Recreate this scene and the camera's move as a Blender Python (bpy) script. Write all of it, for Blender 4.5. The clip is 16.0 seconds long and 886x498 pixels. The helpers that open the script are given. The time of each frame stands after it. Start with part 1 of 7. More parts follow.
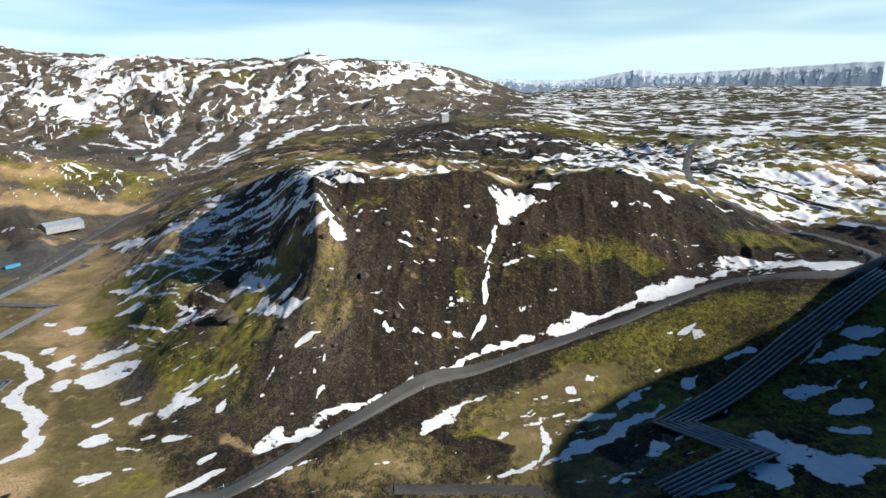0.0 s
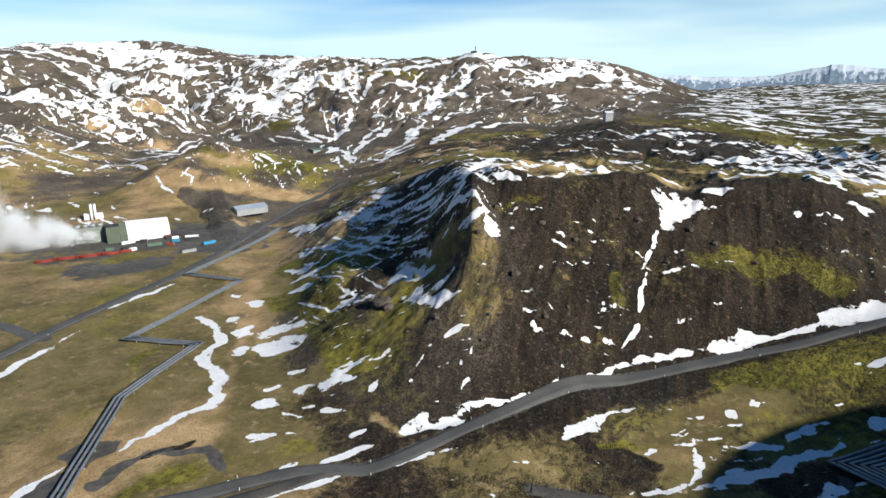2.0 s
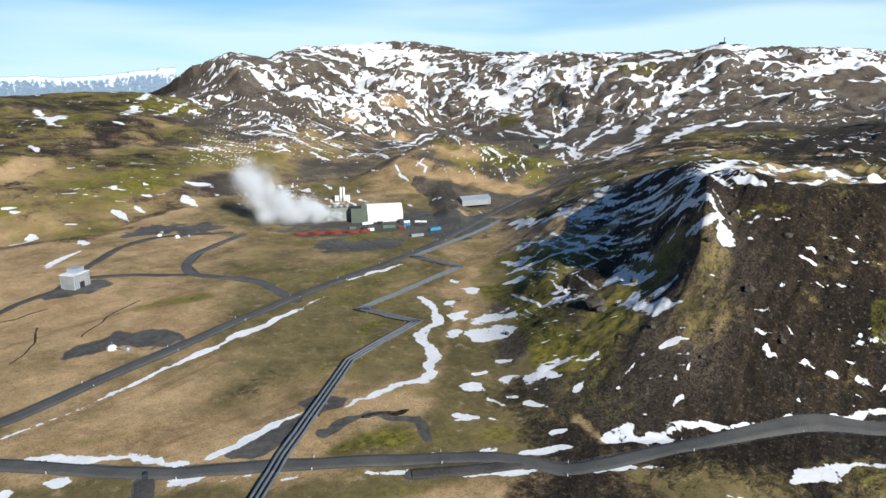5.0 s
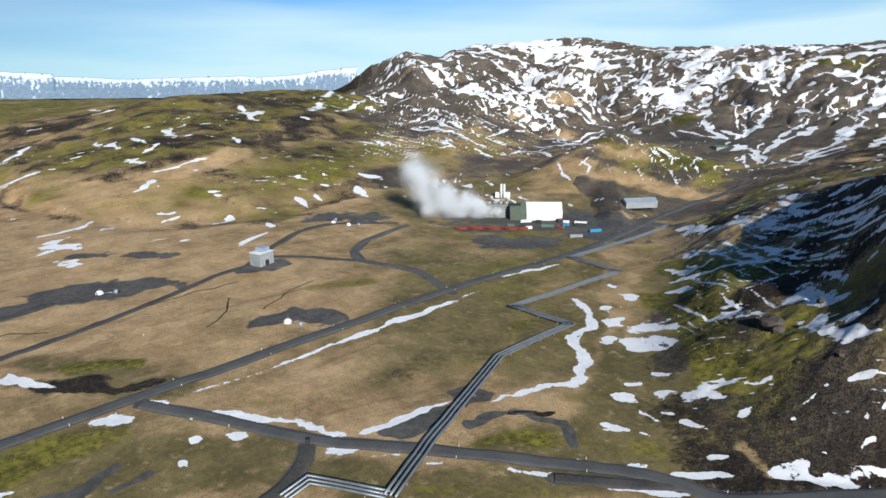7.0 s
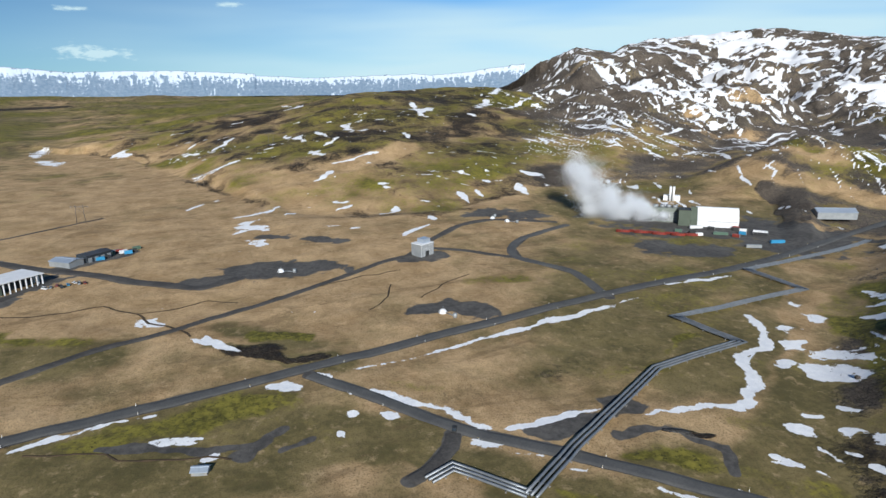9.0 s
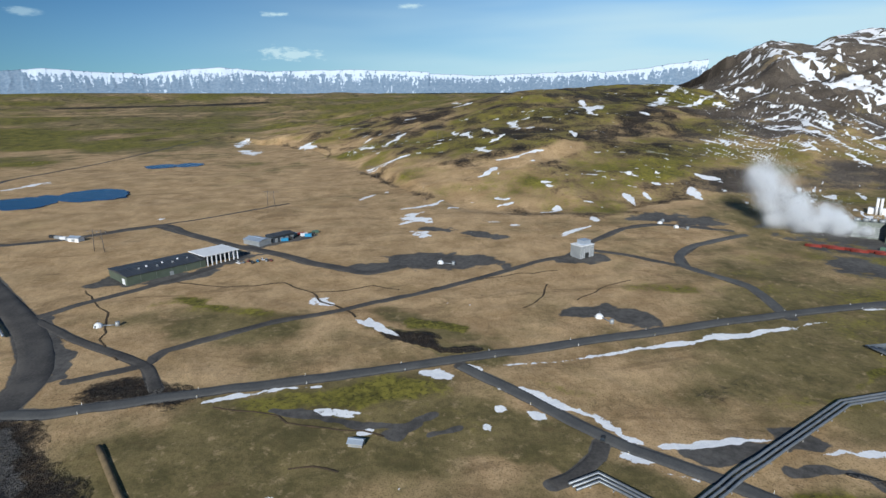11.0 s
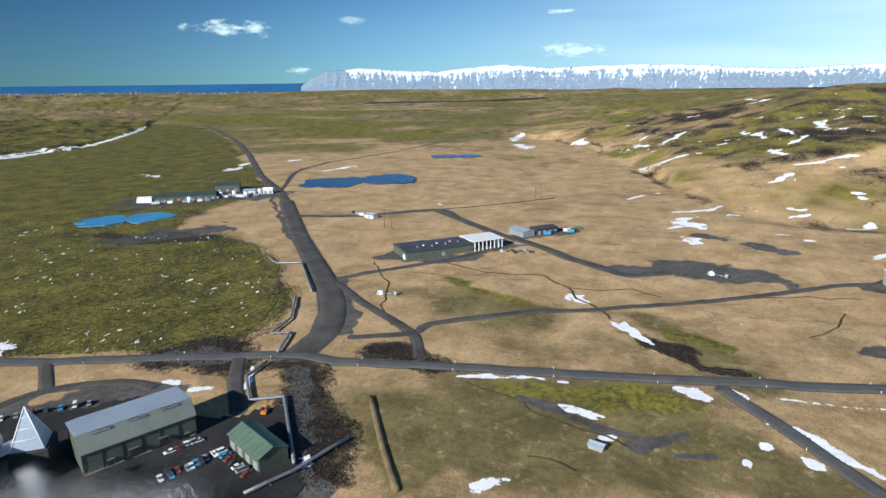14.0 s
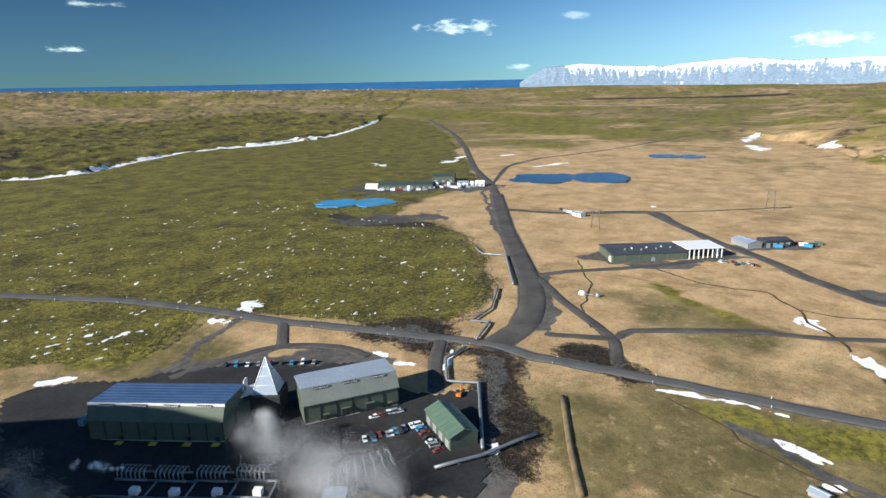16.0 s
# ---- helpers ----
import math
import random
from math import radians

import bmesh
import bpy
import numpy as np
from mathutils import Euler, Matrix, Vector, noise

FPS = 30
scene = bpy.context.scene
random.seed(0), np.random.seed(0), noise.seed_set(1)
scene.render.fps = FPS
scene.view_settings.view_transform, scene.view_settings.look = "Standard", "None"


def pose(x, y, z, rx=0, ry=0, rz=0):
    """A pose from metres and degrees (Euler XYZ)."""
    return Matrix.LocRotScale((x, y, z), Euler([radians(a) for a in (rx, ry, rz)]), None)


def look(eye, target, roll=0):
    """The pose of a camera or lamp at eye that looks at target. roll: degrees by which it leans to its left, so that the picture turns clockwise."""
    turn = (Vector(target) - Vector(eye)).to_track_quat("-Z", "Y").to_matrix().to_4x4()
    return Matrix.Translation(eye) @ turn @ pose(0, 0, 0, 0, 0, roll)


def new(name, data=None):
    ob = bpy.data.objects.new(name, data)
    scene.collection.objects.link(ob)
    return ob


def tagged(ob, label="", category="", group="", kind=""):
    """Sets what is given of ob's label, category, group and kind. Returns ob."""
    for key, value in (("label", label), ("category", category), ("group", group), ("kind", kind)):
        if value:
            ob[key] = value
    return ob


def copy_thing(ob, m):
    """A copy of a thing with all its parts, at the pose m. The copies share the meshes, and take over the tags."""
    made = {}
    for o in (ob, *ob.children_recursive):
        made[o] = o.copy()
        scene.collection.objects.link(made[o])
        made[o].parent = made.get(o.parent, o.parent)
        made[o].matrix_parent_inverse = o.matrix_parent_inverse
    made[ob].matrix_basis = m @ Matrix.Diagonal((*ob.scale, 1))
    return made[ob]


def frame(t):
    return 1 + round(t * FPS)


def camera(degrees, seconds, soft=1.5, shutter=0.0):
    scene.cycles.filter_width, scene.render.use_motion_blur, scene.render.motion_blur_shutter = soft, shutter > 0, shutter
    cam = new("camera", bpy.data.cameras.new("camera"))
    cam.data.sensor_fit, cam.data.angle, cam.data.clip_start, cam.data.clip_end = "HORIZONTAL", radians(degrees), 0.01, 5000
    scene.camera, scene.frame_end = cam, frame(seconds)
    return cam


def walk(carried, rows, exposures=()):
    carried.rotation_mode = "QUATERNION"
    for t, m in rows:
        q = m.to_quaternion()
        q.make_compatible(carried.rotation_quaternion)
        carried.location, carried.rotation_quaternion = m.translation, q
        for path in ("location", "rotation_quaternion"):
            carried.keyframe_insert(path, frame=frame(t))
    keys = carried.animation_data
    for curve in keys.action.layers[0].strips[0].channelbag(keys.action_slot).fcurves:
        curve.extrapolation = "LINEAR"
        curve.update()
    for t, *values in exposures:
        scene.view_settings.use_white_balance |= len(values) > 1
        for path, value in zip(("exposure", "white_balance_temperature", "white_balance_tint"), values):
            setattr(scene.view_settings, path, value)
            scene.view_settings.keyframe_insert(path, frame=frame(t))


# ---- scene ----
cam = camera(71.94, 16.0)
EYE = 130.0
# seconds, yaw to the left, pitch, lean to the right: the drone hovers and turns
ROWS = [
    (0.0, 0.00, -13.86, 0.22),
    (0.5, 3.55, -13.89, 0.19),
    (1.0, 7.29, -13.92, 0.17),
    (1.5, 11.04, -13.97, 0.16),
    (2.0, 14.70, -14.02, 0.11),
    (2.5, 17.74, -14.07, 0.08),
    (3.0, 20.43, -14.12, 0.08),
    (3.5, 23.99, -14.18, 0.06),
    (4.0, 27.79, -14.26, 0.09),
    (6.5, 46.85, -14.48, 0.17),
    (7.0, 50.55, -14.54, 0.21),
    (7.5, 54.22, -14.61, 0.25),
    (8.0, 57.97, -14.64, 0.33),
    (8.5, 61.84, -14.67, 0.37),
    (9.0, 65.68, -14.72, 0.41),
    (11.5, 84.90, -14.85, 0.49),
    (12.0, 88.95, -14.86, 0.58),
    (12.5, 93.03, -14.87, 0.66),
    (13.0, 97.17, -14.90, 0.72),
    (13.5, 101.46, -14.91, 0.80),
    (14.0, 105.90, -14.94, 0.85),
    (14.5, 110.50, -14.95, 0.92),
    (15.0, 115.18, -14.95, 1.02),
    (15.5, 119.79, -14.95, 1.12),
    (16.0, 125.56, -14.97, 1.12),
]
# the film's camera closes a little half-way and opens up towards the end
EXPOSE = [(0.0, 0.12, 6750, 8), (7.0, -0.10, 6250, 9), (9.0, -0.22, 6200, 9), (11.5, -0.34, 6050, 8), (12.5, -0.18, 6100, 8), (14.0, 0.14, 6300, 9), (16.0, 0.44, 6600, 9)]
walk(cam, [(t, pose(0, 0, EYE, 0, 0, yaw) @ pose(0, 0, 0, 90 + pitch, 0, 0) @ pose(0, 0, 0, 0, 0, -lean)) for t, yaw, pitch, lean in ROWS], EXPOSE)

# ---- sky and sun ----
SUN_AZ, SUN_EL = -114.0, 26.0  # bearing from +Y to -X, and height
world = bpy.data.worlds.new("sky")
scene.world = world
world.use_nodes = True
wn, wl = world.node_tree.nodes, world.node_tree.links
wn.clear()
sky = wn.new("ShaderNodeTexSky")
sky.sky_type, sky.sun_disc = "NISHITA", False
sky.sun_elevation, sky.sun_rotation = radians(SUN_EL), radians(-SUN_AZ)
sky.altitude, sky.dust_density, sky.ozone_density = 1800.0, 0.0, 4.0


def wmath(op, a, b=0.0):
    n = wn.new("ShaderNodeMath")
    n.operation = op
    for k, v in enumerate((a, b)):
        if isinstance(v, bpy.types.NodeSocket):
            wl.new(v, n.inputs[k])
        else:
            n.inputs[k].default_value = v
    return n.outputs[0]


def wramp(v, lo, hi):
    n = wn.new("ShaderNodeMapRange")
    n.interpolation_type = "SMOOTHSTEP"
    wl.new(v, n.inputs["Value"])
    n.inputs["From Min"].default_value, n.inputs["From Max"].default_value = lo, hi
    return n.outputs["Result"]


def wnoise(scale, stretch, detail, rough, off=(0, 0, 0)):
    mp = wn.new("ShaderNodeMapping")
    mp.inputs["Scale"].default_value, mp.inputs["Location"].default_value = stretch, off
    wl.new(where, mp.inputs["Vector"])
    n = wn.new("ShaderNodeTexNoise")
    n.inputs["Scale"].default_value, n.inputs["Detail"].default_value, n.inputs["Roughness"].default_value = scale, detail, rough
    wl.new(mp.outputs["Vector"], n.inputs["Vector"])
    return n.outputs["Fac"]


# thin streaks of high cloud, a pale veil towards the horizon
where = wn.new("ShaderNodeTexCoord").outputs["Generated"]
sepd = wn.new("ShaderNodeSeparateXYZ")
wl.new(where, sepd.inputs[0])
up_ = sepd.outputs["Z"]
veil = wmath("MULTIPLY", wramp(wnoise(1.8, (1, 1, 8), 3.0, 0.45), 0.25, 0.75), wramp(sepd.outputs["Y"], -0.35, 0.75))
# single clouds: bearing, height and half spans in degrees, density
CLOUDS = [(123.9, 4.9, 5.2, 0.75, 1.0), (155.4, 3.2, 2.4, 0.35, 0.9), (153.7, 6.6, 2.2, 0.35, 0.7), (94.2, 2.9, 3.6, 0.85, 0.9), (113.5, 5.7, 1.7, 0.4, 0.35),
          (94.9, 6.1, 1.7, 0.3, 0.7), (83.5, 6.9, 2.0, 0.3, 0.6), (118.6, 1.5, 1.5, 0.45, 0.8), (122.0, 4.9, 0.9, 0.3, 0.3)]
tufts = wmath("MULTIPLY", wmath("SUBTRACT", wnoise(26.0, (1, 1, 3.0), 8.0, 0.62), 0.5), 3.4)
puffs = 0.0
for c_az, c_el, c_w, c_h, c_d in CLOUDS:
    ca = radians(c_az)
    side = wmath("DIVIDE", wmath("ADD", wmath("MULTIPLY", sepd.outputs["X"], -math.cos(ca)), wmath("MULTIPLY", sepd.outputs["Y"], -math.sin(ca))), math.sin(radians(c_w)))
    rise_ = wmath("DIVIDE", wmath("SUBTRACT", up_, math.sin(radians(c_el))), math.sin(radians(c_h)))
    ahead = wmath("ADD", wmath("MULTIPLY", sepd.outputs["X"], -math.sin(ca)), wmath("MULTIPLY", sepd.outputs["Y"], math.cos(ca)))
    spread_ = wmath("SQRT", wmath("ADD", wmath("MULTIPLY", side, side), wmath("MULTIPLY", rise_, rise_)))
    body_ = wramp(wmath("SUBTRACT", wmath("ADD", tufts, 0.75), spread_), 0.0, 0.9)
    puffs = wmath("MAXIMUM", puffs, wmath("MULTIPLY", wmath("MULTIPLY", body_, wramp(ahead, 0.5, 0.8)), c_d))
low = wmath("MULTIPLY", wramp(up_, 0.24, -0.02), wmath("ADD", wmath("MULTIPLY", wramp(sepd.outputs["Y"], -0.85, 0.3), 0.50), 0.06))
cloud = wmath("MULTIPLY", wmath("MINIMUM", wmath("ADD", wmath("ADD", wmath("MULTIPLY", veil, 0.75), puffs), low), 0.92), wramp(up_, 0.85, 0.22))
mixs = wn.new("ShaderNodeMix")
mixs.data_type = "RGBA"
wl.new(cloud, mixs.inputs[0])
tint = wn.new("ShaderNodeMix")
tint.data_type, tint.blend_type = "RGBA", "MULTIPLY"
tint.inputs[0].default_value = 1.0
dim = wn.new("ShaderNodeVectorMath")
dim.operation = "SCALE"
wl.new(sky.outputs["Color"], dim.inputs[0])
wl.new(wmath("ADD", wmath("MULTIPLY", wramp(sepd.outputs["Y"], -0.98, -0.2), 0.55), wmath("ADD", wmath("MULTIPLY", wramp(sepd.outputs["Y"], -0.1, 0.7), 0.7), 0.45)), dim.inputs["Scale"])
wl.new(dim.outputs[0], tint.inputs[6])
tint.inputs[7].default_value = (0.28, 0.79, 1.12, 1)
wl.new(tint.outputs[2], mixs.inputs[6])
mixs.inputs[7].default_value = (11.8, 15.3, 16.0, 1)
bg = wn.new("ShaderNodeBackground")
bg.inputs["Strength"].default_value = 0.064
wo = wn.new("ShaderNodeOutputWorld")
wl.new(mixs.outputs[2], bg.inputs["Color"])
wl.new(bg.outputs["Background"], wo.inputs["Surface"])

sun_data = bpy.data.lights.new("sun", "SUN")
sun_data.energy, sun_data.angle, sun_data.color = 6.3, radians(0.5), (1.0, 0.97, 0.91)
sun = new("sun", sun_data)
sa, se = radians(SUN_AZ), radians(SUN_EL)
sun_dir = Vector((-math.sin(sa) * math.cos(se), math.cos(sa) * math.cos(se), math.sin(se)))
sun.matrix_world = look(sun_dir * 3000, (0, 0, 0))

# ---- materials ----
class Mat:
    """A small builder of node materials."""

    def __init__(self, name):
        self.m = bpy.data.materials.new(name)
        self.m.use_nodes = True
        self.n, self.l = self.m.node_tree.nodes, self.m.node_tree.links
        self.b = self.n["Principled BSDF"]
        self.b.inputs["Specular IOR Level"].default_value = 0.25
        self.coord = self.n.new("ShaderNodeTexCoord").outputs["Object"]

    def put(self, value, socket):
        if isinstance(value, bpy.types.NodeSocket):
            self.l.new(value, socket)
        else:
            socket.default_value = value

    def noise(self, scale, detail=4.0, rough=0.55, stretch=None, distort=0.0):
        n = self.n.new("ShaderNodeTexNoise")
        n.inputs["Scale"].default_value, n.inputs["Detail"].default_value = scale, detail
        n.inputs["Roughness"].default_value, n.inputs["Distortion"].default_value = rough, distort
        src = self.coord
        if stretch:
            mp = self.n.new("ShaderNodeMapping")
            mp.inputs["Scale"].default_value = stretch[:3]
            if len(stretch) > 3:
                mp.inputs["Rotation"].default_value = (0, 0, radians(stretch[3]))
            self.l.new(src, mp.inputs["Vector"])
            src = mp.outputs["Vector"]
        self.l.new(src, n.inputs["Vector"])
        return n.outputs["Fac"]

    def math(self, op, a, b=0.0, c=0.0, clamp=False):
        n = self.n.new("ShaderNodeMath")
        n.operation, n.use_clamp = op, clamp
        for k, v in enumerate((a, b, c)):
            self.put(v, n.inputs[k])
        return n.outputs[0]

    def ramp(self, v, lo, hi, a=0.0, b=1.0):
        n = self.n.new("ShaderNodeMapRange")
        n.interpolation_type = "SMOOTHSTEP"
        self.put(v, n.inputs["Value"])
        for key, val in (("From Min", lo), ("From Max", hi), ("To Min", a), ("To Max", b)):
            n.inputs[key].default_value = val
        return n.outputs["Result"]

    def mix(self, f, a, b, kind="MIX"):
        n = self.n.new("ShaderNodeMix")
        n.data_type, n.blend_type = "RGBA", kind
        self.put(f, n.inputs["Factor"])
        for v, s in ((a, n.inputs["A"]), (b, n.inputs["B"])):
            pass
        ins = [s for s in n.inputs if s.type == "RGBA"]
        for v, s in ((a, ins[0]), (b, ins[1])):
            self.put((*v, 1) if isinstance(v, tuple) and len(v) == 3 else v, s)
        return [s for s in n.outputs if s.type == "RGBA"][0]

    def attr(self, name, out="Fac"):
        n = self.n.new("ShaderNodeAttribute")
        n.attribute_name = name
        return n.outputs[out]

    def rand(self):
        return self.n.new("ShaderNodeObjectInfo").outputs["Random"]

    def bump(self, h, strength, distance):
        n = self.n.new("ShaderNodeBump")
        n.inputs["Strength"].default_value, n.inputs["Distance"].default_value = strength, distance
        self.l.new(h, n.inputs["Height"])
        self.l.new(n.outputs["Normal"], self.b.inputs["Normal"])

    def done(self, color, rough=0.9, metal=0.0):
        self.put((*color, 1) if isinstance(color, tuple) and len(color) == 3 else color, self.b.inputs["Base Color"])
        self.put(rough, self.b.inputs["Roughness"])
        self.put(metal, self.b.inputs["Metallic"])
        return self.m


def plain_mat(name, a, b=None, scale=0.5, rough=0.7, metal=0.0, bump=0.0, fine=None):
    """Two tones of one surface at two scales."""
    k = Mat(name)
    b = b or tuple(c * 0.75 for c in a)
    f = k.math("ADD", k.math("MULTIPLY", k.noise(scale), 0.6), k.math("MULTIPLY", k.noise(fine or scale * 9, 3.0), 0.4))
    if bump:
        k.bump(k.noise(fine or scale * 9, 3.0), 0.6, bump)
    return k.done(k.mix(k.ramp(f, 0.35, 0.65), a, b), rough, metal)


def ground_mat():
    k = Mat("ground")
    big, mid, small = k.noise(0.006, 5.0, 0.6), k.noise(0.035, 6.0, 0.6), k.noise(0.28, 6.0, 0.65)
    grain = k.noise(1.3, 4.0, 0.6)
    var = k.math("ADD", k.math("MULTIPLY", mid, 0.5), k.math("MULTIPLY", small, 0.5))
    slow = k.math("ADD", k.math("MULTIPLY", mid, 0.75), k.math("MULTIPLY", small, 0.25))
    # bare brown scree and lava soil
    streak = k.noise(0.10, 5.0, 0.6)
    soil = k.mix(k.ramp(var, 0.36, 0.62), (0.013, 0.0095, 0.0065), (0.046, 0.031, 0.019))
    soil = k.mix(k.ramp(k.math("ADD", k.math("MULTIPLY", big, 0.7), k.math("MULTIPLY", streak, 0.3)), 0.5, 0.62), soil, (0.042, 0.037, 0.031))
    furrow = k.noise(0.16, 6.0, 0.68, (1.0, 0.16, 0.16, 4))
    soil = k.mix(k.ramp(furrow, 0.50, 0.64, 0.0, 0.75), soil, (0.074, 0.052, 0.033))
    soil = k.mix(k.ramp(furrow, 0.47, 0.36, 0.0, 0.8), soil, (0.014, 0.011, 0.009))
    stone = k.mix(k.ramp(var, 0.36, 0.64), (0.125, 0.10, 0.078), (0.225, 0.185, 0.145))
    soil = k.mix(k.math("MINIMUM", k.attr("pale"), 1.0), soil, stone)
    # dry straw-coloured grass, with older olive growth in it
    straw = k.mix(k.ramp(slow, 0.34, 0.66), (0.34, 0.222, 0.108), (0.56, 0.385, 0.205))
    straw = k.mix(k.ramp(k.noise(0.016, 5.0, 0.6), 0.52, 0.72, 0.0, 0.35), straw, (0.25, 0.185, 0.08))
    straw = k.mix(k.ramp(k.noise(0.05, 5.0, 0.65, (0.5, 1.4, 1, 30)), 0.56, 0.76, 0.0, 0.35), straw, (0.22, 0.14, 0.07))
    sep = k.n.new("ShaderNodeSeparateColor")
    cov = k.n.new("ShaderNodeAttribute")
    cov.attribute_name = "cover"
    k.l.new(cov.outputs["Color"], sep.inputs["Color"])
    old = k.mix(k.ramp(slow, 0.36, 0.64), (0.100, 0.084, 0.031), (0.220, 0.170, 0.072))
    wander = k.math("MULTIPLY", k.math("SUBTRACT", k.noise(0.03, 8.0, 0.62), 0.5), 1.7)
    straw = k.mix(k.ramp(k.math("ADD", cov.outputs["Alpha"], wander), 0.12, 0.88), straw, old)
    tuft = k.noise(0.13, 9.0, 0.74)
    straw = k.mix(k.ramp(tuft, 0.52, 0.70, 0.0, 0.28), straw, (0.155, 0.105, 0.05))
    straw = k.mix(k.ramp(tuft, 0.46, 0.34, 0.0, 0.35), straw, (0.66, 0.47, 0.27))
    straw = k.mix(k.ramp(k.noise(0.07, 8.0, 0.7, (1, 0.45, 1, 20)), 0.58, 0.70, 0.0, 0.35), straw, (0.15, 0.122, 0.04))
    straw = k.mix(k.ramp(grain, 0.50, 0.66, 0.0, 0.5), straw, (0.11, 0.08, 0.035))
    straw = k.mix(k.ramp(k.noise(0.028, 9.0, 0.7, (1, 0.35, 1, -25), 1.2), 0.55, 0.64, 0.0, 0.45), straw, (0.13, 0.085, 0.04))
    # moss
    green = k.mix(k.ramp(var, 0.36, 0.64), (0.074, 0.068, 0.012), (0.245, 0.212, 0.036))
    green = k.mix(k.ramp(k.noise(0.11, 6.0, 0.7), 0.52, 0.68, 0.0, 0.65), green, (0.046, 0.042, 0.014))
    green = k.mix(k.ramp(k.noise(0.42, 7.0, 0.75), 0.53, 0.62, 0.0, 0.8), green, (0.028, 0.027, 0.010))
    gravel = k.mix(k.ramp(var, 0.35, 0.65), (0.058, 0.055, 0.052), (0.125, 0.117, 0.107))
    jit = k.math("MULTIPLY", k.math("SUBTRACT", var, 0.5), 1.7)

    def mask(s, soft=0.14):
        return k.ramp(k.math("ADD", s, jit), 0.5 - soft, 0.5 + soft)

    grassy = mask(sep.outputs[0], 0.26)
    c = k.mix(grassy, soil, straw)
    c = k.mix(mask(sep.outputs[1], 0.30), c, green)
    c = k.mix(k.ramp(k.math("ADD", sep.outputs[2], k.math("MULTIPLY", jit, 0.3)), 0.44, 0.56), c, gravel)
    rough_ground = k.math("SUBTRACT", 1.0, k.math("MULTIPLY", grassy, 0.88))
    c = k.mix(k.math("MULTIPLY", k.ramp(grain, 0.50, 0.60, 0.0, 0.85), rough_ground), c, (0.011, 0.009, 0.007))
    c = k.mix(k.math("MULTIPLY", k.ramp(k.noise(0.55, 5.0, 0.7), 0.54, 0.70, 0.0, 0.35), rough_ground), c, (0.30, 0.26, 0.18))
    # snow lies where the attribute and the wind-blown noise agree
    sn = k.math("ADD", k.math("MULTIPLY", k.math("SUBTRACT", k.noise(0.024, 7.0, 0.64), 0.5), 1.7),
                k.math("MULTIPLY", k.math("SUBTRACT", k.noise(0.16, 7.0, 0.72), 0.5), 2.7))
    s = k.ramp(k.math("ADD", k.attr("snow"), k.math("MULTIPLY", sn, k.attr("rag"))), 0.47, 0.54)
    white = k.mix(k.ramp(small, 0.3, 0.7), (0.78, 0.79, 0.81), (0.89, 0.89, 0.89))
    h = k.math("MULTIPLY", k.math("ADD", k.math("MULTIPLY", small, 1.0), k.math("MULTIPLY", grain, 0.45)), k.math("ADD", k.math("MULTIPLY", rough_ground, k.math("SUBTRACT", 1.0, s)), k.math("MULTIPLY", s, 0.12)))
    k.bump(h, 1.0, 2.5)
    return k.done(k.mix(s, c, white), k.ramp(s, 0, 1, 0.95, 0.6))


M_GROUND = ground_mat()
M_ROAD = plain_mat("road_asphalt", (0.075, 0.076, 0.076), (0.115, 0.113, 0.108), 0.08, 0.9, fine=1.5)
M_GRAVEL = plain_mat("dark_gravel", (0.050, 0.047, 0.045), (0.095, 0.088, 0.080), 0.06, 0.95, fine=0.9)
M_WALL = plain_mat("green_grey_cladding", (0.11, 0.132, 0.10), (0.085, 0.105, 0.08), 0.15, 0.55, 0.1)
M_FASCIA = plain_mat("light_grey_cladding", (0.22, 0.24, 0.21), (0.175, 0.195, 0.17), 0.15, 0.5, 0.1)
M_ROOF_LIGHT = plain_mat("pale_metal_roof", (0.42, 0.48, 0.55), (0.36, 0.42, 0.50), 0.08, 0.42, 0.35)
M_ROOF_BLUE = plain_mat("blue_metal_roof", (0.055, 0.11, 0.22), (0.075, 0.14, 0.26), 0.12, 0.4, 0.3)
M_ROOF_GREEN = plain_mat("green_metal_roof", (0.12, 0.19, 0.14), (0.10, 0.16, 0.12), 0.2, 0.5, 0.2)
M_ROOF_SLATE = plain_mat("slate_grey_sheet_roof", (0.075, 0.082, 0.092), (0.055, 0.060, 0.068), 0.12, 0.5, 0.2)
M_ROOF_TEAL = plain_mat("dark_teal_sheet_roof", (0.050, 0.078, 0.072), (0.072, 0.10, 0.09), 0.12, 0.5, 0.2)
M_WHITE = plain_mat("white_paint", (0.78, 0.79, 0.80), (0.66, 0.67, 0.68), 0.3, 0.55)
M_GREY = plain_mat("grey_metal", (0.36, 0.38, 0.39), (0.28, 0.30, 0.31), 0.25, 0.5, 0.3)
M_DARK = plain_mat("dark_metal", (0.035, 0.037, 0.038), (0.055, 0.055, 0.055), 0.4, 0.6, 0.2)
M_ALU = plain_mat("aluminium_cladding", (0.30, 0.32, 0.34), (0.20, 0.22, 0.24), 0.35, 0.5, 0.55)
M_GLASSY = plain_mat("dark_window_glass", (0.03, 0.04, 0.05), (0.05, 0.06, 0.07), 0.5, 0.12)
M_RED = plain_mat("red_paint", (0.30, 0.05, 0.035), (0.18, 0.04, 0.03), 0.6, 0.5)
M_BLUE = plain_mat("blue_paint", (0.05, 0.30, 0.50), (0.04, 0.22, 0.42), 0.6, 0.5)
M_ORANGE = plain_mat("orange_paint", (0.60, 0.22, 0.03), (0.5, 0.16, 0.02), 0.6, 0.5)
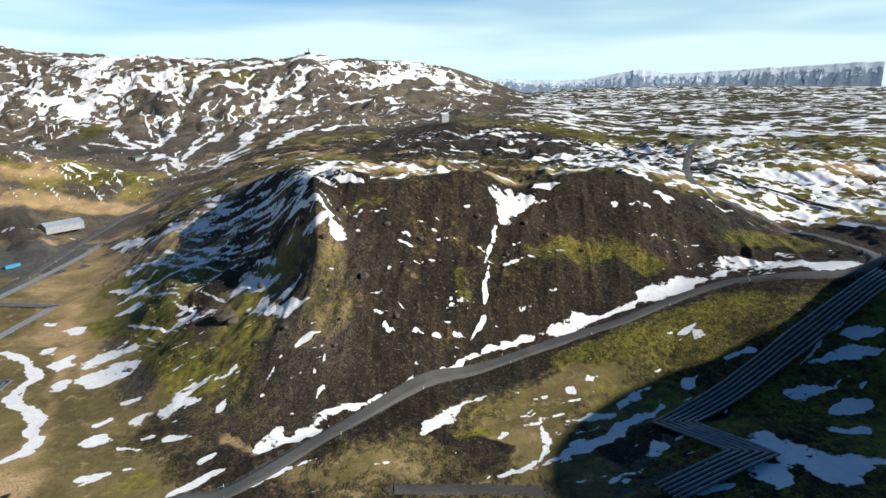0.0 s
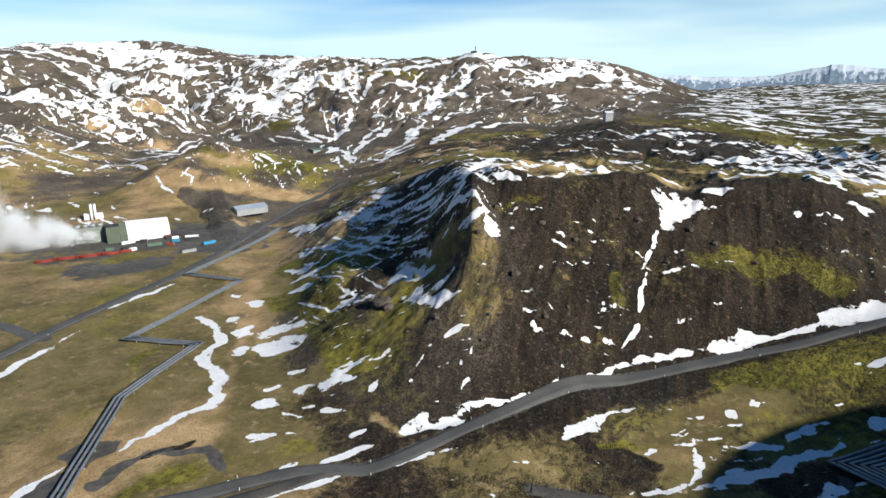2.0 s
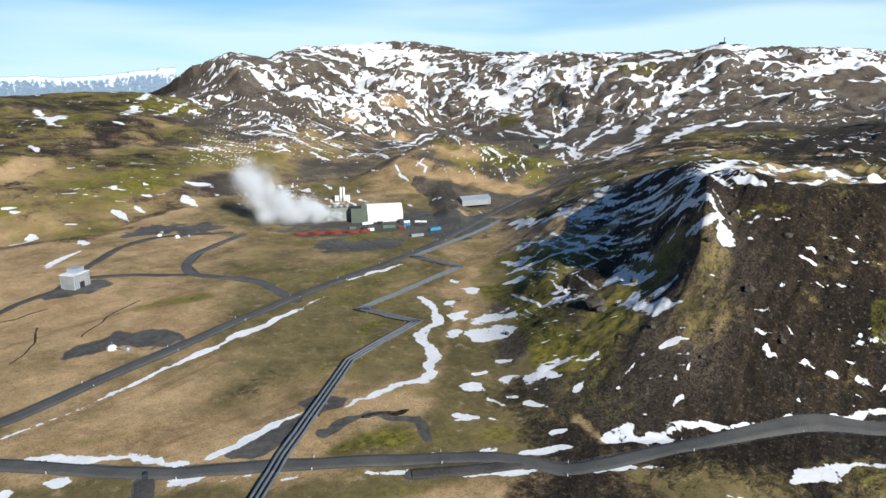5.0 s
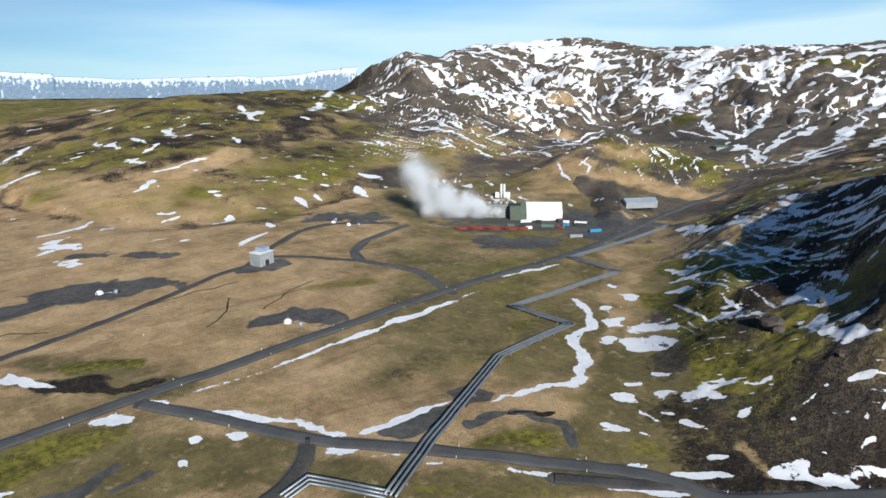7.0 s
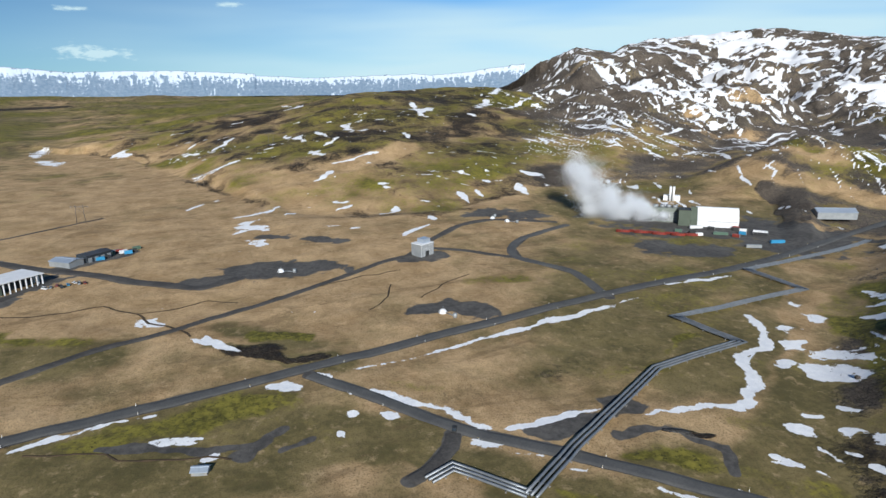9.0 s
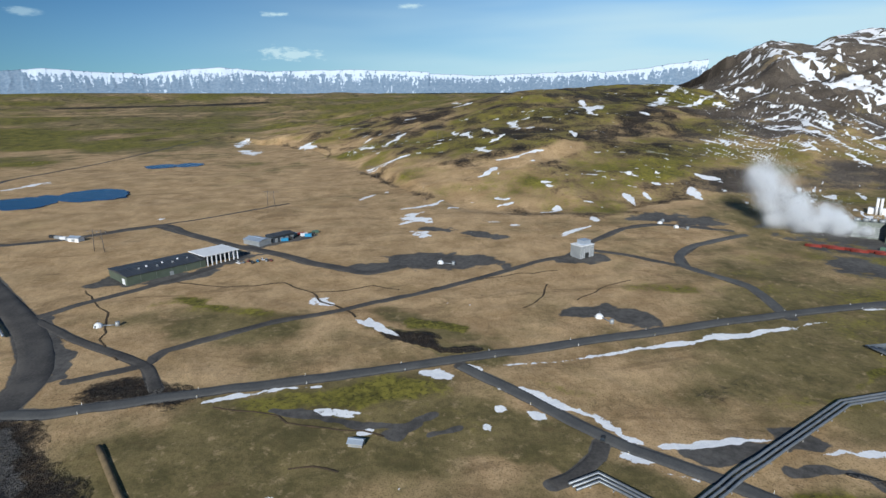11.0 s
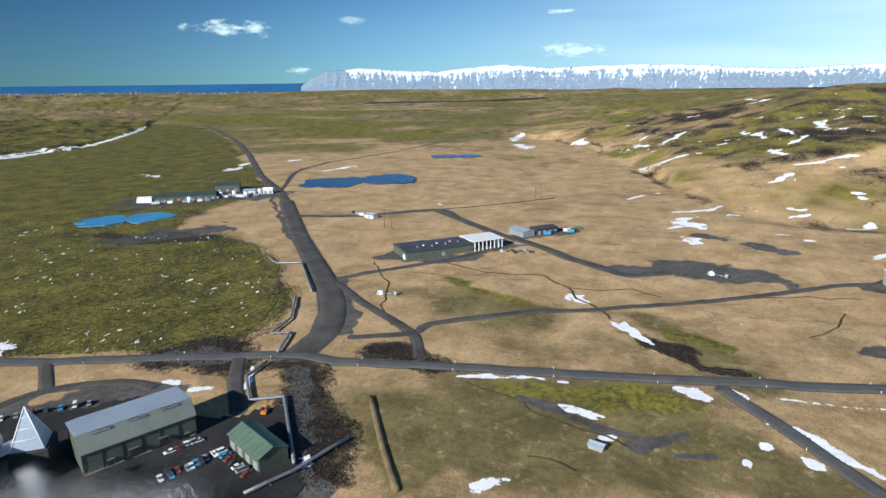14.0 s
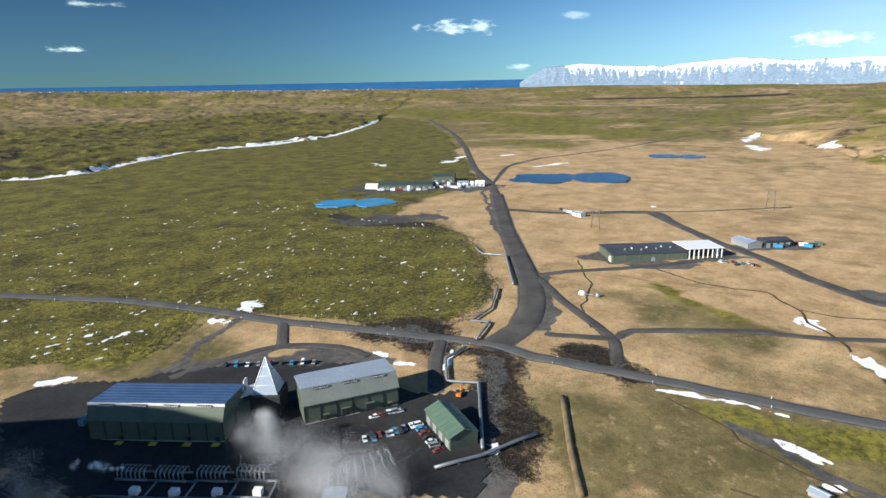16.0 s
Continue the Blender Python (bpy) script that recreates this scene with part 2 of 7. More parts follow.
M_YELLOW = plain_mat("yellow_paint", (0.62, 0.47, 0.06), (0.5, 0.36, 0.05), 0.6, 0.5)
M_CONCRETE = plain_mat("concrete", (0.34, 0.33, 0.31), (0.26, 0.25, 0.24), 0.25, 0.9)
M_TYRE = plain_mat("tyre_rubber", (0.02, 0.02, 0.02), (0.03, 0.03, 0.03), 2.0, 0.9)
M_ROCK = plain_mat("basalt_rock", (0.060, 0.050, 0.042), (0.11, 0.095, 0.08), 0.5, 0.95, bump=0.15)
M_WOOD = plain_mat("grey_weathered_wood", (0.16, 0.14, 0.12), (0.11, 0.095, 0.08), 1.0, 0.9)


def water_mat():
    k = Mat("water")
    k.bump(k.noise(0.5, 4.0), 0.25, 0.2)
    return k.done(k.mix(k.noise(0.03), (0.010, 0.040, 0.10), (0.02, 0.06, 0.13)), 0.22)


M_WATER = water_mat()
M_POND = plain_mat("milky_blue_water", (0.05, 0.22, 0.42), (0.07, 0.28, 0.46), 0.05, 0.25)
# yard asphalt taken down to near black: the shade over it is in the colour
M_YARD = plain_mat("yard_asphalt_painted_shade", (0.018, 0.018, 0.019), (0.035, 0.034, 0.034), 0.05, 0.85, fine=0.6)
M_EARTH = plain_mat("bare_earth_berm", (0.20, 0.145, 0.08), (0.11, 0.085, 0.05), 0.2, 0.95)

# ---- landforms ----
# Lines round the eye as (bearing from +Y to -X in degrees, distance, height).
FOOT = [
    (-36.9, 375, 48.9), (-30.7, 352, 42.3), (-22.0, 335, 28.3), (-12.0, 290, 13.2), (-3.2, 262, 7.3), (10.7, 224, 4.5), (20.3, 210, 2.5),
    (23.3, 204, 0.0), (31.6, 230, 0.0), (33.4, 300, 0.0), (37.5, 804, 2.0), (40.6, 850, 4.0), (44.9, 868, 6.0), (52.3, 814, 6.0), (58.2, 712, 6.0),
    (65.6, 598, 4.0), (72.9, 599, 4.0), (79.4, 612, 3.0), (85.2, 801, 3.0), (89.5, 1043, 3.0), (97.3, 1603, 3.0), (105.0, 1700, 2.0),
    (160.0, 1700, 2.0),
]
CREST = [
    (-36.5, 520, 44.3), (-30.2, 480, 43.2), (-25.5, 445, 51.9), (-21.2, 435, 66.7), (-16.3, 425, 79.1), (-11.3, 400, 83.7), (-7.2, 385, 79.0),
    (-4.0, 375, 85.0), (0.7, 360, 89.5), (5.5, 345, 87.6), (8.0, 348, 89.3), (10.1, 358, 89.8), (12.0, 385, 89.2), (13.6, 420, 87.8), (16.0, 475, 74.8), (18.2, 515, 62.8),
    (20.5, 550, 50.7), (23.0, 570, 39.2), (26.9, 580, 18.0), (30.2, 580, 4.0), (33.0, 450, 3.2), (36.8, 1250, 33.0), (37.4, 1200, 21.2), (40.4, 1250, 34.5), (41.9, 1300, 27.8),
    (45.5, 1500, 78.2), (50.2, 1500, 124.4), (53.3, 1450, 93.3), (59.9, 1700, 124.8), (64.0, 1600, 126.3), (72.4, 1500, 119.5), (76.0, 1480, 108.0), (79.9, 1450, 84.0),
    (85.4, 1450, 64.0), (89.5, 1480, 44.0), (97.3, 1500, 12.0), (105.0, 2300, 8.0), (160.0, 2300, 8.0),
]
DIP = [
    (-36.1, 680, 51.3), (-29.7, 660, 58.9), (-21.0, 640, 66.2), (-11.3, 620, 66.6), (-4.0, 600, 69.0), (4.4, 620, 69.6), (10.1, 620, 70.1),
    (13.7, 600, 64.9), (18.5, 650, 47.1), (22.7, 720, 24.0), (26.9, 720, 2.0), (30.2, 680, 2.0), (32.9, 640, 2.0), (36.9, 1400, 27.5),
    (37.4, 1350, 13.6), (45.6, 1700, 86.2), (50.2, 1700, 116.3), (53.3, 1650, 117.0), (59.9, 2100, 118.1), (64.0, 2400, 120.9), (72.4, 2400, 109.1),
    (85.4, 2400, 62.4), (97.3, 2500, 2.0), (105.0, 2600, 18.0), (160.0, 2600, 18.0),
]
RISE = [
    (-35.6, 1200, 75.0), (-25.2, 1200, 72.8), (-16.2, 950, 57.9), (-11.2, 1000, 74.0), (-6.1, 1050, 87.6), (-0.9, 1050, 94.3), (4.3, 1050, 77.0),
    (9.5, 1100, 72.5), (15.5, 1000, 55.9), (20.4, 1000, 34.4), (23.8, 1000, 19.6), (29.0, 1100, 28.6), (35.2, 1500, 46.8), (37.0, 1800, 83.8),
    (42.0, 2000, 113.0), (47.1, 2000, 165.3), (53.2, 1900, 196.8), (59.9, 2500, 111.6), (64.0, 3000, 111.8), (85.4, 3000, 63.7), (97.2, 2900, 16.4),
    (105.0, 3000, 32.0), (160.0, 3000, 32.0),
]
FAR = [
    (-35.3, 2200, 103.8), (-25.0, 2200, 102.7), (-11.1, 2000, 101.7), (-3.5, 1800, 101.9), (4.3, 1600, 108.6), (11.4, 1500, 104.5),
    (16.7, 1500, 112.0), (22.3, 1500, 100.9), (23.9, 1500, 98.9), (29.0, 1700, 109.8), (35.1, 2000, 158.5), (37.2, 2200, 184.9), (42.1, 2300, 208.5),
    (47.2, 2300, 248.8), (53.2, 2100, 239.4), (57.8, 2400, 173.7), (59.9, 2800, 104.6), (64.0, 3500, 100.7), (85.4, 3500, 70.9), (97.2, 3400, 41.5),
    (105.0, 3500, 52.0), (160.0, 3500, 52.0),
]
TOP = [
    (-35.1, 4200, 187.8), (-20.5, 4200, 201.0), (-11.0, 3800, 180.4), (-7.5, 3300, 155.1), (-5.0, 2700, 190.7), (-0.9, 2600, 249.5),
    (2.2, 2500, 270.9), (7.2, 2350, 270.1), (9.7, 2250, 267.4), (11.9, 2200, 278.3), (14.0, 2250, 264.0), (18.7, 2300, 258.9), (25.2, 2500, 280.3),
    (31.1, 2600, 284.7), (32.0, 2700, 290.2), (37.0, 2700, 329.3), (39.2, 2650, 333.1), (46.4, 2600, 312.7), (49.1, 2550, 290.4),
    (51.0, 2450, 248.1), (52.4, 2400, 259.2), (53.7, 2300, 268.2), (57.1, 2300, 216.8), (60.0, 2600, 134.6), (61.9, 3300, 106.3), (64.0, 4200, 88.5),
    (85.4, 4200, 88.1), (97.2, 4200, 101.1), (111.9, 4200, 114.5), (129.3, 4200, 104.6), (148.7, 4200, 118.7), (160.4, 4200, 134.4),
]


def hash01(ix, iy, seed):
    n = (ix.astype(np.int64) * 374761393 + iy.astype(np.int64) * 668265263 + seed * 2147483647) & 0xFFFFFFFF
    n = ((n ^ (n >> 13)) * 1274126177) & 0xFFFFFFFF
    return ((n ^ (n >> 16)) & 0xFFFFFF) / float(0xFFFFFF)


def vnoise(x, y, seed=0):
    """Smooth value noise, -1 to 1."""
    x0, y0 = np.floor(x), np.floor(y)
    u, v = x - x0, y - y0
    u, v = u * u * u * (u * (u * 6 - 15) + 10), v * v * v * (v * (v * 6 - 15) + 10)
    a, b = hash01(x0, y0, seed), hash01(x0 + 1, y0, seed)
    c, d = hash01(x0, y0 + 1, seed), hash01(x0 + 1, y0 + 1, seed)
    return 2 * ((a * (1 - u) + b * u) * (1 - v) + (c * (1 - u) + d * u) * v) - 1


def fbm(x, y, size, octaves=4, seed=0, gain=0.5):
    s, a = 0.0, 1.0
    for k in range(octaves):
        s = s + a * vnoise(x / size + 17.3 * k, y / size - 9.1 * k, seed + k)
        size, a = size / 2.03, a * gain
    return s


def ridged(x, y, size, octaves=4, seed=0):
    s, a, w = 0.0, 1.0, 1.0
    for k in range(octaves):
        n = (1 - np.abs(vnoise(x / size + 5.7 * k, y / size + 3.3 * k, seed + k))) ** 2
        s = s + a * n * w
        w = np.clip(n * 1.6, 0, 1)
        size, a = size / 2.1, a * 0.52
    return s - 0.9


def smooth(a, b, x):
    t = np.clip((x - a) / (b - a), 0, 1)
    return t * t * (3 - 2 * t)


AZ = np.arange(-180, 180.01, 0.25)


def spread(line):
    """Distance and height of a landform line at every bearing, slightly rounded."""
    p = np.array(sorted(line), float)
    p = np.vstack([(-180, p[0, 1] * 0.5 + p[-1, 1] * 0.5, p[0, 2] * 0.5 + p[-1, 2] * 0.5), p,
                   (180, p[0, 1] * 0.5 + p[-1, 1] * 0.5, p[0, 2] * 0.5 + p[-1, 2] * 0.5)])
    kernel = np.array([1, 2, 3, 2, 1]) / 9.0
    out = []
    for c in (1, 2):
        v = np.interp(AZ, p[:, 0], p[:, c])
        out.append(np.convolve(np.pad(v, 2, mode="edge"), kernel, "valid"))
    return out


STATIONS = [spread(l) for l in (FOOT, CREST, DIP, RISE, FAR, TOP)]
SHOULDER = [(-180, 250, 0.0), (2, 290, 48.0), (8, 283, 47.0), (11, 283, 42.0), (14, 285, 35.0), (18, 292, 27.0), (22, 300, 20.0), (26, 312, 14.0), (30, 330, 8.0), (33, 350, 3.0), (180, 250, 0.0)]


FLANK = [(-180, 0.0), (12, 83.0), (14, 72.0), (16, 58.0), (18, 47.0), (20, 39.0), (22, 32.0), (24, 26.0), (26, 20.0), (28, 14.0), (30, 8.0), (32, 2.0), (180, 0.0)]


def polar(x, y):
    return np.degrees(np.arctan2(-x, y)), np.hypot(x, y)


def gullies(x, y):
    """Branching lines that run down the slopes towards the head of the valley."""
    az, r = polar(x, y)
    lat = np.radians(az - 23) * 1500 * (1500 / np.maximum(r, 300)) ** 2.0
    bend = 26 * fbm(x, y, 90.0, 3, 87)
    return ridged(lat + bend, r * 0.16 + 20 * vnoise(x / 160, y / 160, 88), 110.0, 4, 83) + 1.3 * ridged(lat + 0.6 * bend, r * 0.10, 34.0, 3, 93)


# Crests of the spurs below the skyline: fall to the sides, then (x, y, z) along each
CRESTS = [
    (0.46, [(-1162, 916, 136), (-1169, 939, 144), (-1172, 999, 157), (-1160, 1102, 180), (-1132, 1117, 167), (-1068, 1109, 124), (-997, 1094, 77)]),
    (0.34, [(-1160, 1102, 180), (-1029, 919, 98), (-919, 771, 42)]),
    (0.62, [(-1367, 1528, 171), (-1332, 1558, 206), (-1299, 1586, 216), (-1271, 1621, 207), (-1253, 1635, 181)]),
    (0.50, [(-1054, 1758, 209), (-1061, 1636, 162), (-986, 1446, 107), (-889, 1208, 53)]),
    (0.50, [(-1054, 1758, 209), (-884, 1682, 172), (-808, 1438, 101), (-756, 1237, 52)]),
    (0.55, [(-870, 1689, 162), (-732, 1590, 150), (-653, 1515, 134), (-607, 1459, 105)]),
    (0.42, [(-585, 1702, 182), (-567, 1549, 136), (-535, 1348, 85), (-507, 1197, 55)]),
    (0.34, [(-585, 1702, 182), (-439, 1434, 103), (-419, 1178, 41)]),
    (0.40, [(-514, 799, 51), (-550, 787, 64), (-553, 748, 54), (-548, 714, 41)]),
    (0.36, [(-464, 771, 39), (-446, 805, 42), (-399, 784, 28)]),
]


def crests(x, y, z):
    """Lifts the ground to the spurs, with flanks that are not quite even."""
    near = (x < -250) & (x > -1900) & (y > 450) & (y < 2300)
    px, py, pz = x[near], y[near], z[near]
    if px.size == 0:
        return z
    wob = 1 + 0.22 * fbm(px, py, 140.0, 3, 141)
    for fall, line in CRESTS:
        top = np.full(px.shape, -1e4)
        for (ax, ay, az_), (bx, by, bz) in zip(line, line[1:]):
            dx, dy = bx - ax, by - ay
            t = np.clip(((px - ax) * dx + (py - ay) * dy) / (dx * dx + dy * dy), 0, 1)
            d = np.hypot(px - ax - t * dx, py - ay - t * dy)
            top = np.maximum(top, az_ + (bz - az_) * t - fall * wob * (np.sqrt(d * d + 90.0) - 9.5))
        pz = np.where(top > pz - 60, 0.5 * (pz + top + np.sqrt((pz - top) ** 2 + 60.0)), pz)
    z = z.copy()
    z[near] = pz
    return z


# front of the old lava flow: bearing and distance
LAVA_EDGE = [(127.0, 4800), (129.0, 3300), (131.3, 2308), (136.9, 1636), (141.4, 1520), (148.0, 1444), (151.6, 1332), (155.9, 1176), (161.5, 1164), (170.0, 1164), (180.0, 1500)]


def lava_flow(az, r):
    """1 on the rough raised flow, 0 in front of it."""
    e = np.array(LAVA_EDGE)
    return smooth(-12, 22, r - np.interp(az, e[:, 0], e[:, 1])) * (az > 127)


HILLOCKS = [(-640, 830, 14, 90)]


def height(x, y, fine=True):
    x, y = np.asarray(x, float), np.asarray(y, float)
    az, r = polar(x, y)
    rs = [np.interp(az, AZ, s[0]) for s in STATIONS]
    zs = [np.interp(az, AZ, s[1]) for s in STATIONS]
    floor_z = np.minimum(zs[0], 0.0)
    rs = [np.full_like(r, 40.0), rs[0] * 0.72] + rs + [np.full_like(r, 4900.0)]
    right = smooth(12, -6, az) * smooth(-75, -45, az)
    mid = zs[0] * 0.25 * right - 4.0 * right
    zs = [floor_z - 2 * right, mid] + zs + [np.where(zs[-1] > 165, zs[-1] * 0.8, zs[-1] + (zs[-1] - 130) * 0.16)]
    sp = np.array(SHOULDER)
    blend = smooth(6, 13, az) * smooth(34.5, 32.5, az)
    f0, f1 = rs[2], rs[3]
    g = 0.5 * (f0 + f1)
    rs.insert(3, g + (np.interp(az, sp[:, 0], sp[:, 1]) - g) * blend)
    t = (rs[3] - f0) / np.maximum(f1 - f0, 1.0)
    straight = zs[2] + (zs[3] - zs[2]) * (0.55 * t + 0.45 * t * t * (3 - 2 * t))
    zs.insert(3, straight + (np.interp(az, sp[:, 0], sp[:, 2]) - straight) * blend)
    # the evenly falling shaded flank between the shoulder and the crest
    fl = np.array(FLANK)
    rs.insert(4, rs[3] + 0.45 * (rs[4] - rs[3]))
    even = zs[3] + (zs[4] - zs[3]) * (0.55 * 0.45 + 0.45 * 0.45 * 0.45 * 2.1)
    zs.insert(4, even + (np.interp(az, fl[:, 0], fl[:, 1]) - even) * smooth(9.0, 12.0, az) * smooth(33.0, 31.0, az))
    z = np.zeros_like(r) + zs[0]
    for k in range(len(rs) - 1):
        t = np.clip((r - rs[k]) / np.maximum(rs[k + 1] - rs[k], 1.0), 0, 1)
        s = 0.55 * t + 0.45 * t * t * (3 - 2 * t)
        z = np.where(r >= rs[k], zs[k] + (zs[k + 1] - zs[k]) * s, z)
    for cx, cy, top, wide in HILLOCKS:
        z = z + top * np.exp(-((np.hypot(x - cx, y - cy) / wide) ** 2) * 1.3) * (1 + 0.25 * vnoise(x / wide * 2.2, y / wide * 2.2, 77))
    one = z.ndim == 0
    z = crests(np.atleast_1d(x), np.atleast_1d(y), np.atleast_1d(z))
    z = z[0] if one else z
    # the hills out of sight that throw shade on the valley and the plant
    z = z + 139.0 * np.exp(-(((x - 130.0) / 75.0) ** 2) - ((y + 300.0) / 120.0) ** 2)
    z = z + 147.0 * np.exp(-(((x - 322.0) / 105.0) ** 2) - ((y - 66.0) / 210.0) ** 2) * smooth(-38, -52, az)
    # roughness by kind of ground
    rf, rc = np.interp(az, AZ, STATIONS[0][0]), np.interp(az, AZ, STATIONS[1][0])
    slope_zone = smooth(0, 25, r - rf) * smooth(1500, 900, r) * smooth(36, 31, az)
    mount = np.maximum(smooth(950, 1500, r), 0.55 * smooth(30, 330, r - np.maximum(rf, 640)) * smooth(16, 24, az)) * smooth(-8, 2, az) * smooth(62, 56, az)
    moss = smooth(0, 60, r - rf) * smooth(55, 62, az) * smooth(100, 94, az)
    plateau = smooth(0, 60, r - rc) * smooth(10, 0, az)
    flatten = smooth(24.5, 33.0, az) * smooth(60, 50, az) * smooth(660, 560, r) * smooth(195, 225, r)
    z = z * (1 - flatten) + 0.6 * flatten
    base = z
    if not fine:
        return z
    d = r * np.radians(az)
    gull = ridged(d + 0.25 * r, r * 0.12, 26.0, 3, 11)
    z = z + slope_zone * ((2.6 * gull + 1.1 * ridged(d + 0.1 * r, r * 0.1, 9.0, 2, 13)) * (0.25 + 0.75 * smooth(15, 8, az)) + 2.6 * fbm(x, y, 55.0, 4, 3) + 0.6 * fbm(x, y, 6.0, 2, 5)) * smooth(0, 40, r - rf) * np.maximum(smooth(2, 14, base), smooth(20, 14, az))
    near_top = 1 - 0.95 * smooth(420, 60, np.abs(r - np.interp(az, AZ, STATIONS[5][0])))
    wx, wy = x + 40 * vnoise(x / 210, y / 210, 51), y + 40 * vnoise(x / 190, y / 190, 52)
    calm = smooth(15, 110, base)
    z = z + mount * near_top * ((2 + 15 * calm) * ridged(wx, wy, 430.0, 3, 21) + (1 + 6 * calm) * ridged(wx, wy, 110.0, 2, 24) + 2.5 * fbm(x, y, 50.0, 3, 23))
    z = z - mount * calm * 9.0 * np.clip(gullies(x, y) + 0.6, 0, 1.5) - mount * calm * (7.0 * ridged(wx, wy, 70.0, 3, 27) - 3.0 * fbm(x, y, 26.0, 2, 29))
    z = z + moss * (7 * fbm(x, y, 220.0, 4, 31) + 4 * ridged(x, y, 160.0, 4, 33))
    z = z + plateau * (4 * fbm(x, y, 180.0, 5, 35) + 1.2 * ridged(x, y, 40.0, 3, 36)) * smooth(4200, 1500, r)
    flow = lava_flow(az + 0.5 * vnoise(x / 60, y / 60, 171), r)
    z = z + flow * (6.0 + 5.0 * ridged(x, y, 55.0, 4, 173) + 2.5 * fbm(x, y, 160.0, 3, 177))
    flat = smooth(20, -40, r - rf)
    z = z + flat * (1.0 * fbm(x, y, 120.0, 3, 41) + 0.25 * fbm(x, y, 14.0, 2, 43))
    return z


# ---- drifts, moss, grass and gravel: half a width, then the line they follow ----
STROKES = []


def stroke(kind, half, *line):
    STROKES.append((kind, half, line))


stroke("snow", 5.5, (-181, 285), (-172, 297), (-160, 296))
stroke("snow", 5.7, (-168, 266), (-163, 272), (-153, 276))
stroke("snow", 3.5, (-211, 299), (-204, 309))
stroke("snow", 2.0, (-192, 278), (-193, 295))
stroke("snow", 2.4, (-182, 260), (-175, 266))
stroke("snow", 1.9, (-141, 214), (-134, 217))
stroke("snow", 1.2, (-130, 190), (-119, 192))
stroke("snow", 4.3, (31, 366), (42, 371), (53, 372))
stroke("snow", 4.6, (32, 358), (37, 356))
stroke("snow", 3.0, (48, 367), (39, 360))
stroke("snow", 1.4, (107, 381), (111, 381))
stroke("snow", 2.1, (55, 382), (82, 389))
stroke("snow", 2.5, (133, 400), (153, 399))
stroke("snow", 6.5, (-80, 341), (-90, 530), (-39, 506), (-5, 420))
stroke("snow", 2.1, (-238, 301), (-217, 293), (-199, 271), (-190, 244), (-170, 230), (-161, 216), (-160, 204), (-168, 186), (-172, 169))
stroke("snow", 1.9, (-266, 54), (-249, 64))
stroke("snow", 2.5, (-244, 62), (-227, 80), (-206, 97), (-190, 108))
stroke("snow", 1.2, (-186, 111), (-185, 132), (-183, 156))
stroke("snow", 1.8, (-185, 94), (-174, 103), (-163, 115))
stroke("snow", 1.2, (-264, 61), (-262, 99), (-272, 151))
stroke("snow", 1.9, (-272, 151), (-276, 212), (-283, 265))
stroke("snow", 2.0, (-266, 31), (-255, 44))
stroke("snow", 1.2, (-339, 10), (-320, 14), (-308, 25))
stroke("snow", 1.2, (-132, 139), (-117, 151), (-110, 156))
stroke("snow", 1.4, (-106, 157), (-96, 163), (-83, 174))
stroke("snow", 1.6, (-226, 57), (-223, 60))
stroke("snow", 1.4, (-212, 49), (-210, 51))
stroke("snow", 1.2, (-218, 70), (-213, 75))
stroke("snow", 1.2, (-157, 114), (-151, 123))
stroke("snow", 1.2, (-123, 163), (-116, 163), (-112, 166))
stroke("snow", 1.2, (-127, 187), (-119, 193))
stroke("snow", 1.2, (-108, 172), (-102, 178))
stroke("snow", 2.9, (-296, 299), (-289, 353))
stroke("snow", 5.7, (-607, 59), (-591, 82))
stroke("snow", 5.1, (-551, 59), (-543, 71))
stroke("snow", 2.4, (-505, 189), (-529, 223))
stroke("snow", 2.2, (-264, 32), (-257, 45))
stroke("snow", 1.2, (-251, -65), (-256, -41), (-258, -15))
stroke("snow", 3.0, (-381, -26), (-365, -14))
stroke("snow", 1.8, (-336, 10), (-319, 16), (-308, 25))
stroke("snow", 1.4, (-234, -18), (-230, 0))
stroke("snow", 1.4, (-216, 1), (-218, 7))
stroke("snow", 2.2, (-171, -41), (-177, -38), (-180, -32))
stroke("snow", 1.6, (-224, 57), (-223, 60))
stroke("snow", 1.6, (-211, 49), (-211, 52))
stroke("snow", 1.2, (-216, 71), (-214, 76))
stroke("snow", 1.8, (-186, 96), (-178, 103))
stroke("snow", 2.1, (-206, -180), (-212, -170))
stroke("snow", 1.2, (-215, -155), (-236, -163))
stroke("snow", 4.3, (-214, -309), (-225, -302))
stroke("snow", 3.8, (-194, -303), (-199, -299))
stroke("snow", 2.5, (-211, -196), (-210, -188))
stroke("snow", 1.9, (-205, -180), (-212, -170))
stroke("snow", 2.0, (-170, -101), (-176, -101))
stroke("snow", 6.5, (-845, -1197), (-1059, -1215), (-1235, -1230))
stroke("snow", 2.0, (-96, -305), (-112, -296))
stroke("snow", 1.3, (-250, -66), (-255, -46), (-257, -15))
stroke("snow", 1.2, (-236, -18), (-234, -5), (-232, 2))
stroke("snow", 2.0, (-337, 3), (-324, 13))
stroke("snow", 12.1, (-1654, 1275), (-1583, 1268), (-1549, 1290))
stroke("snow", 2.4, (-1484, 1200), (-1460, 1210), (-1490, 1291))
stroke("snow", 16.3, (-1578, 1229), (-1449, 1153))
stroke("snow", 1.2, (-1449, 1048), (-1392, 1030))
stroke("snow", 1.5, (-1138, 822), (-1095, 787))
stroke("snow", 2.0, (-1127, 830), (-1139, 868))
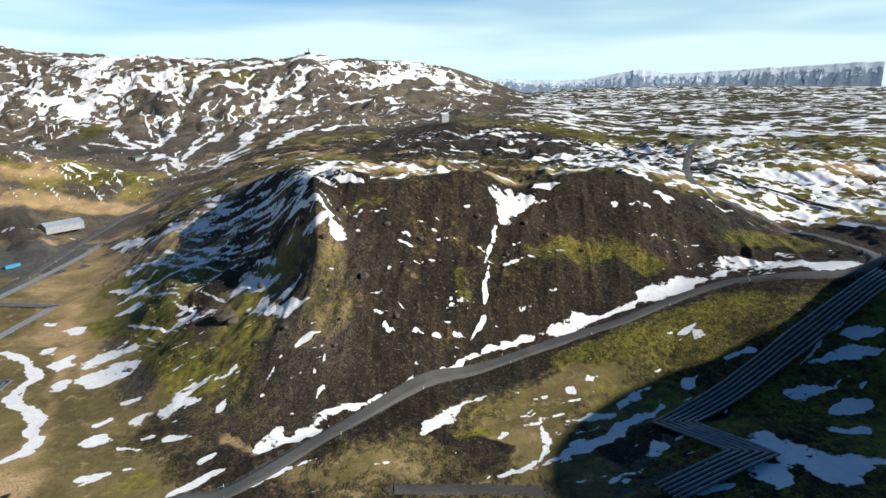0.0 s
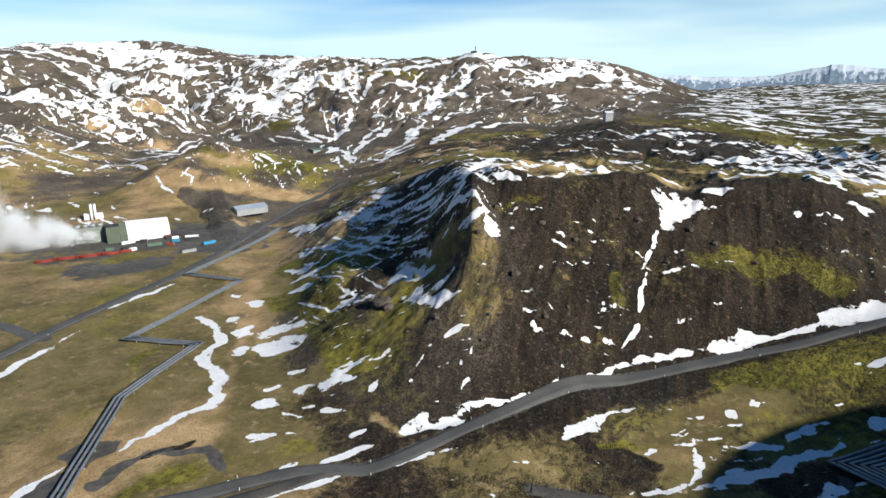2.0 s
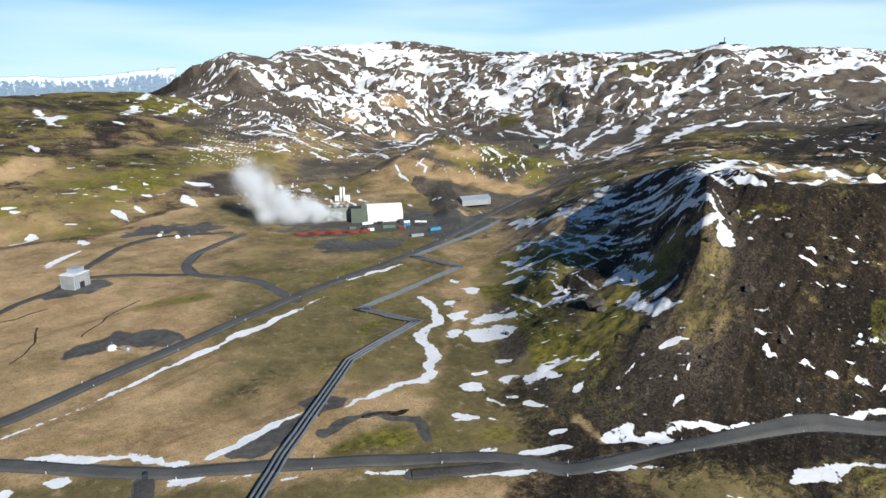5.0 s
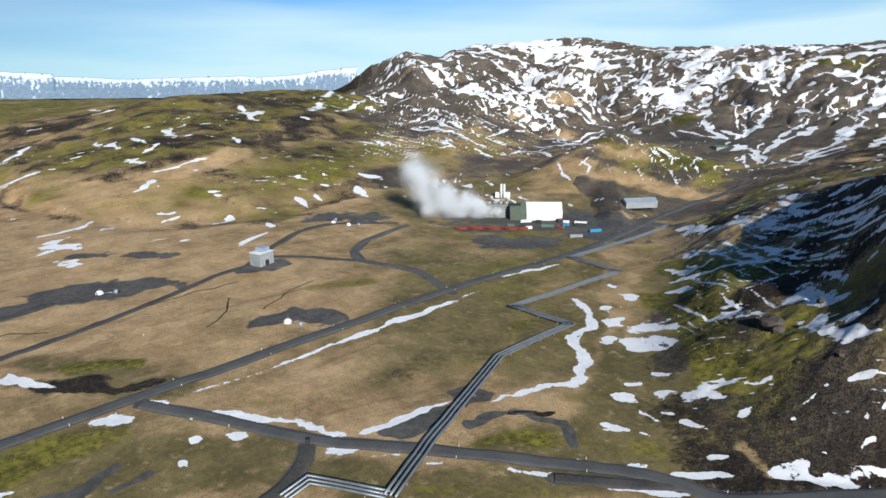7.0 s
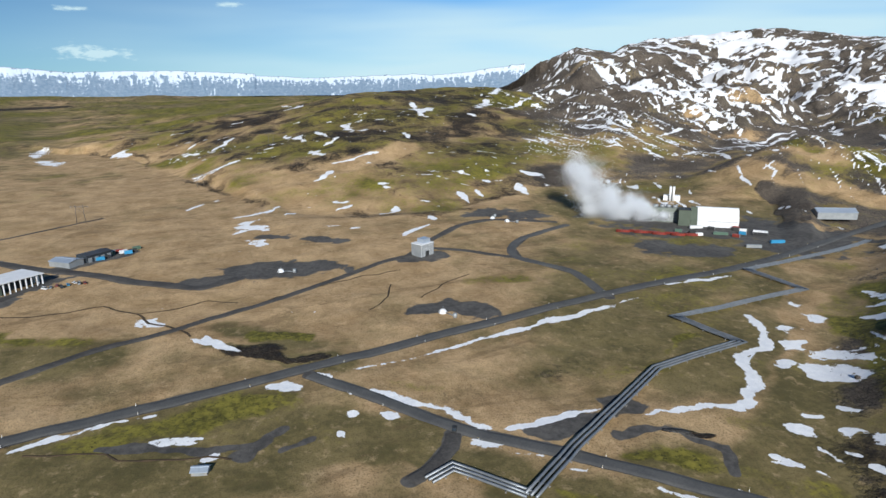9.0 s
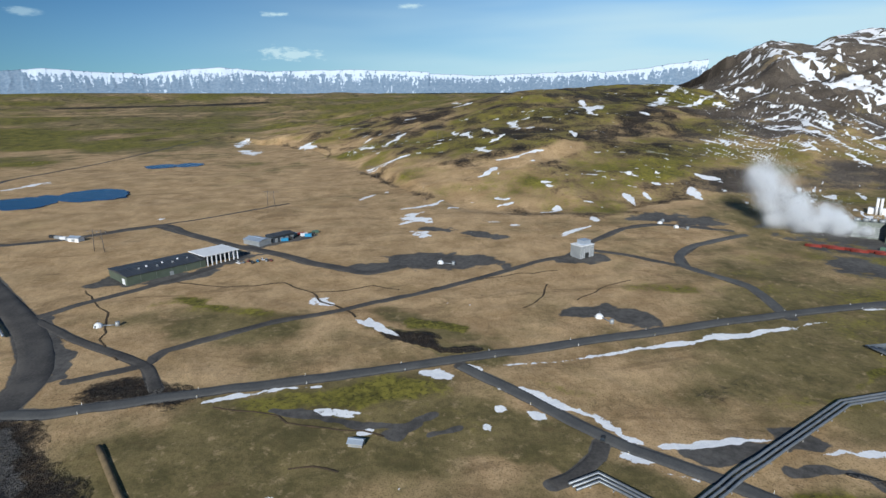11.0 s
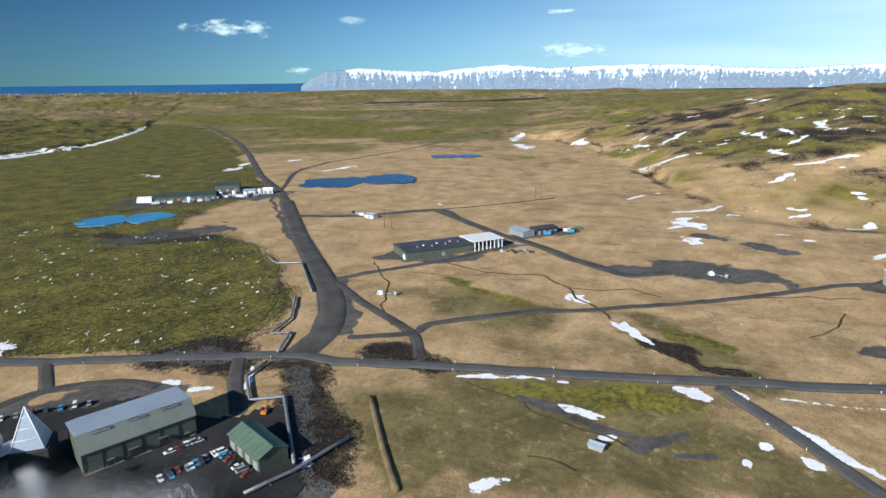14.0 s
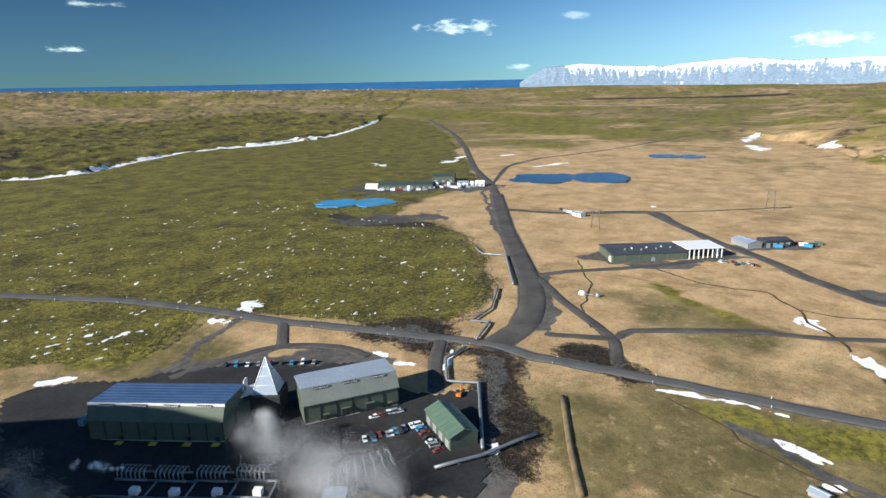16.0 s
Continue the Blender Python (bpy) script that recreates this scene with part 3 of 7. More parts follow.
stroke("snow", 3.4, (-1018, 749), (-1037, 791), (-1033, 822))
stroke("snow", 2.6, (-981, 752), (-1008, 796))
stroke("snow", 2.5, (-926, 712), (-924, 747))
stroke("snow", 2.8, (-796, 657), (-819, 692))
stroke("snow", 2.0, (-786, 638), (-782, 673))
stroke("snow", 3.2, (-899, 813), (-838, 778))
stroke("snow", 2.1, (-1088, 1003), (-1020, 970))
stroke("snow", 11.8, (-1582, 1540), (-1492, 1534), (-1363, 1485))
stroke("snow", 19.1, (-1108, 1188), (-1022, 1136))
stroke("snow", 0.9, (-1476, 1494), (-1023, 1075), (-965, 1058))
stroke("snow", 2.1, (-1105, 1124), (-965, 1058))
stroke("snow", 4.7, (-1026, 1072), (-958, 1059))
stroke("snow", 0.8, (-1001, 1035), (-963, 1032))
stroke("snow", 3.8, (-850, 819), (-869, 879), (-899, 967))
stroke("snow", 1.1, (-1318, 1483), (-1281, 1473))
stroke("snow", 2.0, (-1289, 1471), (-1004, 1220), (-1173, 1525), (-1182, 1593))
stroke("snow", 6.1, (-1017, 1140), (-977, 1144))
stroke("snow", 0.8, (-981, 1103), (-902, 1060))
stroke("snow", 0.8, (-964, 1128), (-951, 1170))
stroke("snow", 6.3, (-1239, 1550), (-1195, 1529), (-1231, 1606))
stroke("snow", 2.2, (-1425, 1861), (-1185, 1516))
stroke("snow", 3.1, (-1422, 1908), (-1191, 1577))
stroke("snow", 5.5, (-1421, 1959), (-1329, 1794))
stroke("snow", 10.0, (-1149, 1503), (-1058, 1471), (-1057, 1526))
stroke("snow", 6.7, (-955, 1258), (-1048, 1483), (-1127, 1691))
stroke("snow", 7.4, (-1379, 2042), (-1269, 1890))
stroke("snow", 4.4, (-1328, 2038), (-1066, 1678), (-1127, 1691))
stroke("snow", 5.9, (-1017, 1538), (-1059, 1664))
stroke("snow", 4.0, (-1036, 1438), (-979, 1491), (-1012, 1651))
stroke("snow", 4.0, (-921, 1323), (-904, 1373), (-920, 1453))
stroke("snow", 4.0, (-875, 1253), (-850, 1289))
stroke("snow", 4.0, (-814, 977), (-833, 1070), (-835, 1153))
stroke("snow", 5.1, (-794, 884), (-753, 903), (-807, 1055), (-814, 1124))
stroke("snow", 2.2, (-732, 745), (-745, 809), (-766, 887))
stroke("snow", 2.4, (-740, 830), (-569, 703))
stroke("snow", 4.0, (-769, 706), (-726, 700))
stroke("snow", 1.6, (-523, 667), (-529, 700))
stroke("snow", 1.3, (-497, 656), (-523, 692))
stroke("snow", 2.5, (-877, 1704), (-863, 1538), (-799, 1377), (-753, 1232))
stroke("snow", 2.0, (-924, 1489), (-916, 1568))
stroke("snow", 8.6, (-849, 1379), (-844, 1471), (-923, 1564))
stroke("snow", 4.6, (-760, 1219), (-741, 1263))
stroke("snow", 1.4, (-767, 1219), (-877, 1371))
stroke("snow", 13.0, (-926, 1800), (-857, 1740))
stroke("snow", 8.0, (-857, 1740), (-669, 1524), (-606, 1468))
stroke("snow", 8.3, (-924, 1966), (-803, 1810), (-623, 1474))
stroke("snow", 5.4, (-786, 1908), (-620, 1466))
stroke("snow", 12.1, (-854, 1857), (-779, 1799))
stroke("snow", 4.6, (-729, 1888), (-651, 1640), (-608, 1493))
stroke("snow", 12.2, (-699, 1810), (-682, 1863))
stroke("snow", 2.2, (-701, 1452), (-591, 1251), (-539, 1152))
stroke("snow", 2.8, (-653, 1368), (-653, 1417))
stroke("snow", 5.4, (-564, 1140), (-513, 1111))
stroke("snow", 6.2, (-636, 1202), (-568, 1120), (-525, 1084))
stroke("snow", 5.1, (-513, 1085), (-519, 1179), (-586, 1385))
stroke("snow", 4.1, (-483, 1046), (-400, 955))
stroke("snow", 2.1, (-448, 992), (-391, 933))
stroke("snow", 4.3, (-385, 931), (-329, 899), (-303, 961))
stroke("snow", 4.2, (-663, 1151), (-582, 1099), (-525, 1084))
stroke("snow", 2.2, (-673, 1145), (-633, 1099))
stroke("snow", 4.1, (-436, 1040), (-417, 1108), (-420, 1180))
stroke("snow", 4.2, (-419, 987), (-442, 1111), (-455, 1243))
stroke("snow", 2.4, (-542, 1403), (-547, 1538), (-548, 1609))
stroke("snow", 10.2, (-617, 1810), (-547, 1786))
stroke("snow", 16.2, (-605, 1801), (-513, 1730))
stroke("snow", 2.4, (-561, 1413), (-568, 1551))
stroke("snow", 4.8, (-322, 831), (-336, 946), (-308, 1010))
stroke("snow", 2.6, (-381, 1247), (-454, 1584), (-509, 1772))
stroke("snow", 8.5, (-427, 1492), (-458, 1683), (-484, 1804))
stroke("snow", 12.5, (-410, 1410), (-424, 1588))
stroke("snow", 6.0, (-345, 1061), (-370, 1175))
stroke("snow", 7.7, (-372, 1145), (-325, 1047))
stroke("snow", 4.3, (-348, 950), (-335, 1031), (-363, 1227))
stroke("snow", 3.2, (-372, 937), (-352, 991))
stroke("snow", 4.0, (-420, 1180), (-404, 1104))
stroke("snow", 2.7, (-457, 1323), (-494, 1471))
stroke("snow", 9.0, (-282, 1022), (-262, 1147), (-244, 1216))
stroke("snow", 5.3, (-274, 959), (-269, 1050))
stroke("snow", 13.2, (-366, 1326), (-355, 1354))
stroke("snow", 4.4, (-340, 1321), (-293, 1390), (-264, 1594))
stroke("snow", 4.0, (-229, 1141), (-181, 1235), (-139, 1248))
stroke("snow", 9.3, (-436, 1689), (-362, 1641))
stroke("snow", 0.9, (-336, 1593), (-325, 1644))
stroke("snow", 1.1, (-365, 1759), (-336, 1646))
stroke("snow", 6.4, (-283, 1741), (-255, 1669))
stroke("snow", 5.3, (-256, 1628), (-190, 1665))
stroke("snow", 13.2, (-1294, 2102), (-1080, 2058))
stroke("snow", 14.0, (-720, 1913), (-602, 1962), (-525, 2025))
stroke("snow", 15.9, (-535, 2064), (-451, 2108), (-369, 2181))
stroke("snow", 4.0, (-338, 2008), (-237, 2046))
stroke("snow", 8.2, (-318, 1898), (-211, 1840))
stroke("snow", 12.0, (-1550, 1966), (-1418, 2064))
stroke("snow", 28.4, (-1532, 1677), (-1330, 1499))
stroke("snow", 10.1, (-1760, 1590), (-1786, 1721))
stroke("snow", 13.1, (-1766, 1701), (-1655, 1711))
stroke("snow", 6.3, (-1685, 1743), (-1501, 1668))
stroke("straw", 35.4, (-2642, -1387), (-2742, -969), (-2929, -611))
stroke("straw", 35.5, (-2929, -611), (-3086, -289), (-2924, 12))
stroke("straw", 41.9, (-2017, -2904), (-2211, -2640))
stroke("bare", 40.0, (-3133, -1268), (-3318, -847), (-3586, -430))
# lost bare 3 150,163 300,160 400,165
stroke("straw", 25.1, (-1047, -167), (-1185, -86), (-1052, 12))
stroke("snow", 6.7, (-934, -632), (-973, -645))
stroke("snow", 4.1, (-661, -191), (-662, -190))
stroke("snow", 16.4, (-1385, -90), (-1374, -72))
stroke("snow", 10.9, (-1449, -234), (-1601, -244))
stroke("snow", 10.4, (-1383, -217), (-1308, -175))
stroke("snow", 6.0, (-899, -456), (-963, -424))
stroke("snow", 9.5, (-871, -618), (-921, -623))
stroke("snow", 6.9, (-1012, -584), (-1047, -579))
stroke("snow", 6.4, (-805, -726), (-786, -681))
stroke("moss", 9.0, (-103, -342), (-123, -326))
stroke("moss", 7.5, (-123, -309), (-136, -296))
stroke("moss", 35.3, (-649, 1875), (-571, 1862))
stroke("moss", 16.0, (-240, 1053), (-169, 1034), (-108, 975))
stroke("moss", 10.7, (-552, 760), (-522, 759))
stroke("moss", 18.1, (-712, 1238), (-663, 1201))
stroke("moss", 18.8, (-450, 778), (-417, 786))
stroke("straw", 24.0, (-999, 1172), (-985, 1235))
stroke("straw", 21.2, (-528, 753), (-497, 749))
stroke("straw", 10.0, (-978, 1008), (-967, 1029))
stroke("straw", 22.0, (-891, 957), (-857, 1066))
stroke("gravel", 14.6, (-617, 1071), (-483, 1046))
stroke("snow", 14.1, (126, 603), (163, 598), (180, 547))
stroke("snow", 10.4, (167, 507), (183, 497))
stroke("snow", 8.0, (241, 563), (242, 536))
stroke("snow", 7.9, (318, 743), (409, 867), (505, 995))
stroke("snow", 15.6, (310, 612), (336, 596), (362, 568))
stroke("snow", 20.4, (353, 600), (371, 574))
stroke("snow", 15.0, (431, 634), (462, 643))
stroke("snow", 7.7, (330, 492), (347, 491))
stroke("snow", 4.0, (204, 449), (226, 440), (269, 463), (285, 469))
stroke("snow", 1.5, (186, 423), (202, 416))
stroke("snow", 4.2, (274, 816), (303, 795))
stroke("snow", 8.3, (257, 806), (285, 847))
stroke("snow", 8.4, (272, 1702), (324, 1510), (380, 1410), (417, 1324))
stroke("snow", 5.7, (443, 1328), (486, 1253), (481, 1130), (521, 1045))
stroke("snow", 8.9, (569, 1235), (534, 1092))
stroke("snow", 4.1, (443, 1167), (433, 937))
stroke("snow", 6.1, (11, 750), (67, 964), (106, 993))
stroke("snow", 8.1, (35, 824), (88, 908), (132, 927))
stroke("snow", 4.7, (11, 717), (36, 688))
stroke("snow", 5.8, (50, 711), (88, 701))
stroke("snow", 7.1, (83, 617), (129, 646), (184, 753))
stroke("snow", 4.1, (4, 622), (37, 609))
stroke("snow", 3.7, (80, 746), (136, 893))
stroke("snow", 3.9, (122, 798), (183, 884))
stroke("moss", 14.6, (52, 1231), (152, 1436))
stroke("moss", 17.8, (293, 1164), (361, 1140))
stroke("moss", 21.0, (392, 1113), (368, 864))
stroke("moss", 19.2, (325, 742), (387, 772))
stroke("moss", 23.0, (374, 681), (463, 723), (545, 774))
stroke("moss", 7.7, (226, 467), (259, 471))
stroke("snow", 3.2, (-144, 464), (-133, 460), (-115, 440))
stroke("snow", 1.6, (-150, 461), (-146, 462))
stroke("snow", 3.5, (-268, 662), (-239, 646))
stroke("snow", 1.8, (-196, 521), (-219, 650))
stroke("snow", 0.8, (-156, 432), (-131, 419), (-104, 392))
stroke("snow", 0.8, (-166, 434), (-134, 414), (-99, 373))
stroke("snow", 2.0, (-151, 382), (-123, 365), (-108, 356))
stroke("snow", 2.0, (-204, 365), (-191, 368), (-165, 370), (-140, 371))
stroke("snow", 2.2, (-187, 403), (-165, 398))
stroke("snow", 5.8, (-286, 519), (-240, 482), (-216, 472))
stroke("snow", 4.3, (-225, 482), (-197, 459), (-174, 444))
stroke("snow", 0.8, (-105, 329), (-91, 323))
stroke("snow", 0.8, (-125, 344), (-113, 343))
stroke("snow", 0.8, (-162, 322), (-142, 321), (-130, 344))
stroke("snow", 1.4, (-202, 384), (-187, 390))
stroke("snow", 3.0, (-225, 397), (-196, 380))
stroke("snow", 2.3, (-197, 344), (-181, 347))
stroke("snow", 1.5, (-144, 310), (-130, 313))
stroke("snow", 2.3, (-191, 481), (-167, 463))
stroke("snow", 2.3, (-140, 622), (-72, 423), (-48, 417), (-20, 498))
stroke("snow", 1.5, (-62, 345), (-42, 338), (-28, 359), (-18, 405))
stroke("snow", 1.5, (-73, 311), (-66, 308), (-60, 311))
stroke("snow", 2.6, (-56, 305), (-54, 312))
stroke("snow", 1.5, (-49, 319), (-41, 323), (-29, 329))
stroke("snow", 4.4, (-93, 285), (-85, 286))
stroke("snow", 3.8, (-86, 281), (-68, 272))
stroke("snow", 3.0, (-74, 291), (-72, 288))
stroke("snow", 3.0, (-117, 313), (-100, 310), (-83, 302))
stroke("snow", 0.8, (31, 344), (27, 329), (22, 317))
stroke("snow", 0.8, (25, 317), (23, 308))
stroke("snow", 0.8, (22, 307), (21, 295))
stroke("snow", 0.8, (21, 290), (14, 276))
stroke("moss", 5.5, (60, 328), (73, 340))
stroke("moss", 6.1, (86, 339), (100, 344))
stroke("moss", 5.5, (100, 341), (116, 333))
stroke("moss", 2.8, (11, 309), (13, 292))
stroke("moss", 12.4, (195, 369), (219, 362))
stroke("straw", 9.8, (-212, 328), (-219, 319))
stroke("snow", 1.5, (-51, 221), (-34, 230), (-16, 244))
stroke("snow", 1.6, (-16, 244), (4, 259), (12, 267))
stroke("snow", 1.7, (12, 267), (32, 279), (49, 285))
stroke("snow", 2.4, (49, 285), (78, 299), (104, 308))
stroke("snow", 4.6, (104, 308), (128, 317), (148, 322))
stroke("snow", 9.8, (148, 322), (173, 329), (195, 319))
stroke("snow", 7.5, (192, 314), (211, 298))
stroke("snow", 6.8, (115, 195), (124, 195), (131, 192))
stroke("snow", 3.8, (106, 207), (114, 198))
stroke("snow", 4.5, (103, 183), (118, 183))
stroke("snow", 3.8, (128, 183), (140, 184), (151, 189))
stroke("snow", 1.6, (82, 175), (96, 180))
stroke("snow", 2.3, (156, 246), (170, 245), (191, 248))
stroke("snow", 1.6, (179, 256), (198, 259))
stroke("snow", 0.9, (154, 245), (168, 255), (183, 264))
stroke("snow", 2.3, (139, 230), (151, 231), (162, 229))
stroke("snow", 1.6, (153, 219), (171, 222))
stroke("snow", 2.3, (148, 207), (158, 209))
stroke("snow", 3.0, (76, 206), (79, 201))
stroke("snow", 1.6, (128, 253), (139, 257))
stroke("snow", 1.8, (105, 241), (111, 246))
stroke("snow", 1.6, (34, 195), (47, 202), (59, 208), (76, 221), (93, 232))
stroke("snow", 2.3, (50, 221), (58, 222), (71, 226))
stroke("snow", 1.9, (75, 230), (84, 239))
stroke("snow", 1.9, (39, 218), (39, 209), (35, 199))
stroke("snow", 1.6, (19, 190), (27, 193), (34, 200))
stroke("snow", 2.3, (53, 243), (57, 245))
stroke("snow", 1.5, (64, 248), (66, 249))
stroke("snow", 0.9, (113, 276), (123, 280))
stroke("snow", 1.6, (119, 272), (123, 274))
stroke("snow", 2.4, (-10, 214), (-3, 223), (8, 235), (21, 239))
stroke("snow", 0.8, (21, 212), (26, 216))
stroke("snow", 5.4, (-120, 228), (-115, 234), (-106, 235))
stroke("snow", 3.4, (-91, 224), (-90, 231))
stroke("snow", 3.0, (-137, 240), (-134, 241))
stroke("snow", 2.3, (-128, 224), (-123, 229))
stroke("snow", 5.3, (-179, 282), (-176, 297), (-166, 306))
stroke("snow", 4.5, (-169, 264), (-162, 270), (-155, 278))
stroke("snow", 4.5, (-210, 298), (-204, 302))
stroke("snow", 3.8, (-193, 279), (-193, 289))
stroke("snow", 3.8, (-180, 258), (-173, 262))
stroke("snow", 4.5, (-240, 341), (-229, 346))
stroke("snow", 3.8, (-215, 327), (-214, 337))
stroke("snow", 2.3, (-136, 210), (-134, 217))
stroke("snow", 2.3, (-143, 225), (-141, 230))
stroke("snow", 1.5, (-125, 207), (-114, 206))
stroke("snow", 1.5, (-130, 191), (-121, 193))
stroke("snow", 0.8, (-115, 194), (-111, 195))
stroke("snow", 1.5, (-110, 222), (-102, 227))
stroke("snow", 1.5, (-109, 212), (-99, 212))
stroke("snow", 1.5, (-118, 214), (-114, 215))
stroke("snow", 1.5, (-91, 199), (-85, 202))
stroke("snow", 2.5, (-70, 203), (-66, 209), (-63, 213))
stroke("snow", 2.3, (-61, 209), (-52, 216), (-45, 222))
stroke("snow", 1.3, (-51, 228), (-50, 235))
stroke("snow", 1.5, (-55, 241), (-54, 242))
stroke("snow", 0.8, (-52, 247), (-51, 247))
stroke("snow", 1.0, (-64, 252), (-58, 257))
stroke("snow", 1.5, (-72, 248), (-70, 248))
stroke("snow", 0.8, (-75, 236), (-73, 243))
stroke("snow", 0.8, (-75, 230), (-74, 230))
stroke("snow", 0.8, (-61, 221), (-60, 222))
stroke("snow", 4.5, (-141, 303), (-128, 301), (-113, 296))
stroke("snow", 1.5, (-93, 181), (-86, 188), (-78, 192))
stroke("snow", 1.5, (-76, 183), (-65, 185), (-53, 192), (-39, 200))
stroke("moss", 4.6, (67, 262), (93, 272), (113, 276))
stroke("moss", 13.5, (-192, 334), (-171, 327))
stroke("moss", 6.1, (-145, 210), (-149, 196))
stroke("straw", 5.3, (54, 248), (75, 253))
stroke("snow", 6.3, (-1262, 497), (-1141, 465), (-1087, 448))
stroke("snow", 9.8, (-1111, 452), (-1203, 515))
stroke("snow", 6.6, (-1586, 288), (-1519, 318))
stroke("snow", 6.3, (-1910, 340), (-1839, 348))
stroke("snow", 6.0, (-1205, 238), (-1200, 239))
stroke("snow", 4.7, (-1112, 302), (-1014, 296))
stroke("snow", 3.7, (-1095, 302), (-1128, 347))
stroke("snow", 3.4, (-1016, 288), (-1019, 321))
stroke("snow", 4.0, (-1134, 200), (-982, 207))
stroke("snow", 3.6, (-1083, 236), (-975, 238))
stroke("snow", 3.0, (-933, 219), (-969, 261))
stroke("snow", 4.5, (-920, 203), (-868, 206))
stroke("snow", 4.5, (-831, 190), (-830, 192))
stroke("snow", 2.8, (-823, 208), (-821, 233), (-843, 270), (-842, 282))
stroke("snow", 3.1, (-751, 168), (-792, 196))
stroke("snow", 3.0, (-762, 193), (-762, 194))
stroke("snow", 2.4, (-983, 374), (-899, 350))
stroke("snow", 3.2, (-1205, 509), (-1205, 510))
stroke("snow", 8.4, (-1147, 595), (-1294, 701), (-1322, 709))
stroke("snow", 5.0, (-1087, 545), (-1061, 561))
stroke("snow", 7.6, (-1368, 758), (-1947, 1195))
stroke("snow", 4.4, (-1167, 659), (-1289, 790), (-1450, 925))
stroke("snow", 2.0, (-1057, 478), (-1057, 479))
stroke("snow", 3.9, (-1076, 521), (-1076, 522))
stroke("snow", 4.1, (-1271, 44), (-1290, 63), (-1286, 80))
stroke("snow", 3.8, (-1156, 27), (-1127, 52))
stroke("snow", 3.1, (-944, 69), (-958, 101))
stroke("snow", 3.0, (-953, 35), (-936, 61))
stroke("snow", 3.5, (-1062, 58), (-1058, 58))
stroke("snow", 3.3, (-1363, 120), (-1356, 148))
stroke("snow", 3.5, (-1440, 13), (-1431, 45))
stroke("snow", 3.0, (-1233, 93), (-1251, 116))
stroke("snow", 2.4, (-727, 17), (-758, 34))
stroke("snow", 1.9, (-770, 43), (-769, 53))
stroke("snow", 3.2, (-653, 59), (-654, 73), (-668, 96), (-691, 113))
stroke("snow", 3.0, (-614, 57), (-635, 83))
stroke("snow", 2.9, (-583, 53), (-591, 69), (-582, 83))
stroke("snow", 3.6, (-544, 60), (-534, 73))
stroke("snow", 2.1, (-639, 108), (-665, 126))
stroke("snow", 3.0, (-677, 169), (-671, 186))
stroke("snow", 2.2, (-647, 162), (-661, 188))
stroke("snow", 3.2, (-622, 206), (-611, 217), (-634, 228))
stroke("snow", 3.7, (-717, 236), (-694, 245))
stroke("snow", 1.9, (-568, 133), (-561, 148))
stroke("snow", 2.8, (-549, 149), (-550, 162))
stroke("snow", 1.3, (-498, 185), (-527, 221))
stroke("snow", 3.1, (-562, 241), (-544, 237))
stroke("snow", 3.6, (-659, 315), (-635, 317), (-613, 310))
stroke("snow", 1.6, (-662, 343), (-636, 340))
stroke("snow", 3.9, (-675, 403), (-621, 390))
stroke("snow", 5.5, (-718, 442), (-691, 457))
stroke("snow", 7.7, (-654, 439), (-653, 442))
stroke("snow", 3.5, (-892, 587), (-862, 582))
stroke("snow", 2.3, (-719, 389), (-718, 390))
stroke("straw", 11.6, (-770, 157), (-804, 199), (-832, 259))
stroke("straw", 11.3, (-777, 73), (-775, 109), (-776, 152))
stroke("snow", 9.9, (-1379, -217), (-1288, -180))
stroke("snow", 9.8, (-1370, -82), (-1331, -61))
stroke("snow", 2.0, (-1487, -125), (-1487, -123))
stroke("snow", 4.3, (-970, 33), (-947, 68), (-949, 98))
stroke("snow", 4.0, (-1129, 75), (-1218, 120))
stroke("snow", 4.9, (-1385, 137), (-1371, 160))
stroke("snow", 4.7, (-1335, 46), (-1327, 47))
stroke("snow", 4.6, (-1292, -3), (-1292, -2))
stroke("snow", 6.2, (-369, -1104), (-408, -1082), (-481, -1073))
stroke("snow", 6.3, (-481, -1073), (-634, -1172), (-765, -1225))
stroke("snow", 7.7, (-765, -1225), (-948, -1188), (-1117, -1195))
stroke("snow", 7.3, (-1117, -1195), (-1365, -1311), (-1733, -1524))
stroke("snow", 10.5, (-1080, -2756), (-1227, -2751))
stroke("moss", 92.6, (-1957, -1073), (-2002, -873), (-2045, -683))
stroke("moss", 69.2, (-1462, -802), (-1504, -655), (-1523, -553))
stroke("moss", 38.9, (-1150, -631), (-1233, -564))
stroke("moss", 42.8, (-1711, -571), (-1831, -507))
stroke("moss", 99.2, (-2170, -1757), (-2055, -1225))
stroke("moss", 5.0, (54, 330), (64, 335), (76, 345))
stroke("moss", 9.7, (84, 339), (101, 347), (111, 336))
stroke("moss", 1.8, (10, 302), (11, 290))
stroke("moss", 12.3, (182, 363), (215, 367))
stroke("moss", 6.4, (57, 264), (118, 289), (153, 288))
stroke("moss", 9.0, (-209, 335), (-168, 321), (-113, 248))
stroke("moss", 9.4, (-227, 402), (-163, 349), (-116, 354))
stroke("moss", 4.9, (-150, 142), (-136, 170), (-105, 187))
stroke("moss", 1.5, (-58, 321), (-32, 332))
stroke("moss", 2.2, (3, 212), (26, 216))
stroke("moss", 6.4, (-211, 145), (-209, 178), (-207, 206))
stroke("moss", 4.9, (-330, 35), (-318, 55))
stroke("moss", 4.4, (-221, 238), (-223, 249))
stroke("moss", 5.8, (-240, 85), (-229, 98))
stroke("moss", 3.1, (-144, 110), (-125, 132), (-111, 144))
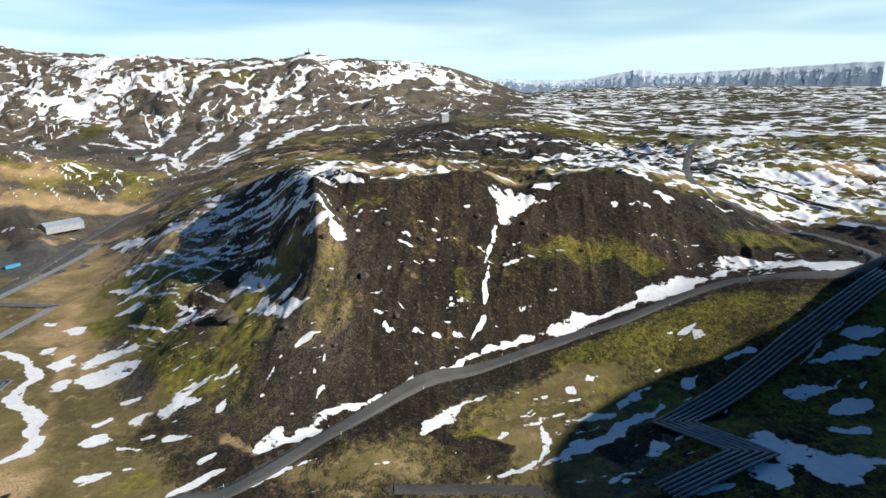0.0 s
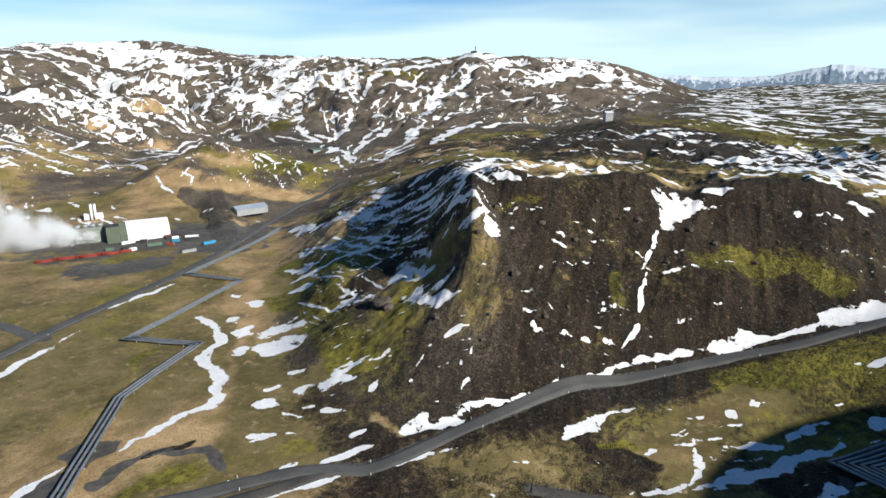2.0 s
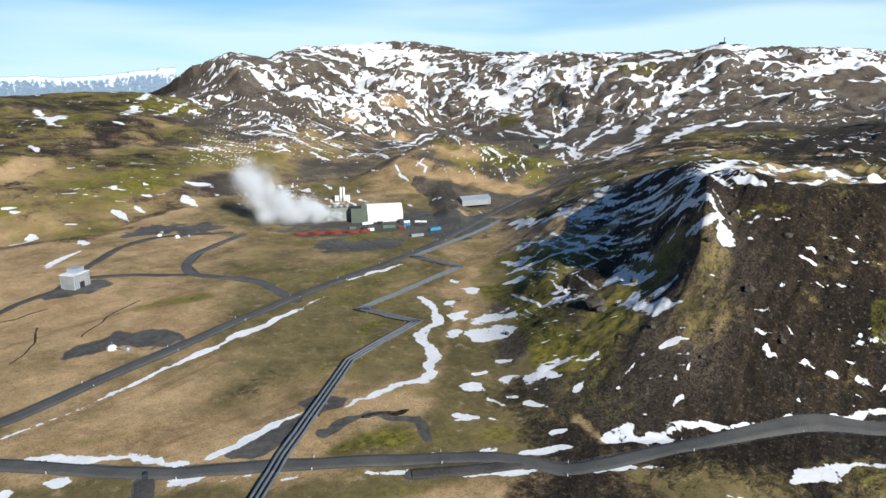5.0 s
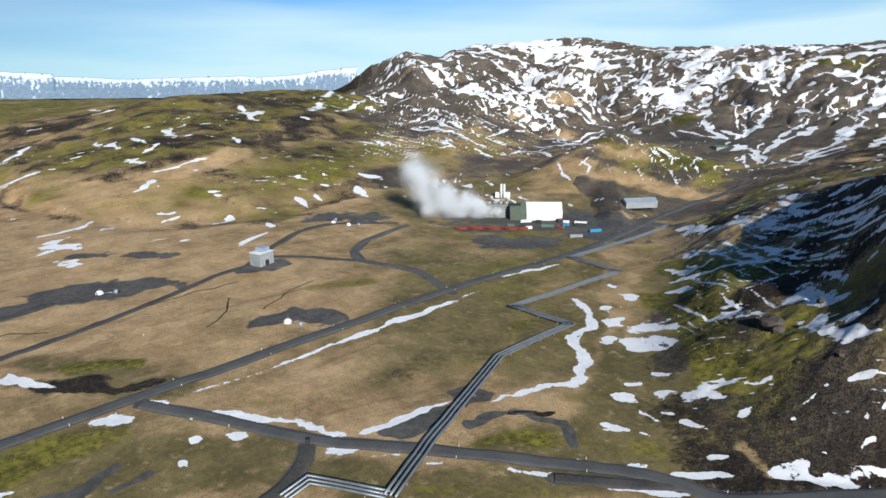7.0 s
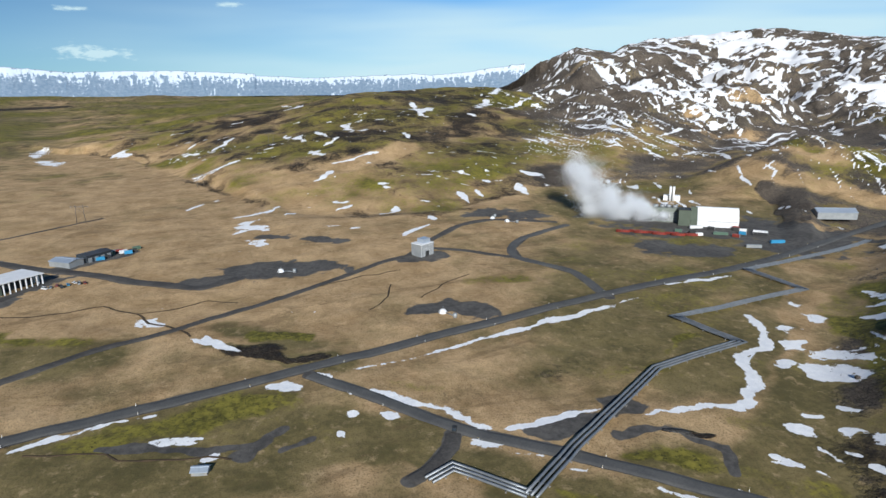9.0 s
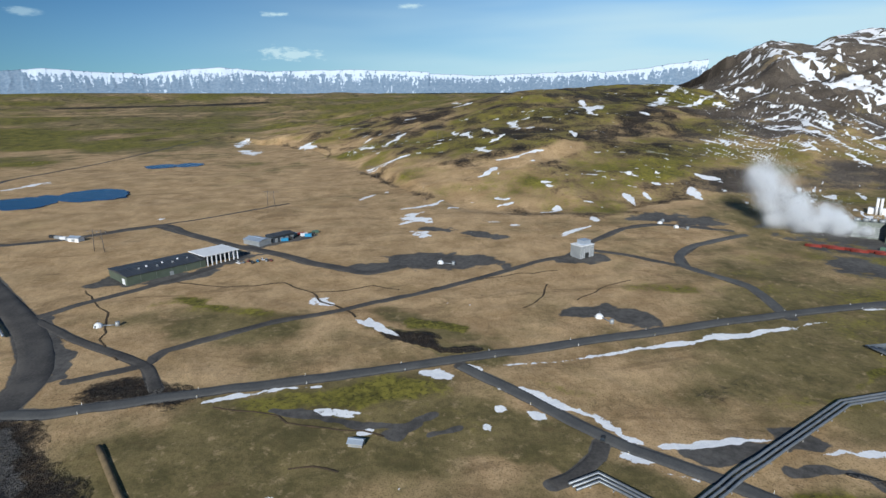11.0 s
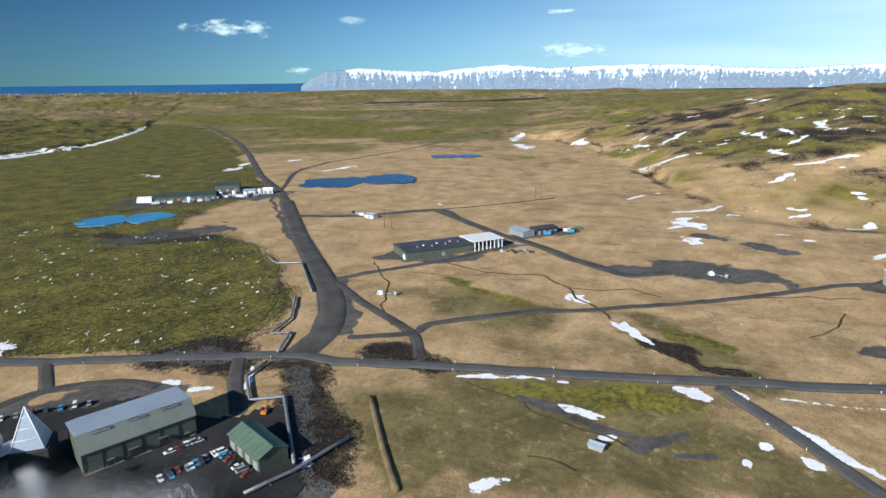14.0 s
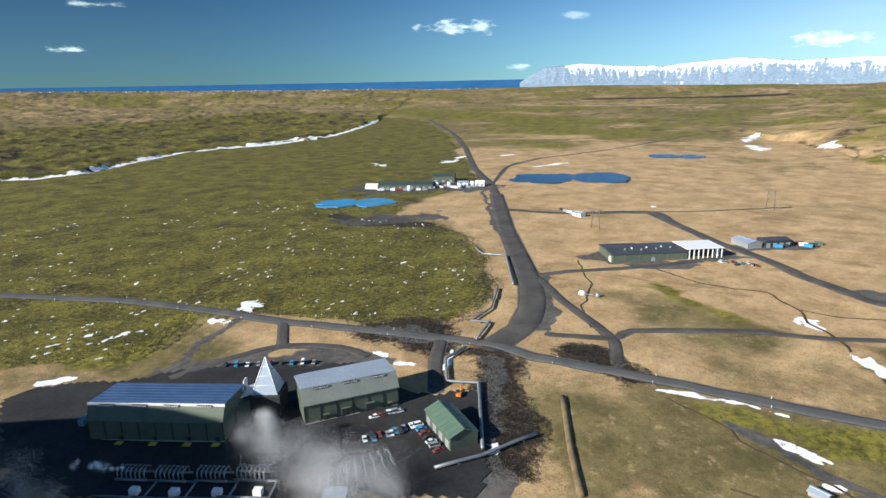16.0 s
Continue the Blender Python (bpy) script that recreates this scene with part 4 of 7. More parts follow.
stroke("moss", 5.8, (-154, 145), (-140, 162))
stroke("moss", 10.1, (-352, 216), (-361, 185))
stroke("moss", 4.2, (-398, -109), (-369, -80))
stroke("moss", 5.1, (-323, 38), (-318, 63))
stroke("moss", 7.9, (-245, -47), (-246, -10), (-247, 20))
stroke("moss", 9.5, (-253, 10), (-251, 36))
stroke("moss", 7.5, (-374, -96), (-359, -56))
stroke("moss", 6.2, (-386, -121), (-392, -92))
stroke("moss", 2.3, (-211, 221), (-225, 243))
stroke("moss", 4.6, (-328, 36), (-316, 62))
stroke("straw", 5.8, (56, 247), (42, 233), (25, 213))
stroke("straw", 14.1, (-266, 476), (-208, 455))
stroke("straw", 2.1, (-84, 211), (-68, 202))
stroke("straw", 3.5, (-160, 214), (-200, 303), (-240, 376))
stroke("straw", 36.5, (-584, 477), (-520, 532), (-527, 647))
stroke("straw", 18.0, (-552, 678), (-488, 668), (-320, 694))
stroke("straw", 10.0, (-591, 308), (-605, 375))
stroke("straw", 16.2, (-776, 70), (-790, 216), (-857, 329))
stroke("straw", 46.2, (-433, -191), (-546, -111), (-494, -7))
stroke("straw", 53.1, (-525, -233), (-755, -128), (-857, -24))
stroke("straw", 6.6, (-207, 30), (-186, 51))
stroke("straw", 52.9, (-489, 316), (-409, 356))
stroke("straw", 20.5, (-375, 167), (-491, 149))
stroke("straw", 71.0, (-606, -12), (-592, 76))
stroke("gravel", 52.0, (-459, 437), (-396, 489), (-345, 495))
stroke("gravel", 5.3, (-179, 123), (-179, 149))
stroke("gravel", 2.4, (-165, 149), (-160, 167), (-140, 179), (-129, 170))
stroke("gravel", 6.7, (-182, 161), (-181, 170))
stroke("gravel", 19.5, (-448, 39), (-451, 69), (-442, 97))
stroke("gravel", 12.1, (-326, 136), (-322, 150), (-309, 162))
stroke("gravel", 9.6, (-431, 166), (-431, 189))
stroke("gravel", 20.3, (-552, 297), (-529, 334))
stroke("gravel", 7.3, (-236, -138), (-205, -124), (-167, -105))
stroke("gravel", 5.7, (-157, -96), (-147, -90))
stroke("gravel", 2.6, (-685, -427), (-492, -288), (-441, -247))
stroke("gravel", 15.3, (-71, -264), (-97, -191), (-122, -143))
stroke("gravel", 21.3, (-93, -269), (-130, -204), (-162, -140))
stroke("gravel", 11.6, (-124, -267), (-163, -240), (-200, -194))
stroke("gravel", 2.6, (-144, -268), (-170, -284), (-205, -297))
stroke("gravel", 6.9, (-186, -136), (-165, -115))
stroke("gravel", 9.6, (-441, -171), (-443, -116), (-492, -79))
stroke("gravel", 8.7, (-523, -76), (-545, -39))
stroke("gravel", 22.1, (-445, -419), (-491, -367))
stroke("gravel", 32.7, (-597, -539), (-685, -427))
stroke("gravel", 13.1, (-435, 14), (-451, 42), (-464, 63))
stroke("gravel", 8.7, (-556, 76), (-547, 90))
stroke("gravel", 8.4, (-522, 110), (-509, 132))
stroke("gravel", 2.3, (85, 209), (66, 189))
stroke("gravel", 1.5, (59, 177), (83, 190))
stroke("gravel", 2.1, (-240, -34), (-222, 3), (-220, 27))
stroke("gravel", 3.2, (-216, 14), (-221, 27))
stroke("gravel", 2.2, (-210, 30), (-211, 39))
stroke("gravel", 4.6, (-285, -134), (-315, -149), (-373, -181))
stroke("gravel", 8.0, (-240, -214), (-241, -191))
stroke("gravel", 20.2, (-377, 367), (-356, 399))
stroke("bare", 120, (13, 832), (91, 859), (152, 767))
stroke("bare", 72.3, (142, 716), (199, 641))
stroke("bare", 24.2, (-896, 680), (-1075, 912), (-1466, 1361))
stroke("bare", 4.4, (-37, 256), (-7, 278), (5, 315))
stroke("bare", 5.0, (33, 292), (65, 309))
stroke("bare", 2.4, (-21, 240), (3, 209), (25, 207))
stroke("bare", 4.6, (118, 234), (66, 203))
stroke("bare", 4.1, (-311, 17), (-288, 44), (-284, 57))
stroke("bare", 9.2, (-454, -459), (-435, -410), (-454, -353))
stroke("bare", 1.7, (-158, 167), (-148, 180))
stroke("bare", 8.8, (-308, 22), (-303, 37))
stroke("bare", 12.7, (-242, -142), (-202, -114), (-169, -95))
stroke("bare", 15.3, (-235, -210), (-246, -197), (-236, -174))
stroke("bare", 11.2, (-266, -109), (-260, -80))
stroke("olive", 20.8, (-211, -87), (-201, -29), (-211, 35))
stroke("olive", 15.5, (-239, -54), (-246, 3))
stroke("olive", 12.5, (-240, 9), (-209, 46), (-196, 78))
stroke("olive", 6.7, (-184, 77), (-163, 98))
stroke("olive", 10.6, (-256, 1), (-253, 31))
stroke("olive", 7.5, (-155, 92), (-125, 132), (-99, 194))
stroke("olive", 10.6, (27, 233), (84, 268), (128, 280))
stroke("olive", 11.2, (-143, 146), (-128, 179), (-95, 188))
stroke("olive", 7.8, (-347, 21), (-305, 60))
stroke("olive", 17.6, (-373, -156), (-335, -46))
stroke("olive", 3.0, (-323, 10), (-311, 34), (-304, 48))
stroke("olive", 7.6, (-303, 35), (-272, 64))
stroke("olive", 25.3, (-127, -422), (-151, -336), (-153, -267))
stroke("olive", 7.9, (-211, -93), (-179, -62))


# ---- roads, tracks, pipes: width and middle line ----
ROADS = {}
ROADS["main_road"] = (6.8, [(-143, -468), (-179, -390), (-193, -349), (-208, -301), (-216, -270), (-228, -236), (-243, -187), (-252, -150), (-250, -127), (-256, -89), (-263, -37), (-270, 17), (-274, 47), (-281, 100), (-285, 125), (-294, 204), (-301, 282), (-304, 377), (-317, 461), (-333, 549), (-349, 671), (-328, 745)])
ROADS["hill_road"] = (6.0, [(-266, 51), (-230, 74), (-194, 96), (-170, 116), (-138, 144), (-107, 169), (-90, 177), (-70, 183), (-46, 210), (-10, 249), (17, 262), (60, 283), (91, 292), (124, 306), (154, 310), (178, 300), (203, 294), (216, 297), (229, 311), (242, 345), (241, 381), (225, 422), (200, 450), (204, 497), (244, 613), (324, 801), (400, 919), (470, 959), (543, 966), (692, 967)])
ROADS["side_track"] = (5.5, [(-193, 91), (-185, 86), (-175, 73), (-172, 65)])
ROADS["plant_road"] = (15.0, [(-253, -148), (-281, -148), (-312, -158), (-355, -181), (-407, -218), (-496, -281), (-639, -375)])
ROADS["far_road"] = (9.0, [(-639, -375), (-724, -437), (-825, -524), (-1078, -706), (-1437, -988), (-1873, -1390)])
ROADS["far_track"] = (4.0, [(-714, -425), (-879, -493), (-1011, -497), (-1240, -432), (-1666, -364)])
ROADS["hall_road"] = (5.5, [(-373, -188), (-403, -160), (-446, -116), (-490, -83)])
ROADS["field_track"] = (5.0, [(-369, -183), (-331, -145), (-304, -113), (-290, -99), (-265, -88)])
ROADS["cross_track"] = (4.5, [(-280, -131), (-293, -101), (-309, -96), (-340, -51), (-349, -25), (-355, -5), (-360, 4), (-386, 60), (-430, 139), (-443, 176)])
ROADS["dark_track"] = (8.0, [(-563, -319), (-578, -257), (-626, -185), (-577, -143), (-523, -93), (-501, -65), (-463, -31), (-439, -4), (-427, 13), (-439, 38)])
ROADS["thin_track"] = (3.0, [(-626, -185), (-674, -118), (-721, -67)])
ROADS["station_road"] = (6.0, [(-292, 248), (-345, 260), (-372, 253), (-398, 245), (-426, 255), (-455, 286), (-483, 351)])
ROADS["well_road"] = (5.0, [(-403, 242), (-431, 222), (-451, 196)])
ROADS["loop_track"] = (5.0, [(-442, 171), (-476, 204), (-514, 250), (-522, 290), (-497, 347)])
ROADS["gate_road"] = (6.0, [(-243, -176), (-220, -163), (-197, -146)])
ROADS["ring_road"] = (5.0, [(-138, -258), (-165, -252), (-192, -242), (-207, -216), (-206, -195)])
ROADS["entry_road"] = (5.0, [(-216, -269), (-192, -242)])
ROADS["plateau_road"] = (5.0, [(239, 573), (331, 697), (452, 799), (542, 876)])
ROADS["upper_road"] = (5.0, [(250, 612), (300, 643), (365, 701), (514, 867)])
ROADS["foot_path"] = (4.0, [(-17, 183), (-5, 184), (15, 185), (34, 182)])
ROADS["lower_road"] = (5.0, [(-119, 148), (-104, 161), (-89, 176)])


def curve_line(pts, step=6.0):
    """A smooth line through the points (Catmull-Rom), resampled."""
    p = [np.array(q, float) for q in pts]
    p = [2 * p[0] - p[1]] + p + [2 * p[-1] - p[-2]]
    out = []
    for a, b, c, d in zip(p, p[1:], p[2:], p[3:]):
        n = max(2, int(np.linalg.norm(c - b) / step))
        for k in range(n):
            t = k / n
            out.append(0.5 * (2 * b + (c - a) * t + (2 * a - 5 * b + 4 * c - d) * t * t + (3 * b - a - 3 * c + d) * t ** 3))
    return [tuple(q) for q in out + [p[-2]]]


VERGES = [(w * 0.5 + (1.5 if w > 6.2 else 0.9), [tuple(q) for q in line]) for w, line in ROADS.values()]

LAVA_FIELD = [(-100, -348), (-124, -294), (-155, -302), (-201, -302), (-231, -239), (-247, -187), (-283, -177), (-336, -190), (-378, -221), (-426, -272), (-469, -351), (-484, -407), (-606, -435), (-727, -453), (-882, -572), (-1358, -934), (-1856, -1430), (-1850, -2183), (900, -2500), (400, -900), (120, -520)]


# ---- ground ----
def patch(x, y, cx, cy, length, width, turn):
    """1 inside an oval lying at (cx, cy), 0 at its edge, below outside."""
    c, s = math.cos(radians(turn)), math.sin(radians(turn))
    u, v = (x - cx) * c + (y - cy) * s, -(x - cx) * s + (y - cy) * c
    return 1 - np.hypot(u / length, v / width)


def along(x, y, pts):
    """Distance from a polyline."""
    best = np.full(x.shape, 1e9)
    for (ax, ay), (bx, by) in zip(pts, pts[1:]):
        dx, dy = bx - ax, by - ay
        t = np.clip(((x - ax) * dx + (y - ay) * dy) / (dx * dx + dy * dy + 1e-9), 0, 1)
        best = np.minimum(best, np.hypot(x - ax - t * dx, y - ay - t * dy))
    return best


def drift_width(x, y, pts):
    """Distance from a polyline, and how far along it (0 to 1)."""
    seg = [math.hypot(bx - ax, by - ay) for (ax, ay), (bx, by) in zip(pts, pts[1:])]
    total, run = sum(seg) + 1e-9, 0.0
    best, where_ = np.full(x.shape, 1e9), np.zeros(x.shape)
    for ((ax, ay), (bx, by)), l in zip(zip(pts, pts[1:]), seg):
        dx, dy = bx - ax, by - ay
        t = np.clip(((x - ax) * dx + (y - ay) * dy) / (dx * dx + dy * dy + 1e-9), 0, 1)
        d = np.hypot(x - ax - t * dx, y - ay - t * dy)
        where_ = np.where(d < best, (run + t * l) / total, where_)
        best, run = np.minimum(best, d), run + l
    return best, where_


def flecks(x, y, turn, long, wide, seed):
    """Streaky noise of unit spread, drawn out along one direction."""
    c, s = math.cos(radians(turn)), math.sin(radians(turn))
    u, v = x * c + y * s, -x * s + y * c
    v = v + 0.5 * wide * vnoise(u / long * 1.7, v / wide * 0.4, seed + 9)
    n = fbm(u / long, v / wide, 1.0, 3, seed)
    return n / 0.42


def cover(x, y, z, relief):
    """How much straw, moss, gravel, old grass and snow lie at each place."""
    wx, wy = x + 9 * fbm(x, y, 50.0, 3, 71), y + 9 * fbm(x, y, 50.0, 3, 72)
    az, r = polar(wx, wy)
    az = az + 1.3 * fbm(x, y, 130.0, 3, 73)
    rf, rc = np.interp(az, AZ, STATIONS[0][0]), np.interp(az, AZ, STATIONS[1][0])
    n1, n2, n3 = fbm(x, y, 160.0, 4, 61), fbm(x, y, 45.0, 4, 63), fbm(x, y, 420.0, 4, 65)
    plain = smooth(40, -20, r - rf) * smooth(21, 33, az)
    hill = smooth(0, 20, r - rf) * smooth(35, 28, az) * smooth(40, -10, r - rc) * np.maximum(smooth(1.5, 9, z), smooth(24, 18, az))
    valley = smooth(19, 25, az) * smooth(60, 52, az) * smooth(240, 300, r) * smooth(1500, 1100, r) * smooth(75, 25, z) * (1 - hill)
    mossy = smooth(-10, 80, r - rf) * smooth(54, 61, az) * smooth(101, 95, az) * smooth(2100, 1800, r)
    top = smooth(-10, 40, r - rc) * smooth(36, 30, az) * smooth(1300, 900, r) * smooth(8, 30, z)
    mount = np.maximum(smooth(950, 1300, r), smooth(20, 220, r - np.maximum(rf, 620)) * smooth(14, 22, az)) * smooth(-9, -3, az) * smooth(61, 57, az)
    fell = smooth(900, 1200, r) * smooth(-2, -10, az)
    west = np.maximum(smooth(900, 1500, r) * smooth(92, 102, az), smooth(1750, 2000, r) * smooth(64, 70, az))
    lava = sum(inside(wx + 11 * math.cos(k) * (1 + k % 3) * 0.5, wy + 11 * math.sin(k) * (1 + k % 3) * 0.5, LAVA_FIELD) for k in range(9)) / 9.0
    straw = np.maximum(plain, smooth(27, 33, az) * smooth(60, 54, az) * smooth(660, 600, r)) * 1.05 + mossy * (0.50 + 0.45 * smooth(45, 3, z) + 0.3 * n2) + hill * (0.02 + 0.2 * n2) + top * (0.5 + 0.4 * n2)
    straw = straw + west * (0.75 + 0.2 * n2) + mount * (0.06 + 0.30 * n1 + 0.15 * n2) + valley * (0.20 + 0.45 * n1 + 0.3 * n2)
    straw = straw * (1 - lava) + lava * 0.3
    # bare dark rock on the shaded flank; part of its shade is this colour
    dark = hill * smooth(11, 15, az) * smooth(25, 20, az) * smooth(290, 330, r)
    straw = straw + hill * (0.85 + 0.7 * n2) * smooth(11, 22, az) * (1 - 0.85 * dark)
    green = plain * (-0.05 + 0.22 * n1 + 0.12 * n2) * (1 - lava) + mossy * (0.40 + 0.30 * n1 + 0.26 * n2) + hill * (0.06 + 0.2 * n2) + top * (0.5 + 0.3 * n1) + fell * 0.40
    green = green + mount * (0.08 + 0.25 * n1) + lava * (0.85 + 0.2 * n2) + west * (1 - lava) * (0.30 + 0.4 * n3 + 0.25 * n1) + valley * (0.10 + 0.3 * n2) + hill * (0.46 + 0.25 * n1) * smooth(11, 20, az) * (1 - dark)
    skirt = smooth(6, 13, az) * smooth(36, 31, az) * smooth(350, 305, r) * smooth(185, 210, r)
    straw, green = straw + skirt * (0.42 + 0.3 * n2), green + skirt * (0.12 + 0.25 * n1)
    flow = lava_flow(az, r)
    green = green + flow * (0.25 * n2 - 0.12)
    straw = straw - flow * 0.05
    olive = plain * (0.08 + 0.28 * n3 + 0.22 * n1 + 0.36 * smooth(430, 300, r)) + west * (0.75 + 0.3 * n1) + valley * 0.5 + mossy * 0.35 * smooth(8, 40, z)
    pale = np.maximum(mount, valley) * (0.85 + 0.3 * n2) + hill * smooth(6, 12, az) * smooth(350, 310, r) * (0.6 + 0.3 * n2)
    gravel = np.full(x.shape, -0.6)
    gravel = gravel + valley * smooth(700, 760, r) * smooth(25, 21, az) * (0.55 + 0.7 * n2)
    # snow: flecks on the flanks, gullies full of it on the mountains
    snow = np.full(x.shape, -1.15)
    snow = snow + hill * 0.2 + top * (0.75 + 0.5 * n1 - 0.45 * smooth(700, 560, r)) + mossy * 0.35 + lava * (0.80 - 0.9 * smooth(420, 800, r))
    near = smooth(0, -30, r - rf) * smooth(26, 14, az)
    straw, green, snow = straw + near * (0.55 + 0.4 * n2), green + near * (0.24 + 0.35 * n1), snow + near * 0.3
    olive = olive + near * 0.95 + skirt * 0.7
    slopes = gullies(x, y)
    full = (slopes + 0.52) / 0.65 + 0.35 * np.clip(-relief / 30.0, -1, 1) + 0.3 * n3 + 0.55 * fbm(x, y, 34.0, 3, 97)
    need = np.interp(z, [10, 60, 150, 230, 275, 320], [2.6, 2.0, 1.5, 1.05, 0.45, -0.1])
    full = full + 0.45 * flecks(x, y, 75, 26.0, 7.0, 351)
    snow = snow * (1 - mount) + mount * (0.5 + 1.1 * (full - need))
    side = np.radians(az - 23) * 1500 * (1500 / np.maximum(r, 300)) ** 2.0 + 10 * fbm(x, y, 60.0, 2, 381)
    streaks = fbm(side / 8.0, r / 75.0, 1.0, 3, 371) / 0.42
    snow = np.maximum(snow, 0.5 + 0.6 * (streaks + 0.7 * n1 + np.interp(z, [20, 120, 260], [0.0, 0.45, 0.8]) - 2.0) - 2.0 * (1 - mount))
    # lace of old snow on the wide plateau
    mixd = smooth(700, 1400, r)
    lace = (fbm(x, y, 12.0, 4, 367, 0.62) * (1 - mixd) + fbm(x, y, 27.0, 4, 361, 0.66) * mixd) / 0.45 + 0.5 * fbm(x, y, 300.0, 2, 365)
    wide = np.maximum(fell, top * smooth(-6, -14, az))
    snow = np.maximum(snow, 0.5 + 0.75 * (lace - 0.72 + 0.2 * mixd) - 3.0 * (1 - wide))
    low = valley * smooth(560, 700, r) * (1 - mount)
    snow = np.maximum(snow, 0.5 + 0.5 * (flecks(x, y, -35, 34.0, 8.0, 301) + 0.5 * n1 - 1.9) - 1.7 * (1 - np.maximum(low, 0.0)) * (1 - top))
    flank = hill * smooth(5, 13, az) * smooth(300, 325, r)
    foot_ = hill * smooth(8, 13, az) * smooth(325, 300, r)
    snow = np.maximum(snow, 0.5 + 0.6 * (flecks(x, y, 25, 15.0, 2.2, 315) + 0.6 * n2 - 1.75) - 2.0 * (1 - foot_))
    snow = np.maximum(snow, 0.5 + 0.6 * (flecks(x, y, -40, 34.0, 1.9, 311) + 0.6 * n2 - 1.3) - 2.0 * (1 - flank))
    snow = np.maximum(snow, 0.5 + 0.6 * (flecks(x, y, 20, 11.0, 2.6, 321) + 0.8 * n2 - 2.75) - 2.0 * (1 - np.maximum(hill, near)))
    snow = np.maximum(snow, 0.5 + 0.6 * (flecks(x, y, 60, 18.0, 5.0, 331) + 0.9 * n1 - 2.75) - 2.0 * (1 - mossy))
    snow = np.maximum(snow, 0.5 + 0.6 * (flecks(x, y, 10, 7.0, 3.0, 341) + 0.4 * n2 - 2.55) - 2.0 * (1 - lava * smooth(1100, 700, r)))
    rag = 1 - np.maximum(0.62 * np.maximum(mount, low), np.maximum(0.7 * wide, 0.5 * mossy))
    sx, sy = x + 3.5 * fbm(x, y, 16.0, 3, 81), y + 3.5 * fbm(x, y, 16.0, 3, 82)
    swell = fbm(x, y, 13.0, 3, 91)
    fields = {"snow": snow, "moss": green, "straw": straw, "gravel": gravel}
    for kind, half, line in STROKES:
        p = np.array(line, float)
        m = 3 * half + 8
        k = np.nonzero((x > p[:, 0].min() - m) & (x < p[:, 0].max() + m) & (y > p[:, 1].min() - m) & (y < p[:, 1].max() + m))[0]
        if len(k) == 0:
            continue
        f = fields.get(kind)
        d, t = drift_width(x[k] + (sx[k] - x[k]) * min(1.0, half / 3.2), y[k] + (sy[k] - y[k]) * min(1.0, half / 3.2), line)
        d = d / half
        if kind == "snow":
            body = (0.30 + 0.70 * np.sqrt(np.clip(4 * t * (1 - t), 0, 1))) * (1.22 + 0.95 * swell[k])
            f[k] = np.maximum(f[k], 0.5 + np.clip(0.75 * (body - d), -1.6, 0.42))
        elif kind == "gravel":
            f[k] = np.maximum(f[k], 0.5 + np.clip(0.5 * (1 + 0.5 * swell[k] - d), -1.5, 0.45))
        else:
            w = smooth(1.8, 0.3, d)
            if kind == "bare":
                straw[k] -= 0.9 * w
                green[k] -= 0.9 * w
                continue
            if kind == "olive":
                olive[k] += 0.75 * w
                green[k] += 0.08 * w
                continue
            f[k] = f[k] + w * (0.62 if kind == "moss" else 0.55)
            if kind == "straw":
                green[k] -= 0.25 * w
                olive[k] -= 0.35 * w
    for half, line in VERGES:
        d = along(x, y, line)
        gravel = np.where(d < 3 * half, np.maximum(gravel, 0.5 + 0.9 * (1 - d / half)), gravel)
        snow = np.where(d < half * 0.75, -1, snow)
    return straw, green, gravel, olive, snow, rag, pale


def inside(x, y, ring):
    """1 within a closed line."""
    hit = np.zeros(x.shape, bool)
    for (ax, ay), (bx, by) in zip(ring, ring[1:] + ring[:1]):
        c = (ay > y) != (by > y)
        hit ^= c & (x < (bx - ax) * (y - ay) / (by - ay + 1e-12) + ax)
    return hit.astype(float)


